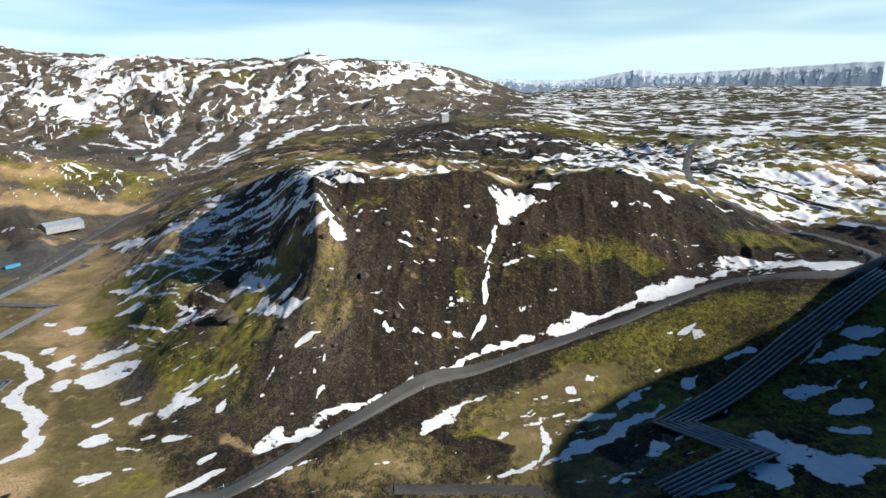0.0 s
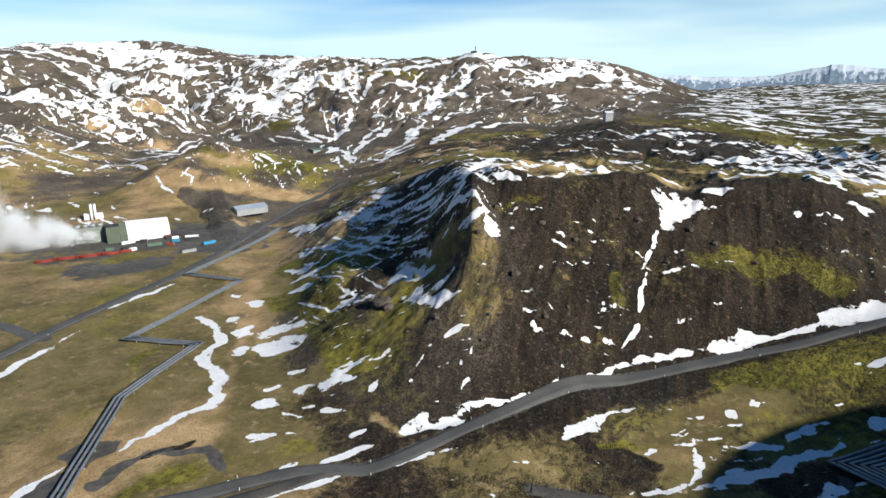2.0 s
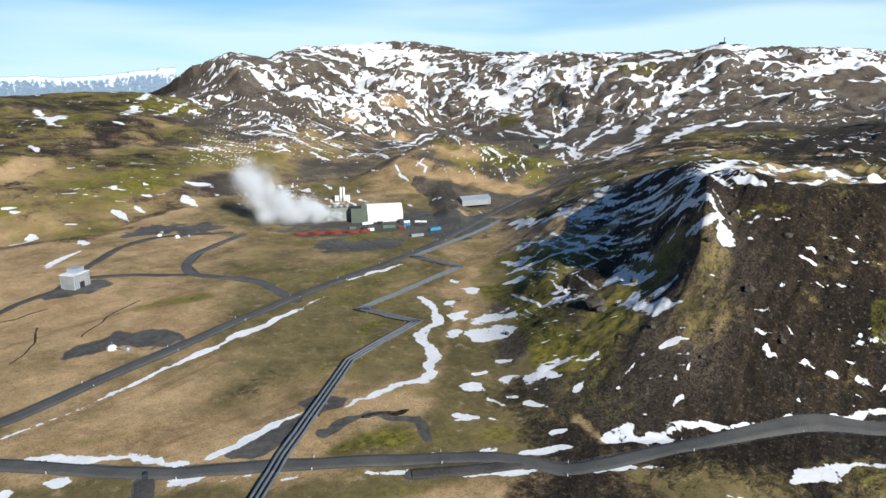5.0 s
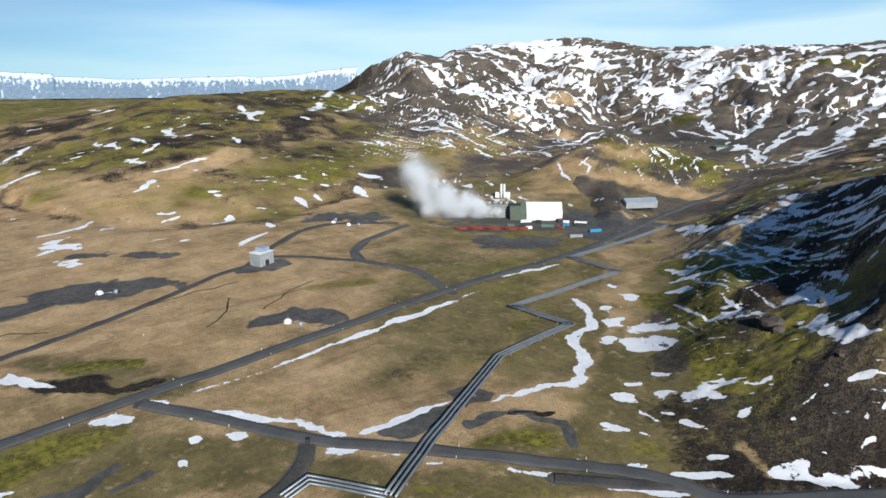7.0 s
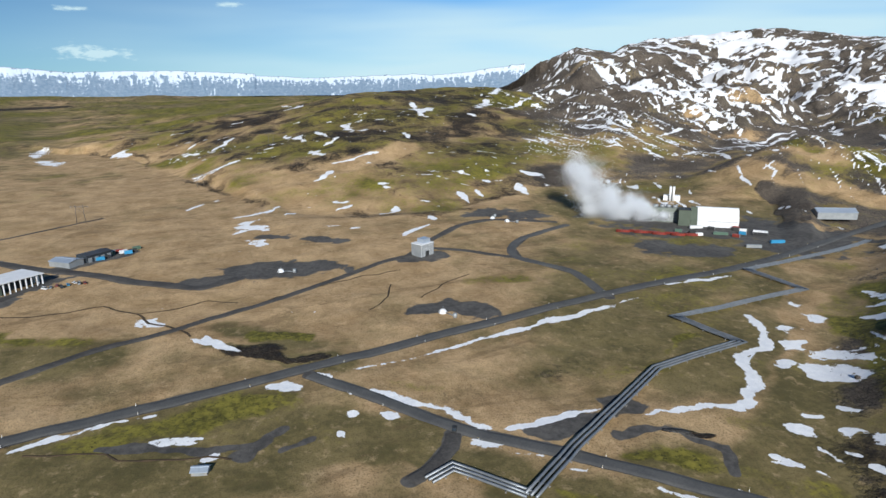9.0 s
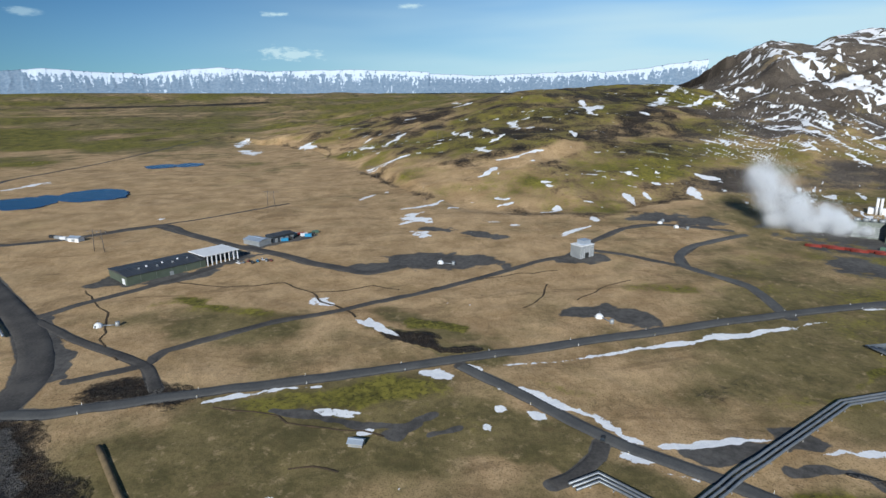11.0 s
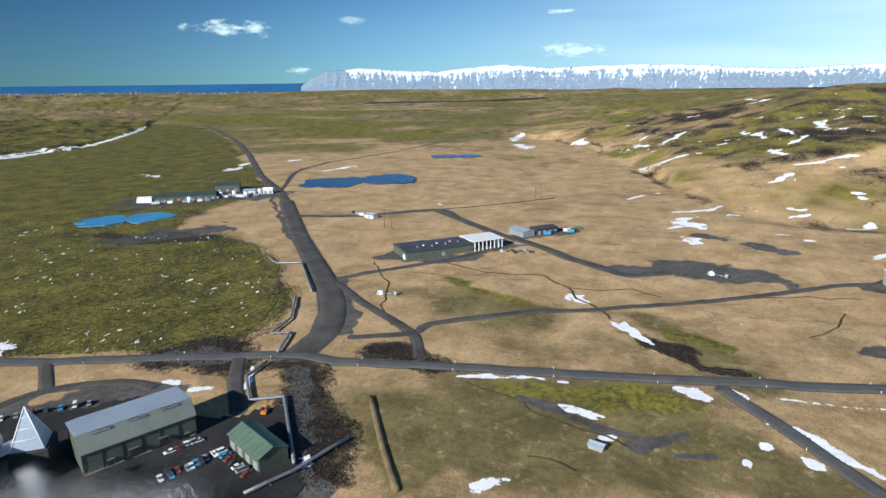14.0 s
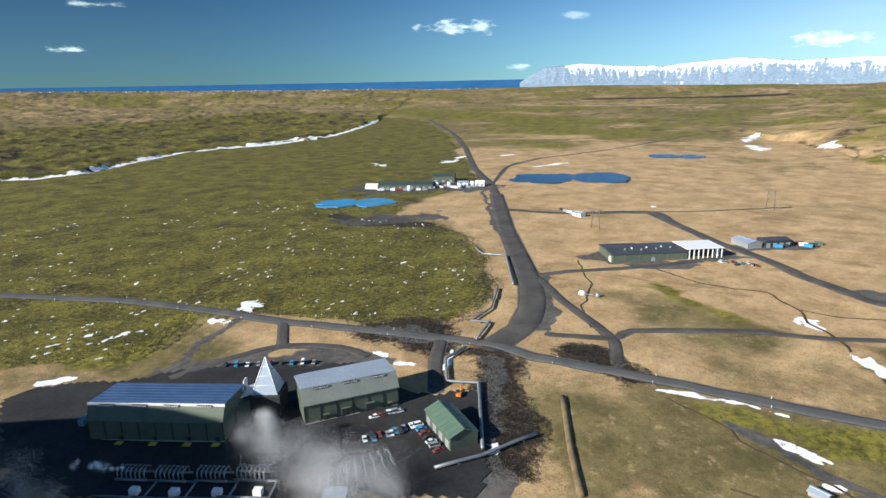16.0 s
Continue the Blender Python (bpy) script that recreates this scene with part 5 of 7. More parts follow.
def ground():
    az = np.radians(np.concatenate([np.linspace(-42, 166, 1500), np.linspace(166, 318, 110)[1:-1]]))
    r = np.concatenate([np.geomspace(30, 150, 22)[:-1], np.geomspace(150, 900, 320)[:-1], np.geomspace(900, 2600, 225)[:-1], np.geomspace(2600, 4850, 62)])
    A, R = np.meshgrid(az, r)
    x, y = -R * np.sin(A), R * np.cos(A)
    z = height(x, y)
    nr, na = R.shape
    co = np.stack([x.ravel(), y.ravel(), z.ravel()], 1).astype(np.float32)
    i = np.arange(nr - 1)[:, None] * na + np.arange(na)[None, :]
    j = np.arange(nr - 1)[:, None] * na + (np.arange(na)[None, :] + 1) % na
    quads = np.stack([i, j, j + na, i + na], -1).reshape(-1, 4)[:, ::-1]
    centre = len(co)
    co = np.vstack([co, [[0, 0, float(z[0].mean())]]]).astype(np.float32)
    k = np.arange(na)
    tris = np.stack([np.full(na, centre), k, (k + 1) % na], 1)[:, ::-1]
    me = bpy.data.meshes.new("ground")
    loops = np.concatenate([quads.ravel(), tris.ravel()]).astype(np.int32)
    starts = np.concatenate([np.arange(len(quads)) * 4, len(quads) * 4 + np.arange(na) * 3]).astype(np.int32)
    me.vertices.add(len(co))
    me.vertices.foreach_set("co", co.ravel())
    me.loops.add(len(loops))
    me.loops.foreach_set("vertex_index", loops)
    me.polygons.add(len(starts))
    me.polygons.foreach_set("loop_start", starts)
    me.polygons.foreach_set("use_smooth", np.ones(len(starts), bool))
    me.update(calc_edges=True)
    cx, cy, cz = (co[:, k].astype(float) for k in range(3))
    straw, green, gravel, olive, snow, rag, pale = cover(cx, cy, cz, cz - height(cx, cy, False))
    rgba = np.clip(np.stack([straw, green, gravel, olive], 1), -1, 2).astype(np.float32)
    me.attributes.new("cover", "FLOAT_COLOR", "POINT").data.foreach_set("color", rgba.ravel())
    for key, value in (("snow", snow), ("rag", rag), ("pale", pale)):
        me.attributes.new(key, "FLOAT", "POINT").data.foreach_set("value", value.astype(np.float32))
    me.materials.append(M_GROUND)
    return tagged(new("ground", me), "hills, straw-coloured plain, moss and snow patches", "ground", kind="structure")


ground()


# ---- roads, water and pipes ----
def mesh_of(name, verts, faces, material, smooth_faces=False):
    me = bpy.data.meshes.new(name)
    me.from_pydata([tuple(map(float, v)) for v in verts], [], faces)
    me.materials.append(material)
    if smooth_faces:
        me.polygons.foreach_set("use_smooth", np.ones(len(me.polygons), bool))
    return me


def road(name, width, line, label, material, lift=0.22):
    pts = np.array(curve_line(line, 5.0))
    t = np.gradient(pts, axis=0)
    t /= np.linalg.norm(t, axis=1)[:, None] + 1e-9
    n = np.stack([-t[:, 1], t[:, 0]], 1)
    cols = np.linspace(-0.5, 0.5, 5)
    rag = 0.35 * vnoise(pts[:, 0] / 7, pts[:, 1] / 7, 91)
    lanes = [pts + n * (c * (width + rag))[:, None] for c in cols] + [pts - n * (width * 0.5 + 1.2), pts + n * (width * 0.5 + 1.2)]
    tops = [height(w[:, 0], w[:, 1]) for w in lanes]
    verts, faces = [], []
    for k in range(len(pts)):
        zz = [float(tops[i][k]) + lift + 0.12 * (1 - (2 * c) ** 2) for i, c in enumerate(cols)]
        edge = max(zz)
        verts += [(lanes[i][k, 0], lanes[i][k, 1], 0.5 * z + 0.5 * edge) for i, z in enumerate(zz)]
        verts += [(lanes[i][k, 0], lanes[i][k, 1], float(tops[i][k]) - 0.6) for i in (5, 6)]
        if k:
            a, b = (k - 1) * 7, k * 7
            faces += [(a + i, a + i + 1, b + i + 1, b + i) for i in range(4)]
            faces += [(a + 5, a, b, b + 5), (a + 4, a + 6, b + 6, b + 4)]
    me = mesh_of(name, verts, faces, material, True)
    return tagged(new("road", me), label, "road", kind="structure")


for n_, (w_, line_) in ROADS.items():
    paved = n_ in ("main_road", "hill_road", "station_road")
    road(n_, w_, line_, "grey asphalt road with gravel verges" if paved else "dark gravel track across the plain", M_ROAD if paved else M_GRAVEL)


# narrow creeks, wheel ruts and old fence lines
DITCHES = [
    (1.1, [(-433, -119), (-414, -87), (-414, -64), (-414, -44), (-394, -28), (-373, -19), (-355, -5), (-338, 1)]),
    (0.8, [(-394, -28), (-390, -18), (-392, -3), (-397, 14), (-390, 34)]),
    (0.7, [(-246, -60), (-227, -26), (-218, -7), (-214, 9)]),
    (0.6, [(-197, -28), (-193, -7)]),
    (0.8, [(-424, -175), (-374, -146), (-333, -133), (-300, -117)]),
    (0.6, [(-379, 134), (-352, 119), (-338, 102)]),
    (0.7, [(-373, 34), (-391, 66), (-406, 113), (-408, 149)]),
    (0.6, [(-373, 191), (-365, 162), (-346, 142)]),
]
M_DITCH = plain_mat("dark_wet_earth", (0.085, 0.058, 0.034), (0.045, 0.034, 0.022), 0.2, 0.95, fine=1.6)
for w_, line_ in DITCHES:
    bent = [(x + 3.0 * vnoise(np.array(x / 9.0), np.array(y / 9.0), 95), y + 3.0 * vnoise(np.array(x / 9.0), np.array(y / 9.0), 96)) for x, y in curve_line(line_, 8.0)]
    road("ditch", w_, [(float(x), float(y)) for x, y in bent], "narrow dark ditch in the dry grass", M_DITCH, 0.12)


def ground_z(x, y):
    return float(height(x, y))


def thing(name, label, category, x, y, turn=0.0, z=None, group=""):
    ob = new(name)
    ob.empty_display_size = 1.0
    ob.matrix_world = pose(x, y, ground_z(x, y) if z is None else z, 0, 0, turn)
    return tagged(ob, label, category, group)


def part(name, bm, material, parent, label="", at=None):
    """Links a bmesh as one mesh object under a thing or a part."""
    me = bpy.data.meshes.new(name)
    bm.to_mesh(me)
    bm.free()
    me.materials.append(material)
    ob = new(name, me)
    ob.parent = parent
    if at is not None:
        ob.matrix_basis = at
    if label:
        ob["label"] = label
    return ob


def slab(x0, x1, y0, y1, z0, z1, bevel=0.0, bm=None):
    bm = bm or bmesh.new()
    made = bmesh.ops.create_cube(bm, size=1)["verts"]
    bmesh.ops.scale(bm, vec=(x1 - x0, y1 - y0, z1 - z0), verts=made)
    bmesh.ops.translate(bm, vec=((x0 + x1) / 2, (y0 + y1) / 2, (z0 + z1) / 2), verts=made)
    if bevel:
        edges = list({e for v in made for e in v.link_edges})
        bmesh.ops.bevel(bm, geom=edges, offset=bevel, segments=1, affect="EDGES")
    return bm


def prism(profile, x0, x1, bm=None):
    """A profile in (y, z) drawn out along x."""
    bm = bm or bmesh.new()
    a = [bm.verts.new((x0, y, z)) for y, z in profile]
    b = [bm.verts.new((x1, y, z)) for y, z in profile]
    bm.faces.new(a)
    bm.faces.new(b[::-1])
    for k in range(len(profile)):
        j = (k + 1) % len(profile)
        bm.faces.new((a[k], b[k], b[j], a[j]))
    bmesh.ops.recalc_face_normals(bm, faces=bm.faces)
    return bm


def tube(path, radius, sides=8, bm=None):
    """A round pipe along points, mitred at the bends."""
    bm = bm or bmesh.new()
    p = [Vector(q) for q in path]
    rings = []
    for k, q in enumerate(p):
        d0 = (q - p[k - 1]).normalized() if k else (p[1] - q).normalized()
        d1 = (p[k + 1] - q).normalized() if k < len(p) - 1 else d0
        d = (d0 + d1).normalized()
        up = Vector((0, 0, 1)) if abs(d.z) < 0.9 else Vector((1, 0, 0))
        s = d.cross(up).normalized()
        u = s.cross(d).normalized()
        wide = 1 / max(0.5, math.sqrt((1 + d0.dot(d1)) / 2))
        rings.append([bm.verts.new(q + radius * (math.cos(a) * s * wide + math.sin(a) * u)) for a in (2 * math.pi * i / sides for i in range(sides))])
    for a, b in zip(rings, rings[1:]):
        for i in range(sides):
            bm.faces.new((a[i], a[(i + 1) % sides], b[(i + 1) % sides], b[i]))
    bm.faces.new(rings[0][::-1])
    bm.faces.new(rings[-1])
    for f in bm.faces:
        f.smooth = True
    return bm


def shifted(line, off):
    """The line moved sideways, with mitred corners."""
    p = [Vector((*q, 0)) for q in line]
    out = []
    for k, q in enumerate(p):
        d0 = (q - p[k - 1]).normalized() if k else (p[1] - q).normalized()
        d1 = (p[k + 1] - q).normalized() if k < len(p) - 1 else d0
        n0, n1 = Vector((-d0.y, d0.x, 0)), Vector((-d1.y, d1.x, 0))
        m = (n0 + n1).normalized()
        out.append(q + m * off / max(0.5, m.dot(n0)))
    return out


def dense(line, step=10.0):
    out = []
    for a, b in zip(line, line[1:]):
        n = max(1, int((Vector(b) - Vector(a)).length / step))
        out += [Vector(a).lerp(Vector(b), k / n) for k in range(n)]
    return out + [Vector(line[-1])]


def pipe_run(label, line, count, gap, radius, lift, post_every=12.0, material=None):
    x0, y0 = line[0]
    top = thing("pipeline", label, "pipeline", x0, y0, z=0.0)
    for k in range(count):
        run = dense(shifted(line, (k - (count - 1) / 2) * gap), 8.0)
        path = [(q.x - x0, q.y - y0, max(ground_z(q.x + a, q.y + b) for a, b in ((0, 0), (3, 0), (-3, 0), (0, 3), (0, -3))) + lift) for q in run]
        part("pipe", tube(path, radius), material or M_ALU, top)
    half = (count - 1) / 2 * gap + radius
    mid = dense([Vector((*q, 0)) for q in line], post_every)
    for a, b in zip(mid, mid[1:]):
        if (b - a).length < 3:
            continue
        q = (a + b) / 2
        turn = math.degrees(math.atan2((b - a).y, (b - a).x))
        z = ground_z(q.x, q.y)
        bm = slab(-0.15, 0.15, -half - 0.2, half + 0.2, z + lift - radius - 0.25, z + lift - radius)
        slab(-0.15, 0.15, -half, -half + 0.3, z - 0.6, z + lift - radius - 0.2, bm=bm)
        slab(-0.15, 0.15, half - 0.3, half, z - 0.6, z + lift - radius - 0.2, bm=bm)
        part("pipe_support", bm, M_CONCRETE, top, at=pose(q.x - x0, q.y - y0, 0, 0, 0, turn))
    return top


pipe_run("three parallel silver steam pipes on low supports beside a gravel track", [(-146, 97), (-163, 127), (-201, 202), (-205, 262), (-247, 259), (-248, 370), (-295, 375), (-305, 529)], 3, 2.0, 0.55, 1.3)
pipe_run("parallel silver steam pipes joining the crossing under the road", [(-168, 70), (-172, 81), (-147, 97)], 3, 1.9, 0.5, 1.2)
pipe_run("six parallel silver steam pipes zigzagging down the shaded valley", [(73, 175), (110, 193), (91, 218), (217, 286)], 6, 2.0, 0.6, 1.5)
pipe_run("dark parallel steam pipes crossing the snowy plateau", [(257, 608), (263, 517), (290, 504), (304, 464)], 2, 2.5, 0.7, 1.3, material=M_DARK)
pipe_run("single dark steam pipe along the gravel road", [(-343, -188), (-402, -227), (-397, -245), (-411, -261)], 1, 1.0, 0.7, 1.3)
pipe_run("single dark steam pipe with sharp zigzag bends", [(-331, -193), (-296, -177), (-273, -176), (-276, -166), (-251, -159)], 1, 1.0, 0.7, 1.3)
pipe_run("single silver steam pipe round the plant yard", [(-239, -158), (-223, -159), (-204, -145), (-210, -132), (-168, -104)], 1, 1.0, 0.7, 1.3)
pipe_run("single green-grey pipe leaving the plant yard", [(-149, -112), (-164, -102), (-187, -92)], 1, 1.0, 0.7, 1.3)
pipe_run("low earth-covered pipe across the straw field", [(-220, -96), (-189, -79), (-164, -64)], 1, 1.0, 1.3, 0.0, 400.0, M_EARTH)


def water(name, label, half, line, material):
    """A lake with an uneven shore, flush with the plain."""
    ring = []
    p = [np.array(q, float) for q in line]
    for a in np.linspace(0, 2 * math.pi, 72, endpoint=False):
        c = sum(p) / len(p)
        d = np.array([math.cos(a), math.sin(a)])
        far = max(float((q - c) @ d) for q in p)
        r = max(far, 0) + half * (1 + 0.42 * float(vnoise(np.array(3 * d[0] + c[0]), np.array(3 * d[1]), 95)) + 0.35 * float(vnoise(np.array(9 * d[0]), np.array(9 * d[1] + c[1]), 96)))
        ring.append(c + d * r)
    z = max(ground_z(*q) for q in ring) + 0.35
    verts = [(q[0], q[1], z) for q in ring] + [(q[0], q[1], z - 6) for q in ring]
    n = len(ring)
    me = mesh_of(name, verts, [tuple(range(n))] + [(i, i + n, (i + 1) % n + n, (i + 1) % n) for i in range(n)], material)
    return tagged(new(name, me), label, "water", kind="structure")


water("lake", "dark blue shallow lake on the straw plain", 17, [(-760, -403), (-822, -367), (-837, -293)], M_WATER)
water("lake", "small dark blue tarn at the hill's foot", 11, [(-1131, -330), (-1147, -256)], M_WATER)
water("pond", "milky blue pond in the moss field", 13, [(-495, -518), (-536, -467)], M_POND)


def yard():
    """The plant's asphalt and gravel yard, its near-black colour partly painted shade."""
    ring = [(-56, -224), (-87, -311), (-108, -292), (-131, -270), (-148, -260), (-168, -234), (-199, -193), (-190, -157), (-193, -143), (-207, -128), (-183, -109), (-145, -91)]
    gx, gy = np.meshgrid(np.arange(-232, -20, 2.5), np.arange(-300, -70, 2.5))
    zz = height(gx, gy) + 0.28
    nx = gx.shape[1]
    verts = np.stack([gx.ravel(), gy.ravel(), zz.ravel()], 1)
    mx, my = gx + 1.25 + 3 * fbm(gx, gy, 14.0, 2, 7), gy + 1.25 + 3 * fbm(gx, gy, 14.0, 2, 8)
    keep = inside(mx, my, ring) > 0.5
    faces = [(j * nx + i, j * nx + i + 1, (j + 1) * nx + i + 1, (j + 1) * nx + i) for j in range(gx.shape[0] - 1) for i in range(nx - 1) if keep[j, i]]
    me = mesh_of("pavement", verts, faces, M_YARD, True)
    tagged(new("pavement", me), "asphalt yard round the power plant, darkened in colour for shade", "pavement", kind="structure")


yard()


# ---- the power plant ----
def ribs(length, y0, z0, y1, z1, count, parent, material, name="roof_seam"):
    """Raised seams on a sloping sheet, running along it."""
    for k in range(count):
        f = (k + 0.5) / count
        y, z = y0 + (y1 - y0) * f, z0 + (z1 - z0) * f
        part(name, slab(0.3, length - 0.3, y - 0.12, y + 0.12, z, z + 0.28), material, parent)


def turbine_hall(label, x, y, turn, length, depth, roof_mat, fascia_mat, doors, louvres, trim):
    hall = thing("turbine_hall", label, "hall", x, y, turn, z=-0.3)
    eave, crown, back = 8.3, 14.3, 12.6
    wall = part("wall", prism([(0, -0.5), (0, eave), (depth, eave), (depth, -0.5)], 0, length), M_WALL, hall)
    part("wall", prism([(0.2, eave), (3.2, crown - 0.3), (depth - 0.2, back - 0.3), (depth - 0.2, eave)], 0.15, length - 0.15), M_WALL, hall)
    for k in range(int(length // 6) + 1):
        px = min(max(k * length / int(length // 6), 0.2), length - 0.2)
        part("wall_pilaster", slab(px - 0.2, px + 0.2, -0.18, 0.0, 0, eave), M_DARK, wall)
    part("plinth", slab(-0.1, length + 0.1, -0.35, -0.02, -0.5, 0.55), M_CONCRETE, hall)
    fascia = part("fascia", prism([(-0.5, eave - 0.1), (-0.5, eave + 0.25), (2.9, crown), (3.3, crown)], -0.3, length + 0.3), fascia_mat, hall)
    roof = part("roof", prism([(2.9, crown), (2.9, crown + 0.35), (depth + 0.5, back + 0.35), (depth + 0.5, back)], -0.4, length + 0.4), roof_mat, hall)
    ribs(length, 3.2, crown + 0.3, depth + 0.2, back + 0.3, 7, roof, roof_mat)
    if trim:
        part("roof_edge", slab(-0.45, length + 0.45, 2.55, 2.88, crown - 1.0, crown + 0.45), M_WHITE, roof, "white roof edge band")
    for f in louvres:
        cx = f * length
        lo = part("louvre", slab(cx - 3.0, cx + 3.0, 2.2, 2.5, crown - 0.95, crown + 0.1), M_DARK, fascia)
        for k in range(9):
            part("louvre_blade", slab(cx - 2.8 + k * 0.66, cx - 2.55 + k * 0.66, 2.08, 2.2, crown - 0.85, crown), M_WHITE, lo)
    for f, w, h in doors:
        d = part("door", slab(f * length - w / 2, f * length + w / 2, -0.24, -0.02, 0, h, 0.04), M_DARK, hall)
        part("door_canopy", slab(f * length - w / 2 - 0.3, f * length + w / 2 + 0.3, -1.5, -0.25, h + 0.1, h + 0.35), M_WALL, d)
    return hall


hall_b = turbine_hall("grey-green turbine hall with a pale metal roof beside the yard", -144.6, -172.9, math.degrees(math.atan2(21.0, -33.1)),
                      39.5, 19.5, M_ROOF_LIGHT, M_FASCIA, [(0.22, 2.0, 3.2), (0.42, 3.0, 4.2), (0.68, 3.0, 4.2), (0.9, 1.4, 2.4)], [0.2, 0.5, 0.8], False)
hall_a = turbine_hall("grey-green turbine hall with a dark blue ribbed roof and white edge", -90.8, -234.9, math.degrees(math.atan2(45.4, -28.3)),
                      53.5, 22.0, M_ROOF_BLUE, M_WALL, [(0.24, 1.6, 3.0), (0.49, 1.6, 3.0), (0.74, 1.6, 3.0), (0.95, 1.6, 3.0)], [0.14, 0.38, 0.62, 0.86], True)
for f in (0.24, 0.49, 0.74, 0.95):
    part("door_ramp", slab(f * 53.5 - 1.4, f * 53.5 + 1.4, -3.4, -1.2, -0.2, 0.5), M_YELLOW, hall_a, "yellow painted loading ramp")


def pyramid_tower():
    t = thing("visitor_tower", "white glazed pyramid tower rising between the two halls", "tower", -146.0, -196.0, 35.0)
    part("base", slab(-6.5, 6.5, -6.5, 6.5, -0.5, 8.5, 0.15), M_DARK, t)
    bm = bmesh.new()
    apex = bm.verts.new((0, 0, 23.0))
    ring = [bm.verts.new((sx * 5.4, sy * 5.4, 8.6)) for sx, sy in ((-1, -1), (1, -1), (1, 1), (-1, 1))]
    for k in range(4):
        bm.faces.new((ring[k], ring[(k + 1) % 4], apex))
    bm.faces.new(ring[::-1])
    glazing = part("glazing", bm, M_ROOF_LIGHT, t, "pale reflecting pyramid glazing")
    for sx, sy in ((-1, -1), (1, -1), (1, 1), (-1, 1)):
        part("glazing_bar", tube([(sx * 5.4, sy * 5.4, 8.6), (0, 0, 23.1)], 0.22, 6), M_WHITE, glazing)
    for k in (0.25, 0.5, 0.75):
        w = 5.4 * (1 - k) + 0.05
        part("glazing_bar", tube([(-w, -w, 8.6 + 14.4 * k), (w, -w, 8.6 + 14.4 * k), (w, w, 8.6 + 14.4 * k), (-w, w, 8.6 + 14.4 * k), (-w, -w, 8.6 + 14.4 * k)], 0.12, 6), M_WHITE, glazing)
    part("entrance_canopy", prism([(-14, 7.0), (-5, 10.5), (-5, 10.0), (-14, 6.5)], -2.5, 7.5), M_WHITE, t)
    part("link_building", slab(-4, 14, -13.5, -6, -0.5, 7.0, 0.1), M_WALL, t)
    for k in range(3):
        part("flue", tube([(-2.0 + 1.4 * k, -9.5, 7), (-2.0 + 1.4 * k, -9.5, 13.0)], 0.5), M_GREY, t)
    return t


pyramid_tower()


def gable_shed(name, label, x, y, turn, length, depth, eave, ridge, wall_mat, roof_mat, doors=2):
    s = thing(name, label, "building", x, y, turn)
    half = depth / 2
    wall = part("wall", prism([(0, -0.6), (0, eave), (half, ridge - 0.15), (depth, eave), (depth, -0.6)], 0, length), wall_mat, s)
    for y0, y1 in ((-0.5, half), (depth + 0.5, half)):
        ze = eave - 0.5 * (ridge - eave) / half
        r = part("roof", prism([(y0, ze + 0.05), (y0, ze + 0.3), (y1, ridge + 0.3), (y1, ridge + 0.05)], -0.4, length + 0.4), roof_mat, s)
        for k in range(int(length // 3)):
            px = (k + 0.5) * length / int(length // 3)
            part("roof_seam", prism([(y0, ze + 0.28), (y0, ze + 0.4), (y1, ridge + 0.4), (y1, ridge + 0.28)], px - 0.06, px + 0.06), roof_mat, r)
    part("ridge_cap", slab(-0.45, length + 0.45, half - 0.3, half + 0.3, ridge + 0.2, ridge + 0.48), roof_mat, s)
    for k in range(doors):
        px = (k + 0.5) * length / doors
        part("door", slab(px - 1.6, px + 1.6, -0.12, 0.02, 0, min(3.6, eave * 0.7), 0.04), M_GREY, s)
    return s


gable_shed("workshop", "green metal workshop with a low gable roof in the yard", -172.7, -133.5, math.degrees(math.atan2(19.9, 11.6)), 23.0, 11.3, 5.6, 7.9, M_WALL, M_ROOF_GREEN, 4)


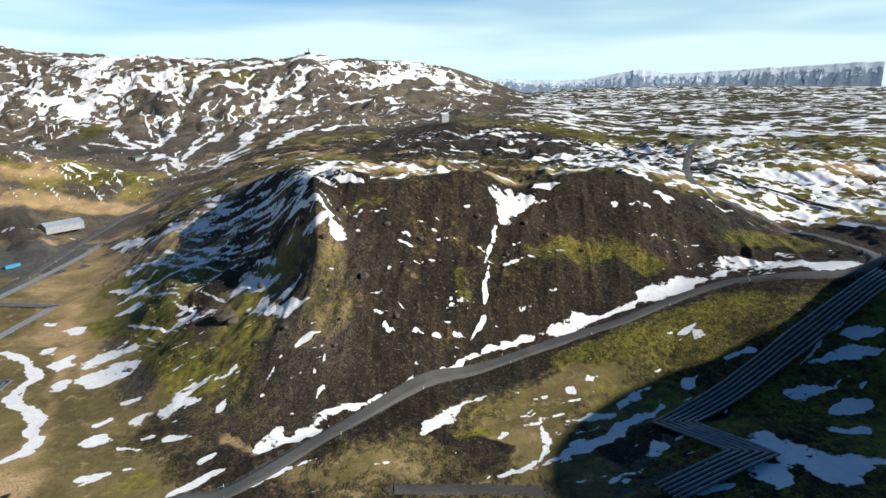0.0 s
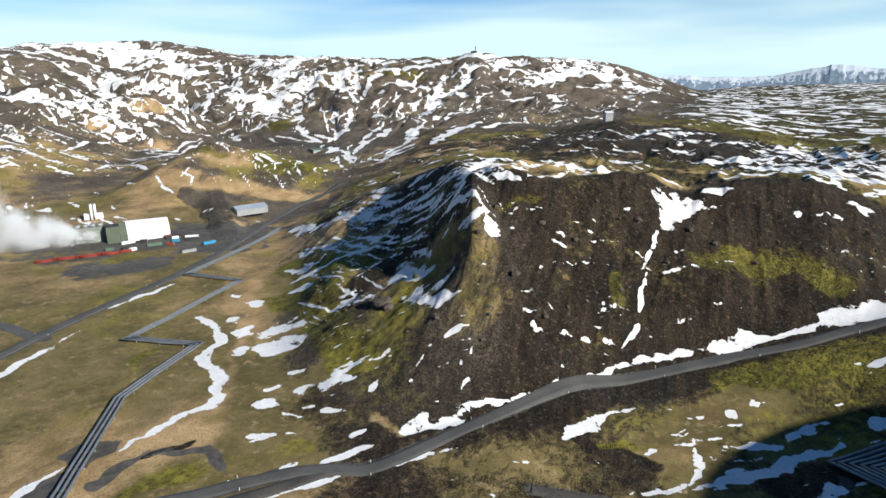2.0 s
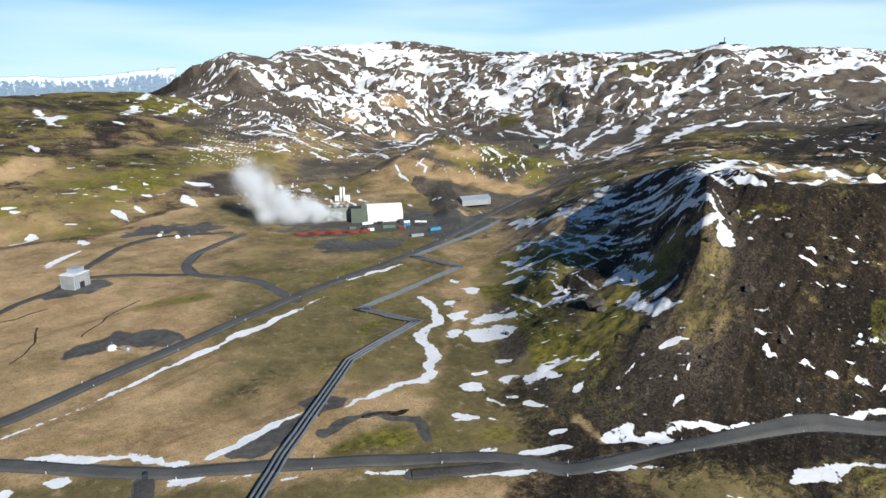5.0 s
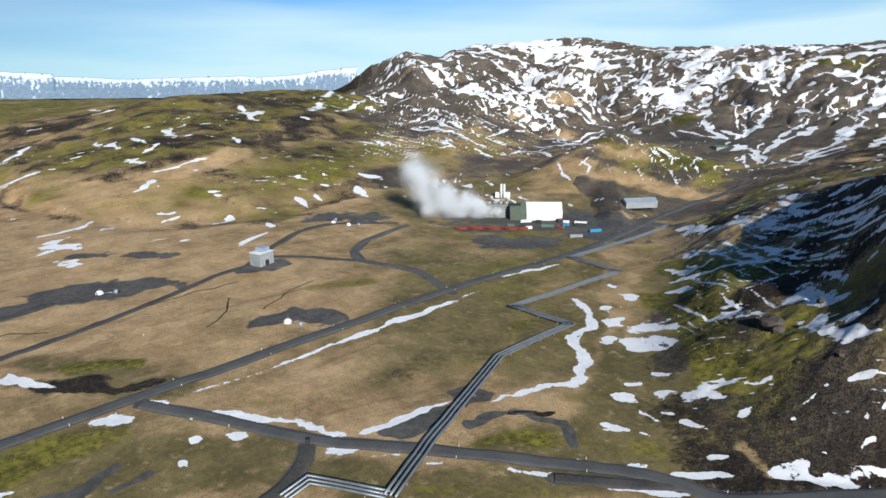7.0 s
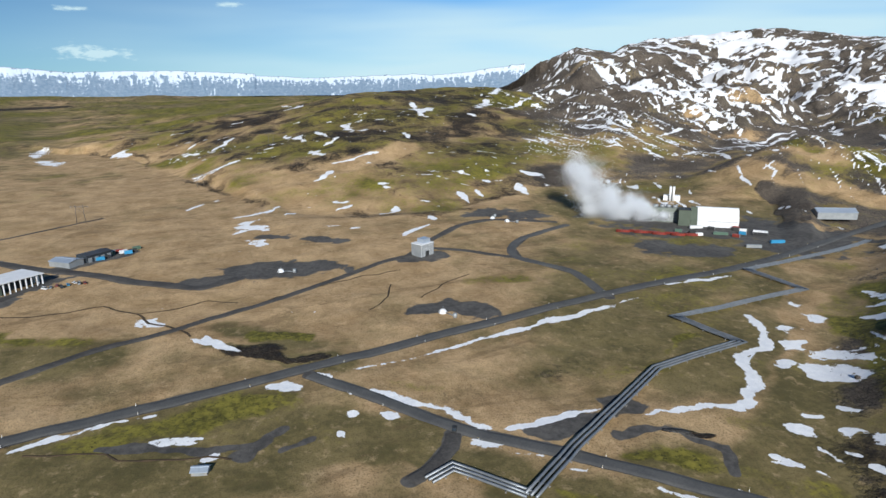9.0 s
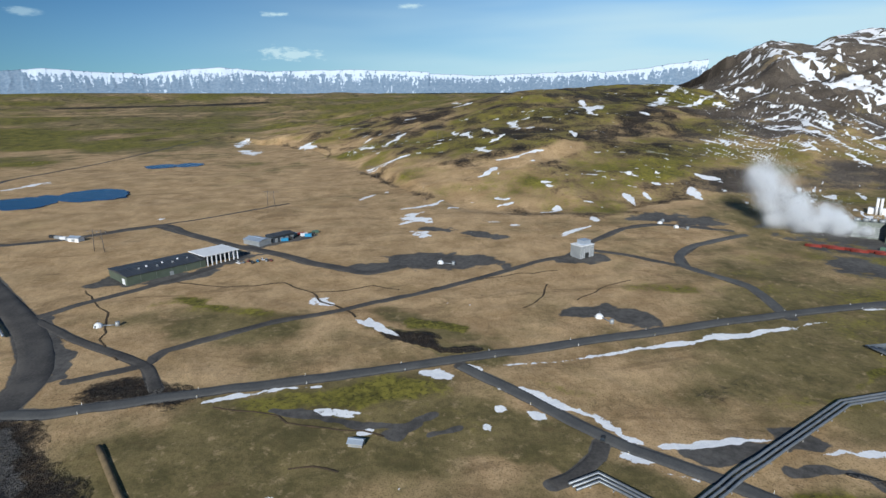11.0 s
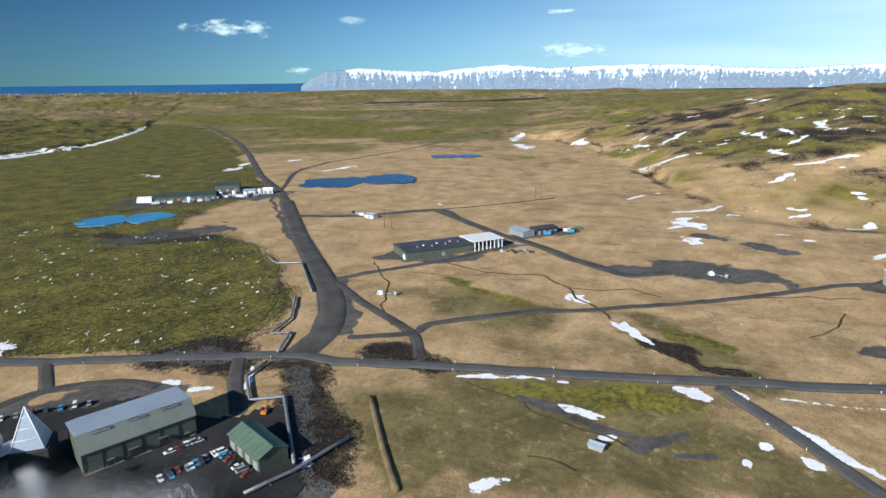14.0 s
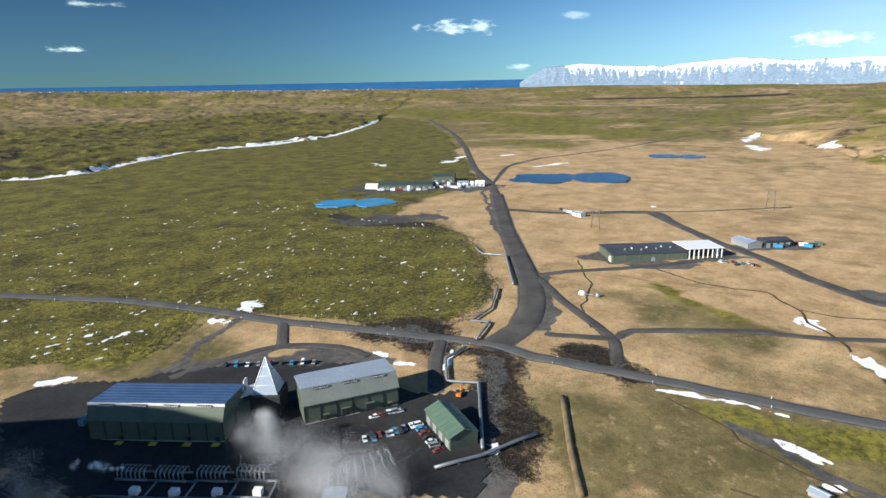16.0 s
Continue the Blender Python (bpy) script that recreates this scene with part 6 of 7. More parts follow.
# ---- the greenhouse works on the plain ----
def works():
    w = thing("works_hall", "long grey-green works hall with a white columned end", "hall", -429.8, -151.9, 129.8)
    part("wall", slab(0, 58, 0, 29, -1, 6.4, 0.08), M_WALL, w)
    roof = part("roof", prism([(-0.5, 6.4), (-0.5, 6.8), (14.5, 8.2), (29.5, 6.8), (29.5, 6.4)], -0.5, 58.0), M_ROOF_SLATE, w, "dark slate-grey sheet roof with small vents")
    for k in range(13):
        part("roof_seam", prism([(-0.5, 6.78), (-0.5, 6.95), (14.5, 8.35), (29.5, 6.95), (29.5, 6.78)], 2 + 4.4 * k, 2.2 + 4.4 * k), M_ROOF_SLATE, roof)
    for k, d in ((0, 8), (1, 10), (2, 6), (3, 11), (4, 7), (5, 12), (6, 9)):
        part("roof_vent", slab(12 + 6 * k, 13.2 + 6 * k, d, d + 1.2, 7.2, 8.7, 0.1), M_WHITE if k % 2 else M_GREY, roof)
    for k in range(5):
        part("wall_seam", slab(9.5 + 11 * k, 9.7 + 11 * k, -0.06, 0.0, 0, 6.3), M_FASCIA, w)
    part("gate", slab(-0.12, 0.02, 3, 7.5, 0, 4.2), M_WHITE, w, "white gate in the end wall")
    part("door", slab(30, 33, -0.1, 0.02, 0, 3.4), M_GREY, w)
    annex = part("annex", slab(2, 30, 29.05, 36, -1, 5.0), M_WALL, w)
    part("annex_roof", slab(1.6, 30.4, 29.06, 36.4, 5.0, 5.5), M_ROOF_SLATE, annex)
    end = part("end_wall", slab(58.3, 82, 6.5, 22, -1, 8.4), M_GLASSY, w)
    part("end_roof", prism([(-1.5, 8.7), (-1.5, 9.3), (23.5, 9.1), (23.5, 8.5)], 56.5, 85.5), M_WHITE, w, "white flat canopy roof")
    for k in range(8):
        part("column", slab(58.8 + 3.6 * k, 59.5 + 3.6 * k, -0.9, -0.2, -1, 8.7, 0.05), M_WHITE, w)
    for k in range(4):
        part("column", slab(84.0, 84.7, 4 + 5.2 * k, 4.7 + 5.2 * k, -1, 8.6, 0.05), M_WHITE, end)
    return w


works()
gable_shed("store_shed", "low grey store shed with a pale roof beside the track", -529.0, -66.0, 228, 20, 13, 4.2, 5.6, M_GREY, M_ROOF_LIGHT, 3)
gable_shed("store_shed", "dark glazed store building with a flat grey roof", -530.0, -64.0, 131, 22, 12, 5.4, 6.2, M_GLASSY, M_ROOF_SLATE, 4)


def container(label, x, y, turn, material, length=6.1, z=None):
    c = thing("container", label, "container", x, y, turn, z, group="containers")
    body = part("body", slab(0, length, 0, 2.5, 0.12, 2.7, 0.05), material, c)
    for k in range(int(length / 0.6)):
        part("rib", slab(0.2 + k * 0.6, 0.45 + k * 0.6, -0.06, 0.0, 0.3, 2.5), material, body)
    part("door", slab(length, length + 0.06, 0.1, 2.4, 0.25, 2.6), M_GREY, c)
    return c


rng = random.Random(5)
YARD = [("dark grey", M_DARK), ("blue", M_BLUE), ("white", M_WHITE), ("red", M_RED), ("grey", M_GREY), ("green", M_ROOF_GREEN)]
for k in range(9):
    nm, mt = YARD[(k * 5 + 1) % 6]
    container(f"{nm} steel shipping container beside the store shed", -545 + 7 * math.cos(k) - 2 * k + 4, -58 + 3.2 * k, 100 + rng.uniform(-12, 12), mt)
for k in range(4):
    nm, mt = (YARD[0], YARD[4], YARD[2], YARD[4])[k]
    container(f"{nm} site container on the gravel pad", -592 + 6 * k, -270 + 7 * k, 60 + 8 * k, mt)
gable_shed("pump_shed", "small white pump shed by the dark track", -572, -246, 70, 11, 7, 3.2, 4.3, M_WHITE, M_ROOF_LIGHT, 1)


# ---- the well house ----
def well_house():
    w = thing("well_house", "tall light grey two-tier well house on a gravel pad", "building", -430.8, 175.8, 113.0)
    part("body", slab(0, 14.5, 0, 11.0, -1, 10.0, 0.1), M_GREY, w)
    part("upper_body", slab(4.5, 12.5, 2, 9.0, 10.0, 13.6, 0.1), M_ROOF_LIGHT, w)
    part("parapet", slab(-0.2, 14.7, -0.2, 11.2, 9.8, 10.25), M_WHITE, w)
    for k in range(8):
        part("cladding_strip", slab(0.4 + 1.8 * k, 0.6 + 1.8 * k, -0.08, 0.02, 0, 9.7), M_WHITE, w)
    part("door", slab(5, 9, -0.12, 0.02, 0, 4.4), M_DARK, w)
    return w


well_house()


# ---- the second station across the plain ----
def station():
    s = thing("station_hall", "station hall with a steep white roof and green end wall", "hall", -420.6, 457.6, math.degrees(math.atan2(26.1, 23.7)))
    prof = [(0, -1), (0, 6.5), (8.5, 17.0), (12.5, 17.0), (12.5, -1)]
    part("wall", prism(prof, -6, 36), M_WALL, s)
    part("roof", prism([(-0.6, 5.6), (-0.9, 6.2), (8.3, 17.5), (13, 17.5), (13, 17.0), (8.5, 17.0)], 0, 36.5), M_WHITE, s, "steep white sheet roof")
    part("skirt", slab(0, 36.4, -0.3, -0.02, -0.5, 6.0), M_WHITE, s)
    part("end_block", slab(-17, -6.1, 0.5, 13.5, -1, 15.0, 0.1), M_WALL, s, "tall dark green-grey end block")
    part("block_roof", slab(-17.3, -6.1, 0.2, 13.8, 15.0, 15.5), M_DARK, s)
    part("gate", slab(-17.15, -17.0, 3, 8, 0, 6), M_DARK, s)
    return s


station()


def cooling_tower():
    c = thing("cooling_tower", "grey box cooling tower with louvres, steaming", "cooling tower", -458.0, 436.0, 48.0)
    part("body", slab(0, 24, 0, 9, -1, 14.0, 0.15), M_FASCIA, c)
    for k in range(6):
        part("louvre", slab(0.5, 23.5, -0.25, 0.0, 1.0 + 1.6 * k, 1.9 + 1.6 * k), M_GREY, c)
    for k in range(4):
        fan = part("fan_stack", tube([(3 + 6 * k, 4.5, 14.0), (3 + 6 * k, 4.5, 16.5)], 2.4, 16), M_GREY, c)
        part("fan_hub", tube([(3 + 6 * k, 4.5, 16.4), (3 + 6 * k, 4.5, 16.7)], 0.5, 8), M_DARK, fan)
    return c


cooling_tower()


def separator_stacks():
    c = thing("separator_station", "white separator block with twin silencer stacks", "building", -520.0, 522.0, 44.0)
    part("body", slab(-9, 9, 0, 7, -1, 6.0, 0.1), M_WHITE, c)
    for k in (-1, 1):
        st = part("stack", tube([(k * 1.8, -2.5, -1), (k * 1.8, -2.5, 17.0)], 1.3, 14), M_WHITE, c)
        part("stack_rim", tube([(k * 1.8, -2.5, 16.8), (k * 1.8, -2.5, 17.3)], 1.55, 14), M_GREY, st)
    return c


separator_stacks()
gable_shed("valley_shed", "grey metal shed with a pale roof on gravel ground", -372.0, 560.0, 60.0, 36, 14, 6, 9, M_GREY, M_ROOF_LIGHT, 3)
for k in range(16):
    nm, mt = YARD[rng.randrange(6)]
    container(f"{nm} site container on the station's gravel yard", -400 + rng.uniform(-18, 60), 452 + rng.uniform(-40, 30) + 0.5 * k, 45 + rng.uniform(-25, 25), mt, rng.choice((6.1, 12.2)))


def pipe_stack(x, y, turn):
    p = thing("pipe_stack", "stack of long red coated pipes on the yard", "pipe stack", x, y, turn, group="pipe stacks")
    for r in range(3):
        for k in range(6 - r):
            part("pipe", tube([(0, (k + r / 2) * 0.75, 0.4 + r * 0.62), (12, (k + r / 2) * 0.75, 0.4 + r * 0.62)], 0.35, 7), M_RED, p)
    return p


first = pipe_stack(-437, 374, 50)
for k in range(1, 8):
    x, y = -437 + 5.5 * k, 374 + 5.8 * k + (k % 2) * 4
    copy_thing(first, pose(x, y, ground_z(x, y), 0, 0, 46 + 3 * (k % 3)))
gable_shed("hill_station", "long low grey building on the snowy plateau", 271, 411, -64, 70, 13, 4.2, 6.0, M_WALL, M_ROOF_LIGHT, 5)
gable_shed("valley_hut", "pale flat building high in the side valley", -505, 1010, 60, 40, 18, 6, 8, M_GREY, M_ROOF_GREEN, 2)
gable_shed("plateau_hut", "small grey hut on the plateau's edge", -1, 1020, 20, 12, 12, 14, 16, M_GREY, M_WHITE, 1)
gable_shed("field_hut", "tiny pale hut half sunk in the meadow", -207, -4, 70, 5.5, 3.6, 1.6, 2.3, M_CONCRETE, M_ROOF_LIGHT, 1)


# ---- the pumping site beyond the moss field ----
def site_row():
    a, b = Vector((-600, -545, 0)), Vector((-674, -410, 0))
    d = (b - a).normalized()
    turn = math.degrees(math.atan2(d.y, d.x))
    across = Vector((-d.y, d.x, 0))
    for k in range(30):
        f = 0.52 + 0.5 * k / 30 if k < 22 else 0.08 + 0.055 * (k - 22)
        q = a.lerp(b, f) + across * (rng.uniform(-3, 22) if k < 22 else rng.uniform(-18, -13))
        nm, mt = (("white", M_WHITE), ("grey", M_GREY), ("white", M_WHITE), ("dark grey", M_DARK), ("pale", M_ROOF_LIGHT), ("red", M_RED))[(k * 5) % 6]
        if k % 6 == 3:
            t = thing("storage_tank", "white upright storage tank on the pumping site", "tank", q.x, q.y, group="storage tanks")
            part("shell", tube([(0, 0, -0.5), (0, 0, 6.5)], 2.6, 16), M_WHITE, t)
            part("lid", tube([(0, 0, 6.5), (0, 0, 7.1)], 1.9, 16), M_GREY, t)
        else:
            container(f"{nm} plant container on the pumping site", q.x, q.y, turn + rng.uniform(-14, 14), mt, rng.choice((6.1, 6.1, 9.0)))
    gable_shed("pump_hall", "long dark green pump hall with a ribbed sheet roof", -598, -528, 125.2, 70, 24, 6.5, 9.0, M_WALL, M_ROOF_TEAL, 9)
    gable_shed("pump_hall", "tall dark green hall behind the pumping site", -681, -503, 118.5, 31, 24, 8.5, 11.0, M_WALL, M_ROOF_TEAL, 3)
    gable_shed("plant_shed", "low dark plant shed beside the pump hall", -642, -486, 122, 18, 12, 4.6, 6.2, M_WALL, M_DARK, 2)
    gable_shed("plant_shed", "white plant shed with a pale roof by the road", -668, -452, 118, 14, 9, 5.0, 6.6, M_WHITE, M_ROOF_LIGHT, 2)
    gable_shed("plant_shed", "white plant shed with a pale roof by the road", -681, -432, 118, 12, 8, 5.5, 7.2, M_WHITE, M_WHITE, 2)
    tent = thing("storage_tent", "white rounded storage tent at the end of the pump hall", "tent", -592, -548, 116)
    part("canvas", prism([(0, -0.5)] + [(7 - 7 * math.cos(math.pi * k / 10), 6.5 * math.sin(math.pi * k / 10)) for k in range(11)] + [(14, -0.5)], 0, 17), M_WHITE, tent)
    for k in range(5):
        part("rib", prism([(6.95 - 7.05 * math.cos(math.pi * j / 10), 6.6 * math.sin(math.pi * j / 10)) for j in range(11)], 0.4 + 4 * k, 0.7 + 4 * k), M_GREY, tent)


site_row()


# ---- well heads ----
def well_dome(x, y):
    d = thing("well_dome", "white steel wellhead dome on a dark gravel pad", "wellhead", x, y, group="wellheads")
    bm = bmesh.new()
    bmesh.ops.create_uvsphere(bm, u_segments=14, v_segments=8, radius=2.6)
    bmesh.ops.delete(bm, geom=[v for v in bm.verts if v.co.z < -0.3], context="VERTS")
    part("shell", bm, M_WHITE, d)
    part("hatch", slab(-0.5, 0.5, -2.75, -2.2, 0, 1.7, 0.05), M_GREY, d)
    part("vent_pipe", tube([(0, 0, 2.3), (0, 0, 3.6), (0.8, 0, 4.2)], 0.22), M_ALU, d)
    part("blow_pipe", tube([(2.2, 1, 0.7), (9, 3, 0.7)], 0.35), M_ALU, d)
    part("silencer", tube([(10, 3.3, -0.3), (10, 3.3, 2.6)], 1.3, 12), M_GREY, d)
    return d


dome = well_dome(-315, 142)
for x, y, a in ((-445, 69, 40), (-525, 292, 120), (-510, 300, 20), (-352, -143, 70)):
    copy_thing(dome, pose(x, y, ground_z(x, y), 0, 0, a))


# ---- the distance: sea, ranges ----
def far_mat():
    k = Mat("hazed_distant_range")
    fine = k.noise(0.05, 8.0, 0.72)
    n = k.math("ADD", k.math("MULTIPLY", fine, 0.7), k.math("MULTIPLY", k.noise(0.011, 5.0, 0.6), 0.3))
    s = k.ramp(k.math("ADD", k.attr("snow"), k.math("MULTIPLY", k.math("SUBTRACT", n, 0.5), 2.6)), 0.36, 0.72)
    # blue-grey rock and bluish snow: distance haze is put into these colours
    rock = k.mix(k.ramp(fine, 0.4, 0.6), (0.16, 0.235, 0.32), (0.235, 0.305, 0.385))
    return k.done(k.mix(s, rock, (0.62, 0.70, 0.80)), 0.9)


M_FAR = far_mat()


def far_range(label, crest, low, seed, cliff, white):
    """A range behind the horizon: spurs and gullies under a snowy rim, heath at the foot."""
    c = np.array(crest)
    az = np.arange(c[0, 0], c[-1, 0], 0.05)
    top = np.interp(az, c[:, 0], c[:, 1]) + 0.06 * ridged(az * 60, az * 0, 95.0, 3, seed + 2) + 0.02 * fbm(az * 60, az * 0, 40.0, 3, seed)
    rows = 30
    verts, snow = [], []
    for k in range(rows):
        f = k / (rows - 1)
        el = low + (top - low) * f
        bend = az * 60 + 14 * vnoise(az * 3, az * 0 + 5 * f, seed)
        facet = ridged(bend + 26 * f, np.full_like(az, f * 25), 60.0, 3, seed + 5)
        gully = ridged(bend - 18 * f, np.full_like(az, f * 30), 17.0, 3, seed + 9)
        speck = fbm(az * 60, np.full_like(az, f * 45), 9.0, 3, seed + 13)
        r = np.full_like(az, 4480 + 260 * f) - 8 * facet * math.sin(math.pi * f)
        verts.append(np.stack([-r * np.sin(np.radians(az)), r * np.cos(np.radians(az)), 130 + r * np.tan(np.radians(el))], 1))
        rim = -0.30 + white * smooth(0.2, 0.85, f) + 0.5 * smooth(0.74, 0.9, f) - (0.30 * (gully + 0.1) + 0.18 * (facet + 0.1)) * smooth(0.95, 0.7, f)
        rim = rim + 0.40 * speck + 0.22 * smooth(0.42, 0.25, f)
        snow.append(rim - cliff * smooth(c[-1, 0] - 5.0, c[-1, 0] - 2.5, az) * 1.6)
    n = len(az)
    v = np.concatenate(verts)
    i = np.arange(rows - 1)[:, None] * n + np.arange(n - 1)[None, :]
    quads = np.stack([i, i + 1, i + 1 + n, i + n], -1).reshape(-1, 4)
    back = v[-n:] * 1.0
    back[:, 2] -= 300
    back[:, :2] *= 1.03
    b = (rows - 1) * n + np.arange(n - 1)
    quads = np.vstack([quads, np.stack([b, b + 1, b + 1 + n, b + n], 1)])[:, ::-1]
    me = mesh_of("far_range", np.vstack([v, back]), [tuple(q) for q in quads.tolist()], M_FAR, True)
    me.attributes.new("snow", "FLOAT", "POINT").data.foreach_set("value", np.concatenate(snow + [snow[-1]]).astype(np.float32))
    return tagged(new("backdrop", me), label, "mountains", kind="structure")


far_range("distant snow-topped mountain range above the plain, blue haze in its colour", [(58.2, 2.15), (62.2, 1.61), (64.2, 1.42), (66.8, 1.15), (68.2, 1.30), (72.6, 1.17), (74.9, 1.09), (77.1, 1.02), (82.0, 1.19), (82.1, 1.35), (87.0, 1.55), (92.0, 1.62), (96.1, 1.41), (100.1, 1.84), (106.1, 1.30), (109.4, 1.41), (113.5, 1.65), (116.1, 1.39), (117.4, 0.81), (118.4, 0.14)], -0.5, 201, 1.0, 0.72)
far_range("distant snowy ranges beyond the plateau, blue haze in their colour", [(-34.8, 2.56), (-32.5, 2.56), (-28.7, 2.38), (-24.7, 2.17), (-19.9, 1.95), (-17.3, 2.36), (-15.5, 2.11), (-12.9, 1.57), (-8.0, 1.51), (-4.4, 1.78)], 0.2, 211, 0.0, 0.75)

sea_az = np.radians(np.arange(92, 172, 1.0))
sea_v = [(-4560 * math.sin(a), 4560 * math.cos(a), 60.0) for a in sea_az] + [(-4890 * math.sin(a), 4890 * math.cos(a), 130 + 4890 * math.tan(radians(0.42))) for a in sea_az]
M_SEA = plain_mat("deep_blue_sea", (0.02, 0.10, 0.24), (0.03, 0.13, 0.28), 0.002, 0.5)
tagged(new("sea", mesh_of("sea", sea_v, [(i, i + 1, i + 1 + len(sea_az), i + len(sea_az)) for i in range(len(sea_az) - 1)], M_SEA)), "deep blue sea on the horizon", "sea", kind="structure")



def far_town():
    """Pale houses of a town strung along the far shore."""
    rnd = np.random.RandomState(61)
    vs, fs = [], []
    for k in range(420):
        a = radians(rnd.choice([rnd.normal(139, 4.5), rnd.normal(150, 4.0), rnd.uniform(122, 160)]))
        r = rnd.uniform(4150, 4780)
        x, y = -r * math.sin(a), r * math.cos(a)
        z = float(height(x, y)) - 2.0
        w, d, h = rnd.uniform(3, 10), rnd.uniform(3, 7), rnd.uniform(4, 7)
        b = len(vs)
        vs += [(x + sx * w, y + sy * d, z + sz * h) for sz in (0, 1) for sx, sy in ((-1, -1), (1, -1), (1, 1), (-1, 1))]
        fs += [(b + p, b + q, b + q + 4, b + p + 4) for p, q in ((0, 1), (1, 2), (2, 3), (3, 0))] + [(b + 4, b + 5, b + 6, b + 7)]
    tagged(new("town", mesh_of("town", vs, fs, M_CONCRETE)), "pale houses of a distant town along the shore", "town", kind="stuff")


far_town()

# ---- steam ----
def steam_mat(name, grey):
    k = Mat(name)
    dif, tra = (k.n.new(n) for n in ("ShaderNodeBsdfDiffuse", "ShaderNodeBsdfTranslucent"))
    for q in (dif, tra):
        q.inputs["Color"].default_value = (grey, grey * 1.015, grey * 1.03, 1)
    body = k.n.new("ShaderNodeMixShader")
    body.inputs[0].default_value = 0.5
    k.l.new(dif.outputs[0], body.inputs[1])
    k.l.new(tra.outputs[0], body.inputs[2])
    k.l.new(body.outputs[0], k.n["Material Output"].inputs["Surface"])
    return k.m


M_STEAM = steam_mat("white_steam", 0.93)
M_STEAM_THIN = steam_mat("thin_grey_steam", 0.72)


def steam(label, path, puffs, drops, size, seed, material=None):
    """A drifting plume: billows of fine droplet clumps, dense in the middle and thin at the edge."""
    rnd = np.random.RandomState(seed)
    u = rnd.rand(puffs) * (len(path) - 1.001)
    i = u.astype(int)
    c = np.array([q for q, _ in path])
    w = np.array([q for _, q in path])
    f = (u - i)[:, None]
    rad = w[i] * (1 - f[:, 0]) + w[i + 1] * f[:, 0]
    mid = c[i] * (1 - f) + c[i + 1] * f + rnd.normal(0, 0.38, (puffs, 3)) * rad[:, None]
    k = rnd.randint(0, puffs, drops)
    at = mid[k] + rnd.normal(0, 0.30, (drops, 3)) * rad[k][:, None] * rnd.uniform(0.5, 1.2, puffs)[k][:, None]
    at = at[at[:, 2] > 0.8]
    s = size * rnd.uniform(0.6, 1.4, len(at))
    a, b = rnd.normal(0, 1, (2, len(at), 3))
    a /= np.linalg.norm(a, axis=1)[:, None]
    b = np.cross(a, b)
    b /= np.linalg.norm(b, axis=1)[:, None]
    ring = [math.cos(q) * a + math.sin(q) * b for q in (0.0, 2.094, 4.189)]
    vs = (at[:, None, :] + np.stack(ring, 1) * s[:, None, None]).reshape(-1, 3)
    fs = np.arange(3 * len(at)).reshape(-1, 3)
    me = bpy.data.meshes.new("steam")
    me.vertices.add(len(vs))
    me.vertices.foreach_set("co", vs.astype(np.float32).ravel())
    me.loops.add(fs.size)
    me.loops.foreach_set("vertex_index", fs.astype(np.int32).ravel())
    me.polygons.add(len(fs))
    me.polygons.foreach_set("loop_start", (np.arange(len(fs)) * 3).astype(np.int32))
    me.update(calc_edges=True)
    me.materials.append(material or M_STEAM)
    return tagged(new("steam", me), label, "steam", kind="stuff")


steam("white steam plume drifting from the cooling tower", [((-452.0, 444.0, 9.0), 6.0), ((-459.4, 438.4, 5.6), 8.5), ((-470.4, 426.6, 10.3), 11.8), ((-482.2, 413.2, 13.9), 16.5), ((-493.6, 399.5, 20.0), 21.2), ((-502.8, 387.9, 30.2), 22.4), ((-508.0, 381.0, 42.2), 20.1), ((-513.1, 374.1, 54.0), 15.3), ((-497.4, 394.7, 6.1), 13.0)], 70, 230000, 0.24, 3)
steam("thin grey steam drifting over the plant yard", [((-124.0, -172.0, 15.0), 5.4), ((-121.0, -166.0, 12.0), 9.5), ((-117.0, -155.0, 9.0), 12.2), ((-119.0, -145.0, 8.0), 12.2), ((-122.0, -136.0, 7.0), 12.2), ((-130.0, -124.0, 6.0), 12.2), ((-126.0, -113.0, 5.0), 12.2), ((-112.0, -131.0, 5.0), 12.2), ((-117.0, -119.0, 5.0), 12.2)], 110, 400000, 0.052, 4, M_STEAM_THIN)
steam("pale steam rising at the yard's far corner", [((-48.5, -188.9, 25.5), 10.0), ((-52.5, -182.6, 22.0), 9.0), ((-56.5, -179.3, 19.0), 6.0)], 16, 14000, 0.06, 5, M_STEAM_THIN)
steam("small dense white steam jet among the pipes", [((-70.3, -195.8, 15.5), 1.6), ((-73.8, -194.5, 13.6), 2.0), ((-77.2, -193.1, 11.3), 1.6), ((-81.6, -191.3, 9.1), 0.8)], 16, 9000, 0.06, 6)


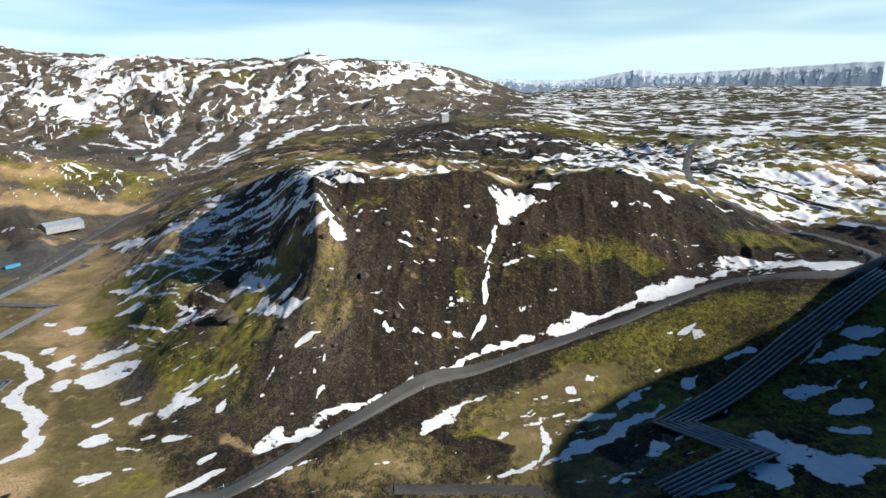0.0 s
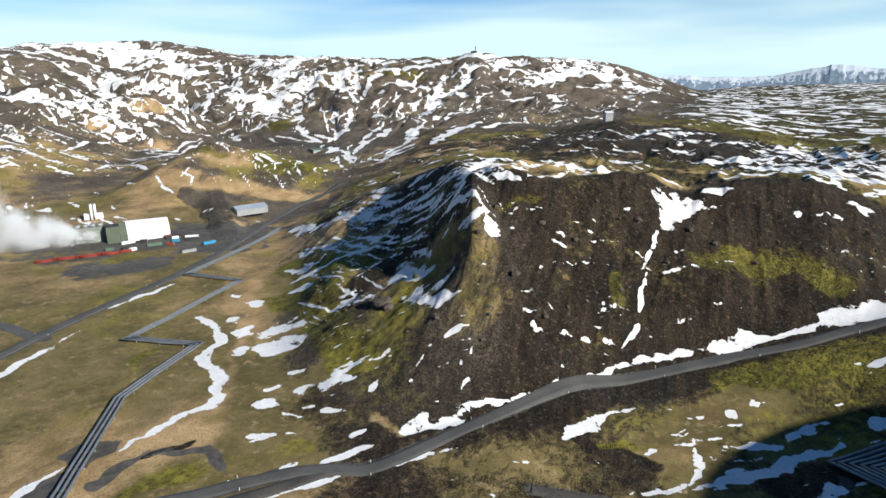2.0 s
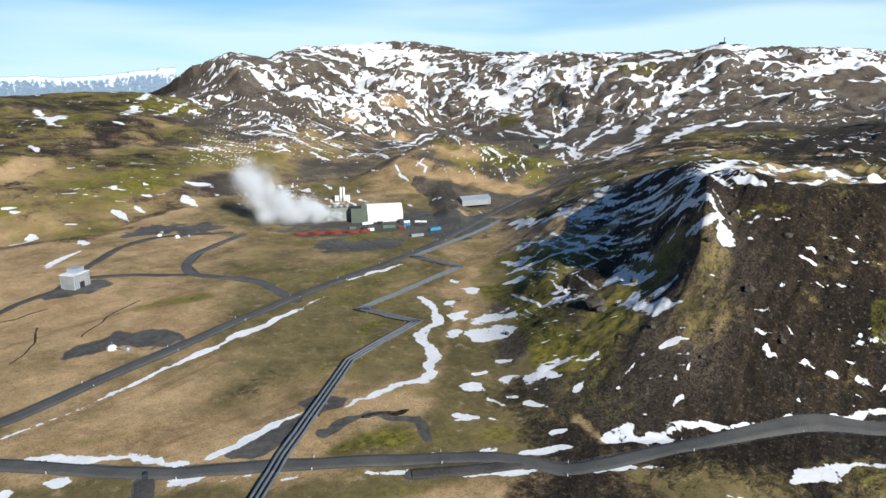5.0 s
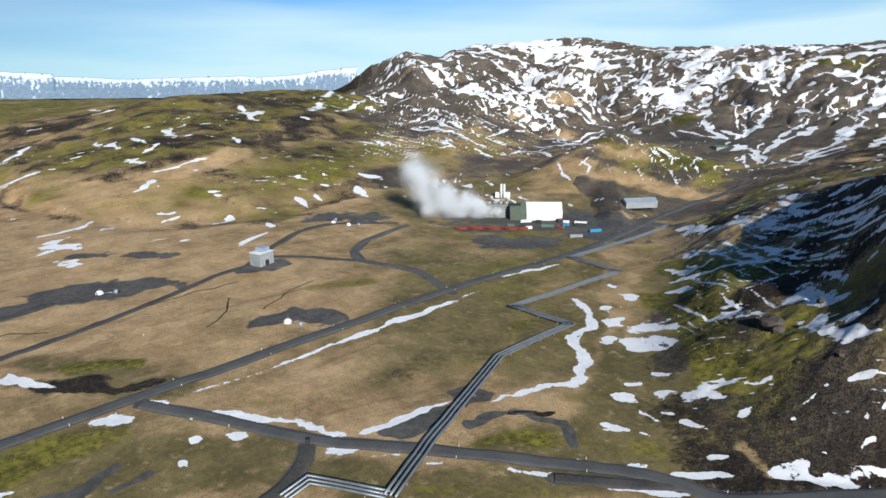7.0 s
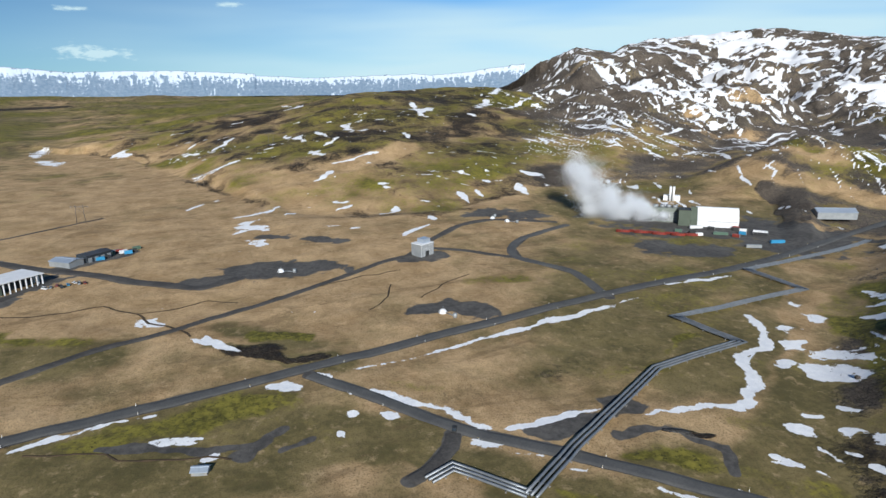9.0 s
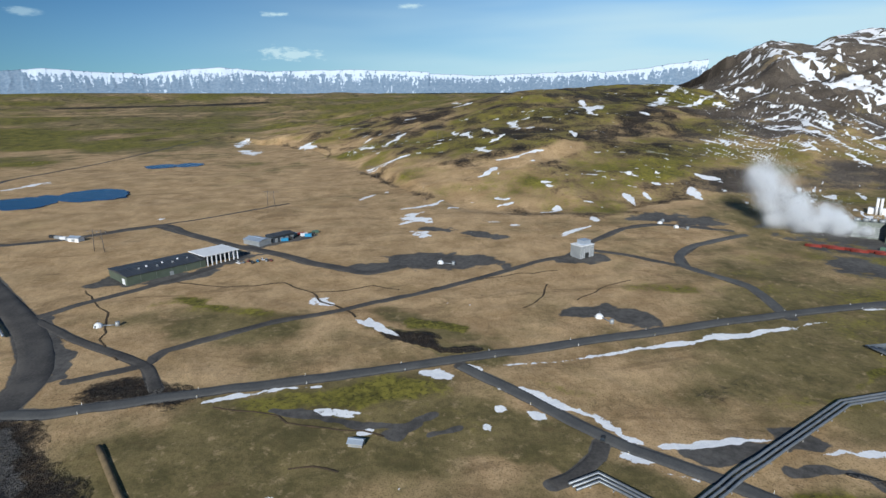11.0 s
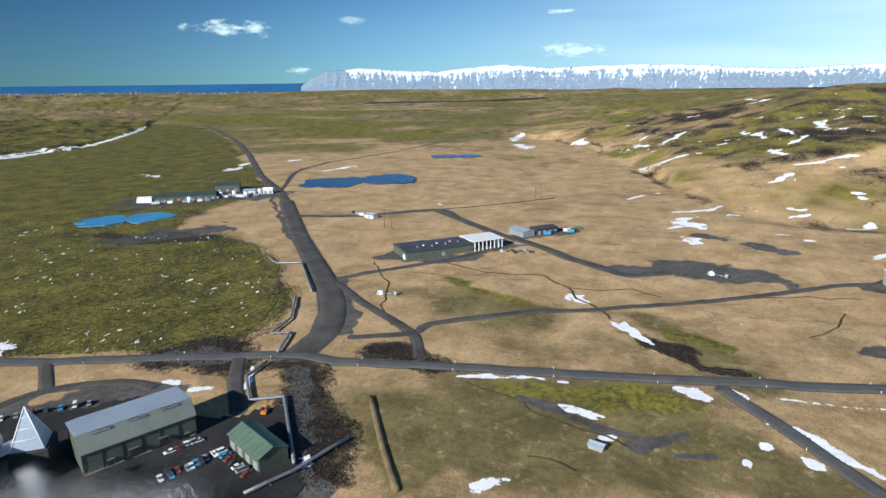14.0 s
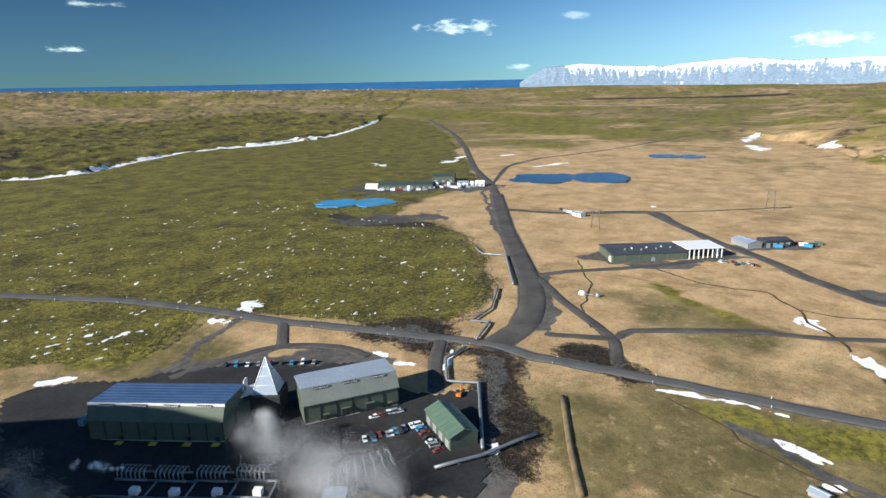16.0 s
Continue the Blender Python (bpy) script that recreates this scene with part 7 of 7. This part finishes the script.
# ---- vehicles, posts, rocks, yard equipment ----
def car(label, material, x, y, turn, van=False):
    c = thing("van" if van else "car", label, "van" if van else "car", x, y, turn, group="parked vehicles")
    h = 1.25 if van else 0.85
    bm = slab(-2.2, 2.2, -0.88, 0.88, 0.35, h, 0.12)
    part("body", bm, material, c)
    bm = bmesh.new()
    prof = [(-2.0, h), (-1.7, 2.05), (1.2, 2.05), (1.9, h)] if van else [(-1.7, h), (-1.1, 1.45), (0.5, 1.45), (1.2, h)]
    lo = [bm.verts.new((px, -0.78, pz)) for px, pz in prof]
    hi = [bm.verts.new((px, 0.78, pz)) for px, pz in prof]
    bm.faces.new(lo[::-1])
    bm.faces.new(hi)
    for k in range(4):
        bm.faces.new((lo[k], lo[(k + 1) % 4], hi[(k + 1) % 4], hi[k]))
    part("cabin", bm, M_GLASSY, c, "dark glazed cabin")
    top = 2.05 if van else 1.45
    part("roof", slab(-1.6 if van else -1.05, 1.1 if van else 0.45, -0.74, 0.74, top - 0.02, top + 0.06), material, c)
    for sx in (-1.35, 1.35):
        for sy in (-0.85, 0.85):
            part("wheel", tube([(sx, sy - 0.1, 0.33), (sx, sy + 0.1, 0.33)], 0.33, 10), M_TYRE, c)
    return c


COLOURS = [("white", M_WHITE), ("dark grey", M_DARK), ("silver", M_GREY), ("blue", M_BLUE), ("red", M_RED)]
CARS = {}
for nm, mt in COLOURS:
    for van in (False, True):
        CARS[nm, van] = (nm, mt, van)
made_cars = {}


def put_car(nm, van, x, y, turn, where):
    key = (nm, van)
    if key in made_cars:
        c = copy_thing(made_cars[key], pose(x, y, ground_z(x, y) + 0.05, 0, 0, turn))
    else:
        c = car("", CARS[key][1], x, y, turn, van)
        c.matrix_world = pose(x, y, ground_z(x, y) + 0.05, 0, 0, turn)
        made_cars[key] = c
    return tagged(c, f"{nm} {'van' if van else 'car'} parked {where}")


put_car("dark grey", False, -195.0, 92.5, 150, "at the road junction")
for k in range(7):
    nm = ("white", "blue", "red", "dark grey", "white", "silver", "red")[k]
    put_car(nm, k in (0, 5), -168.2 + 1.55 * k, -134.0 + 2.75 * k, 150 + rng.uniform(-6, 6), "beside the workshop")
for k in range(6):
    put_car(("white", "silver", "white", "dark grey", "red", "white")[k], k in (1, 2), -172.5 + 1.9 * k * 0.9, -147.5 - 1.6 * k * 0.7, -33 + rng.uniform(-10, 10), "beside the turbine hall")
for k in range(12):
    put_car(COLOURS[(k * 3) % 5][0], k % 5 == 2, -150.0 - 1.6 * k + rng.uniform(-1, 1), -145.0 + 0.9 * k + rng.uniform(-1.5, 1.5), 55 + rng.uniform(-8, 8), "in the plant yard")
for k in range(8):
    put_car(COLOURS[(k * 2) % 5][0], k % 3 == 0, -470.0 - 2.5 * (k % 3) + rng.uniform(-2, 2), -84 + 3.4 * k, 20 + rng.uniform(-30, 30), "beside the works hall")
for k in range(9):
    put_car(COLOURS[(k * 2 + 1) % 5][0], k % 3 == 1, -160.0 - 3.3 * k, -246.0 + 4.2 * k, 40 + rng.uniform(-5, 5), "on the visitors' car park")


def marker_post(x, y):
    p = thing("marker_post", "slim white road marker post at the verge", "marker post", x, y, group="road marker posts")
    part("post", slab(-0.09, 0.09, -0.09, 0.09, -0.3, 1.15, 0.02), M_WHITE, p)
    part("reflector", slab(-0.1, 0.1, -0.1, 0.1, 0.85, 1.0), M_YELLOW, p)
    return p


post = None
for n_ in ("main_road", "hill_road"):
    w_, line_ = ROADS[n_]
    pts = curve_line(line_, 1.0)
    step, gone, side = 46.0, 0.0, 1
    for a, b in zip(pts, pts[1:]):
        gone += math.dist(a, b)
        if gone < step or math.hypot(*b) > 620:
            continue
        gone = 0.0
        d = Vector((b[0] - a[0], b[1] - a[1])).normalized()
        for side in (-1, 1):
            x, y = b[0] - d.y * side * (w_ / 2 + 0.8), b[1] + d.x * side * (w_ / 2 + 0.8)
            if post is None:
                post = marker_post(x, y)
            else:
                copy_thing(post, pose(x, y, ground_z(x, y), 0, 0, rng.uniform(0, 90)))


def rock_mesh(seed, rough=0.3):
    rnd = random.Random(seed)
    bm = bmesh.new()
    bmesh.ops.create_icosphere(bm, subdivisions=2, radius=1)
    off = Vector((rnd.uniform(0, 50), rnd.uniform(0, 50), 0))
    for v in bm.verts:
        v.co *= 1 + rough * noise.noise(v.co * 1.3 + off) + 0.12 * noise.noise(v.co * 3.7 + off)
        v.co.z *= 0.72
    return bm


def boulders():
    spots = [(-108, 287, 5.0), (-104, 283, 3.2), (-38, 284, 2.6), (-22, 270, 1.6), (-60, 300, 1.8), (12, 300, 1.7), (-72, 262, 1.5), (35, 325, 1.8), (-12, 318, 2.0), (60, 345, 1.8),
             (-48, 252, 1.3), (-95, 305, 2.0), (-125, 300, 1.6), (-150, 270, 1.4), (80, 340, 1.6), (-30, 320, 2.2), (20, 345, 2.4), (48, 350, 2.2), (-75, 318, 2.2), (-55, 322, 1.9)]
    for k, (x, y, s) in enumerate(spots):
        me = bpy.data.meshes.new("boulder")
        bm = rock_mesh(300 + k, 0.45)
        bmesh.ops.scale(bm, vec=(s, s * 0.85, s), verts=bm.verts)
        bm.to_mesh(me)
        bm.free()
        me.materials.append(M_ROCK)
        ob = new("boulder", me)
        ob.matrix_world = pose(x, y, ground_z(x, y) + s * 0.25, 8, -6, 37 * k)
        tagged(ob, "dark basalt boulder lying on the scree slope", "boulder", "boulders on the slope")


def scree():
    """Loose stones strewn over the steep hill, joined."""
    rnd = np.random.RandomState(9)
    n = 9000
    az = np.radians(rnd.uniform(-22, 31, n))
    rf = np.interp(np.degrees(az), AZ, STATIONS[0][0])
    rc = np.interp(np.degrees(az), AZ, STATIONS[1][0])
    r = rf + (rc - rf) * rnd.beta(1.1, 1.1, n)
    x, y = -r * np.sin(az), r * np.cos(az)
    keep = fbm(x, y, 40.0, 3, 97) + rnd.normal(0, 0.45, n) > 0.15
    x, y = x[keep], y[keep]
    size = 0.16 + 0.55 * rnd.beta(1.0, 7.0, len(x)) + 0.9 * (rnd.rand(len(x)) > 0.985)
    z = height(x, y)
    shapes = []
    for s in range(6):
        bm = bmesh.new()
        bmesh.ops.create_icosphere(bm, subdivisions=1, radius=1)
        v = np.array([q.co[:] for q in bm.verts])
        f = np.array([[q.index for q in t.verts] for t in bm.faces])
        bm.free()
        v *= (1 + 0.30 * vnoise(v[:, :1] * 2 + 7 * s, v[:, 1:2] * 2 + v[:, 2:3], 98 + s)) * np.array([1, 0.8, 0.65])
        shapes.append((v, f))
    vs, fs, base = [], [], 0
    for k in range(len(x)):
        v, f = shapes[k % 6]
        a = rnd.uniform(0, 6.28)
        c, s = math.cos(a), math.sin(a)
        w = v @ np.array([[c, s, 0], [-s, c, 0], [0, 0, 1]]) * size[k] + (x[k], y[k], z[k] + size[k] * 0.2)
        vs.append(w)
        fs.append(f + base)
        base += len(v)
    vs, fs = np.concatenate(vs), np.concatenate(fs)
    me = bpy.data.meshes.new("scree")
    me.vertices.add(len(vs))
    me.vertices.foreach_set("co", vs.astype(np.float32).ravel())
    me.loops.add(fs.size)
    me.loops.foreach_set("vertex_index", fs.astype(np.int32).ravel())
    me.polygons.add(len(fs))
    me.polygons.foreach_set("loop_start", (np.arange(len(fs)) * 3).astype(np.int32))
    me.update(calc_edges=True)
    me.materials.append(M_ROCK)
    tagged(new("scree", me), "loose dark stones strewn over the hillside", "stones", kind="stuff")


boulders()
scree()


def manifold(x, y, turn):
    """A steam separator set: arched pipes over a header, with valves."""
    m = thing("steam_manifold", "silver steam manifold with arched pipes and valves", "pipework", x, y, turn, group="steam manifolds")
    part("header", tube([(-6, 0, 0.9), (6, 0, 0.9)], 0.45), M_ALU, m)
    part("header", tube([(-6, 5, 0.9), (6, 5, 0.9)], 0.4), M_ALU, m)
    for k in range(7):
        px = -4.8 + 1.6 * k
        arch = part("arched_pipe", tube([(px, 0, 0.9), (px, 0.2, 3.4), (px, 1.2, 4.3), (px, 3.6, 4.3), (px, 4.8, 3.4), (px, 5, 0.9)], 0.3), M_ALU, m)
        part("valve", tube([(px, 2.4, 4.0), (px, 2.4, 5.2)], 0.24, 6), M_DARK, arch)
    part("feed_pipe", tube([(6, 0, 0.9), (9.5, 0, 0.9), (9.5, -9, 0.9), (-8, -9, 0.9)], 0.38), M_ALU, m)
    part("valve_box", slab(3.5, 6.5, -7.5, -5.0, 0, 2.4, 0.1), M_WHITE, m)
    return m


man = manifold(-86, -196, 121)
for x, y in ((-93, -184), (-101, -172), (-109, -161)):
    copy_thing(man, pose(x, y, ground_z(x, y), 0, 0, 121))
for k in range(9):
    x, y = -122 - 3.0 * k, -140 + 1.2 * k
    p = thing("pipe_loop", "silver expansion loop of pipe in the yard", "pipework", x, y, 30 + 4 * k, group="pipe loops")
    part("pipe", tube([(-5, 0, 0.7), (-2, 0, 0.7), (-2, 0, 2.6), (2, 0, 2.6), (2, 0, 0.7), (6, 0, 0.7)], 0.3), M_ALU, p)
    for px in (-4, 4.5):
        part("support", slab(px - 0.15, px + 0.15, -0.3, 0.3, -0.4, 0.45), M_CONCRETE, p)
yard_box = thing("yard_building", "long pale flat-roofed yard building behind the steam", "building", -118, -133, 32)
part("wall", slab(0, 22, 0, 7, -0.4, 3.6, 0.08), M_GREY, yard_box)
part("roof", slab(-0.3, 22.3, -0.3, 7.3, 3.6, 3.95), M_ROOF_LIGHT, yard_box)
for k in range(5):
    part("door", slab(2 + 4 * k, 4.2 + 4 * k, -0.08, 0.02, 0, 2.4), M_DARK, yard_box)
container("bright blue steel container at the yard's edge", -98.0, -252.0, 30, M_BLUE)
container("green steel container at the yard's edge", -107.0, -246.0, 35, M_ROOF_GREEN)


def digger(x, y, turn):
    d = thing("excavator", "orange tracked excavator standing in the side yard", "excavator", x, y, turn)
    for s in (-1, 1):
        part("track", slab(-1.8, 1.8, s * 1.1 - 0.3, s * 1.1 + 0.3, 0, 0.8, 0.2), M_TYRE, d)
    part("cab", slab(-0.4, 1.0, 0.1, 1.3, 1.0, 2.8, 0.1), M_GLASSY, d)
    part("engine_house", slab(-1.9, 0.6, -1.3, 0.9, 0.85, 2.0, 0.12), M_ORANGE, d)
    arm = part("boom", tube([(0.6, -0.5, 1.6), (2.8, -0.5, 4.2), (5.0, -0.5, 3.0)], 0.25, 6), M_ORANGE, d)
    part("stick", tube([(5.0, -0.5, 3.0), (5.6, -0.5, 0.8)], 0.2, 6), M_ORANGE, arm)
    part("bucket", slab(5.0, 6.1, -1.0, 0.0, 0.1, 0.9, 0.15), M_DARK, arm)
    return d


digger(-197, -134, 200)


def pylon(x, y, turn):
    p = thing("power_pylon", "two-legged wooden power line pylon on the plain", "pylon", x, y, turn, group="power pylons")
    for s in (-1, 1):
        part("leg", tube([(s * 4.5, 0, -0.5), (s * 3.6, 0, 19)], 0.32, 7), M_WOOD, p)
    part("crossarm", tube([(-9, 0, 17.5), (9, 0, 17.5)], 0.3, 6), M_WOOD, p)
    part("brace", tube([(-4.0, 0, 10), (3.8, 0, 17)], 0.14, 5), M_WOOD, p)
    part("brace", tube([(4.0, 0, 10), (-3.8, 0, 17)], 0.14, 5), M_WOOD, p)
    for k in (-8, 0, 8):
        part("insulator", tube([(k, 0, 17.3), (k, 0, 15.9)], 0.16, 6), M_GREY, p)
    return p


py = pylon(-700, -84, 70)
for x, y, a in ((-880, 40, 70), (-1060, 165, 65), (-530, -205, 75)):
    copy_thing(py, pose(x, y, ground_z(x, y), 0, 0, a))
summit = thing("summit_mast", "small dark mast hut on the snowy summit", "mast", -2200 * math.sin(radians(11.9)), 2200 * math.cos(radians(11.9)))
part("hut", slab(-9, 9, -6, 6, -6, 9, 0.5), M_DARK, summit)
part("mast", tube([(5, 0, 8), (5, 0, 24)], 1.2, 6), M_DARK, summit)
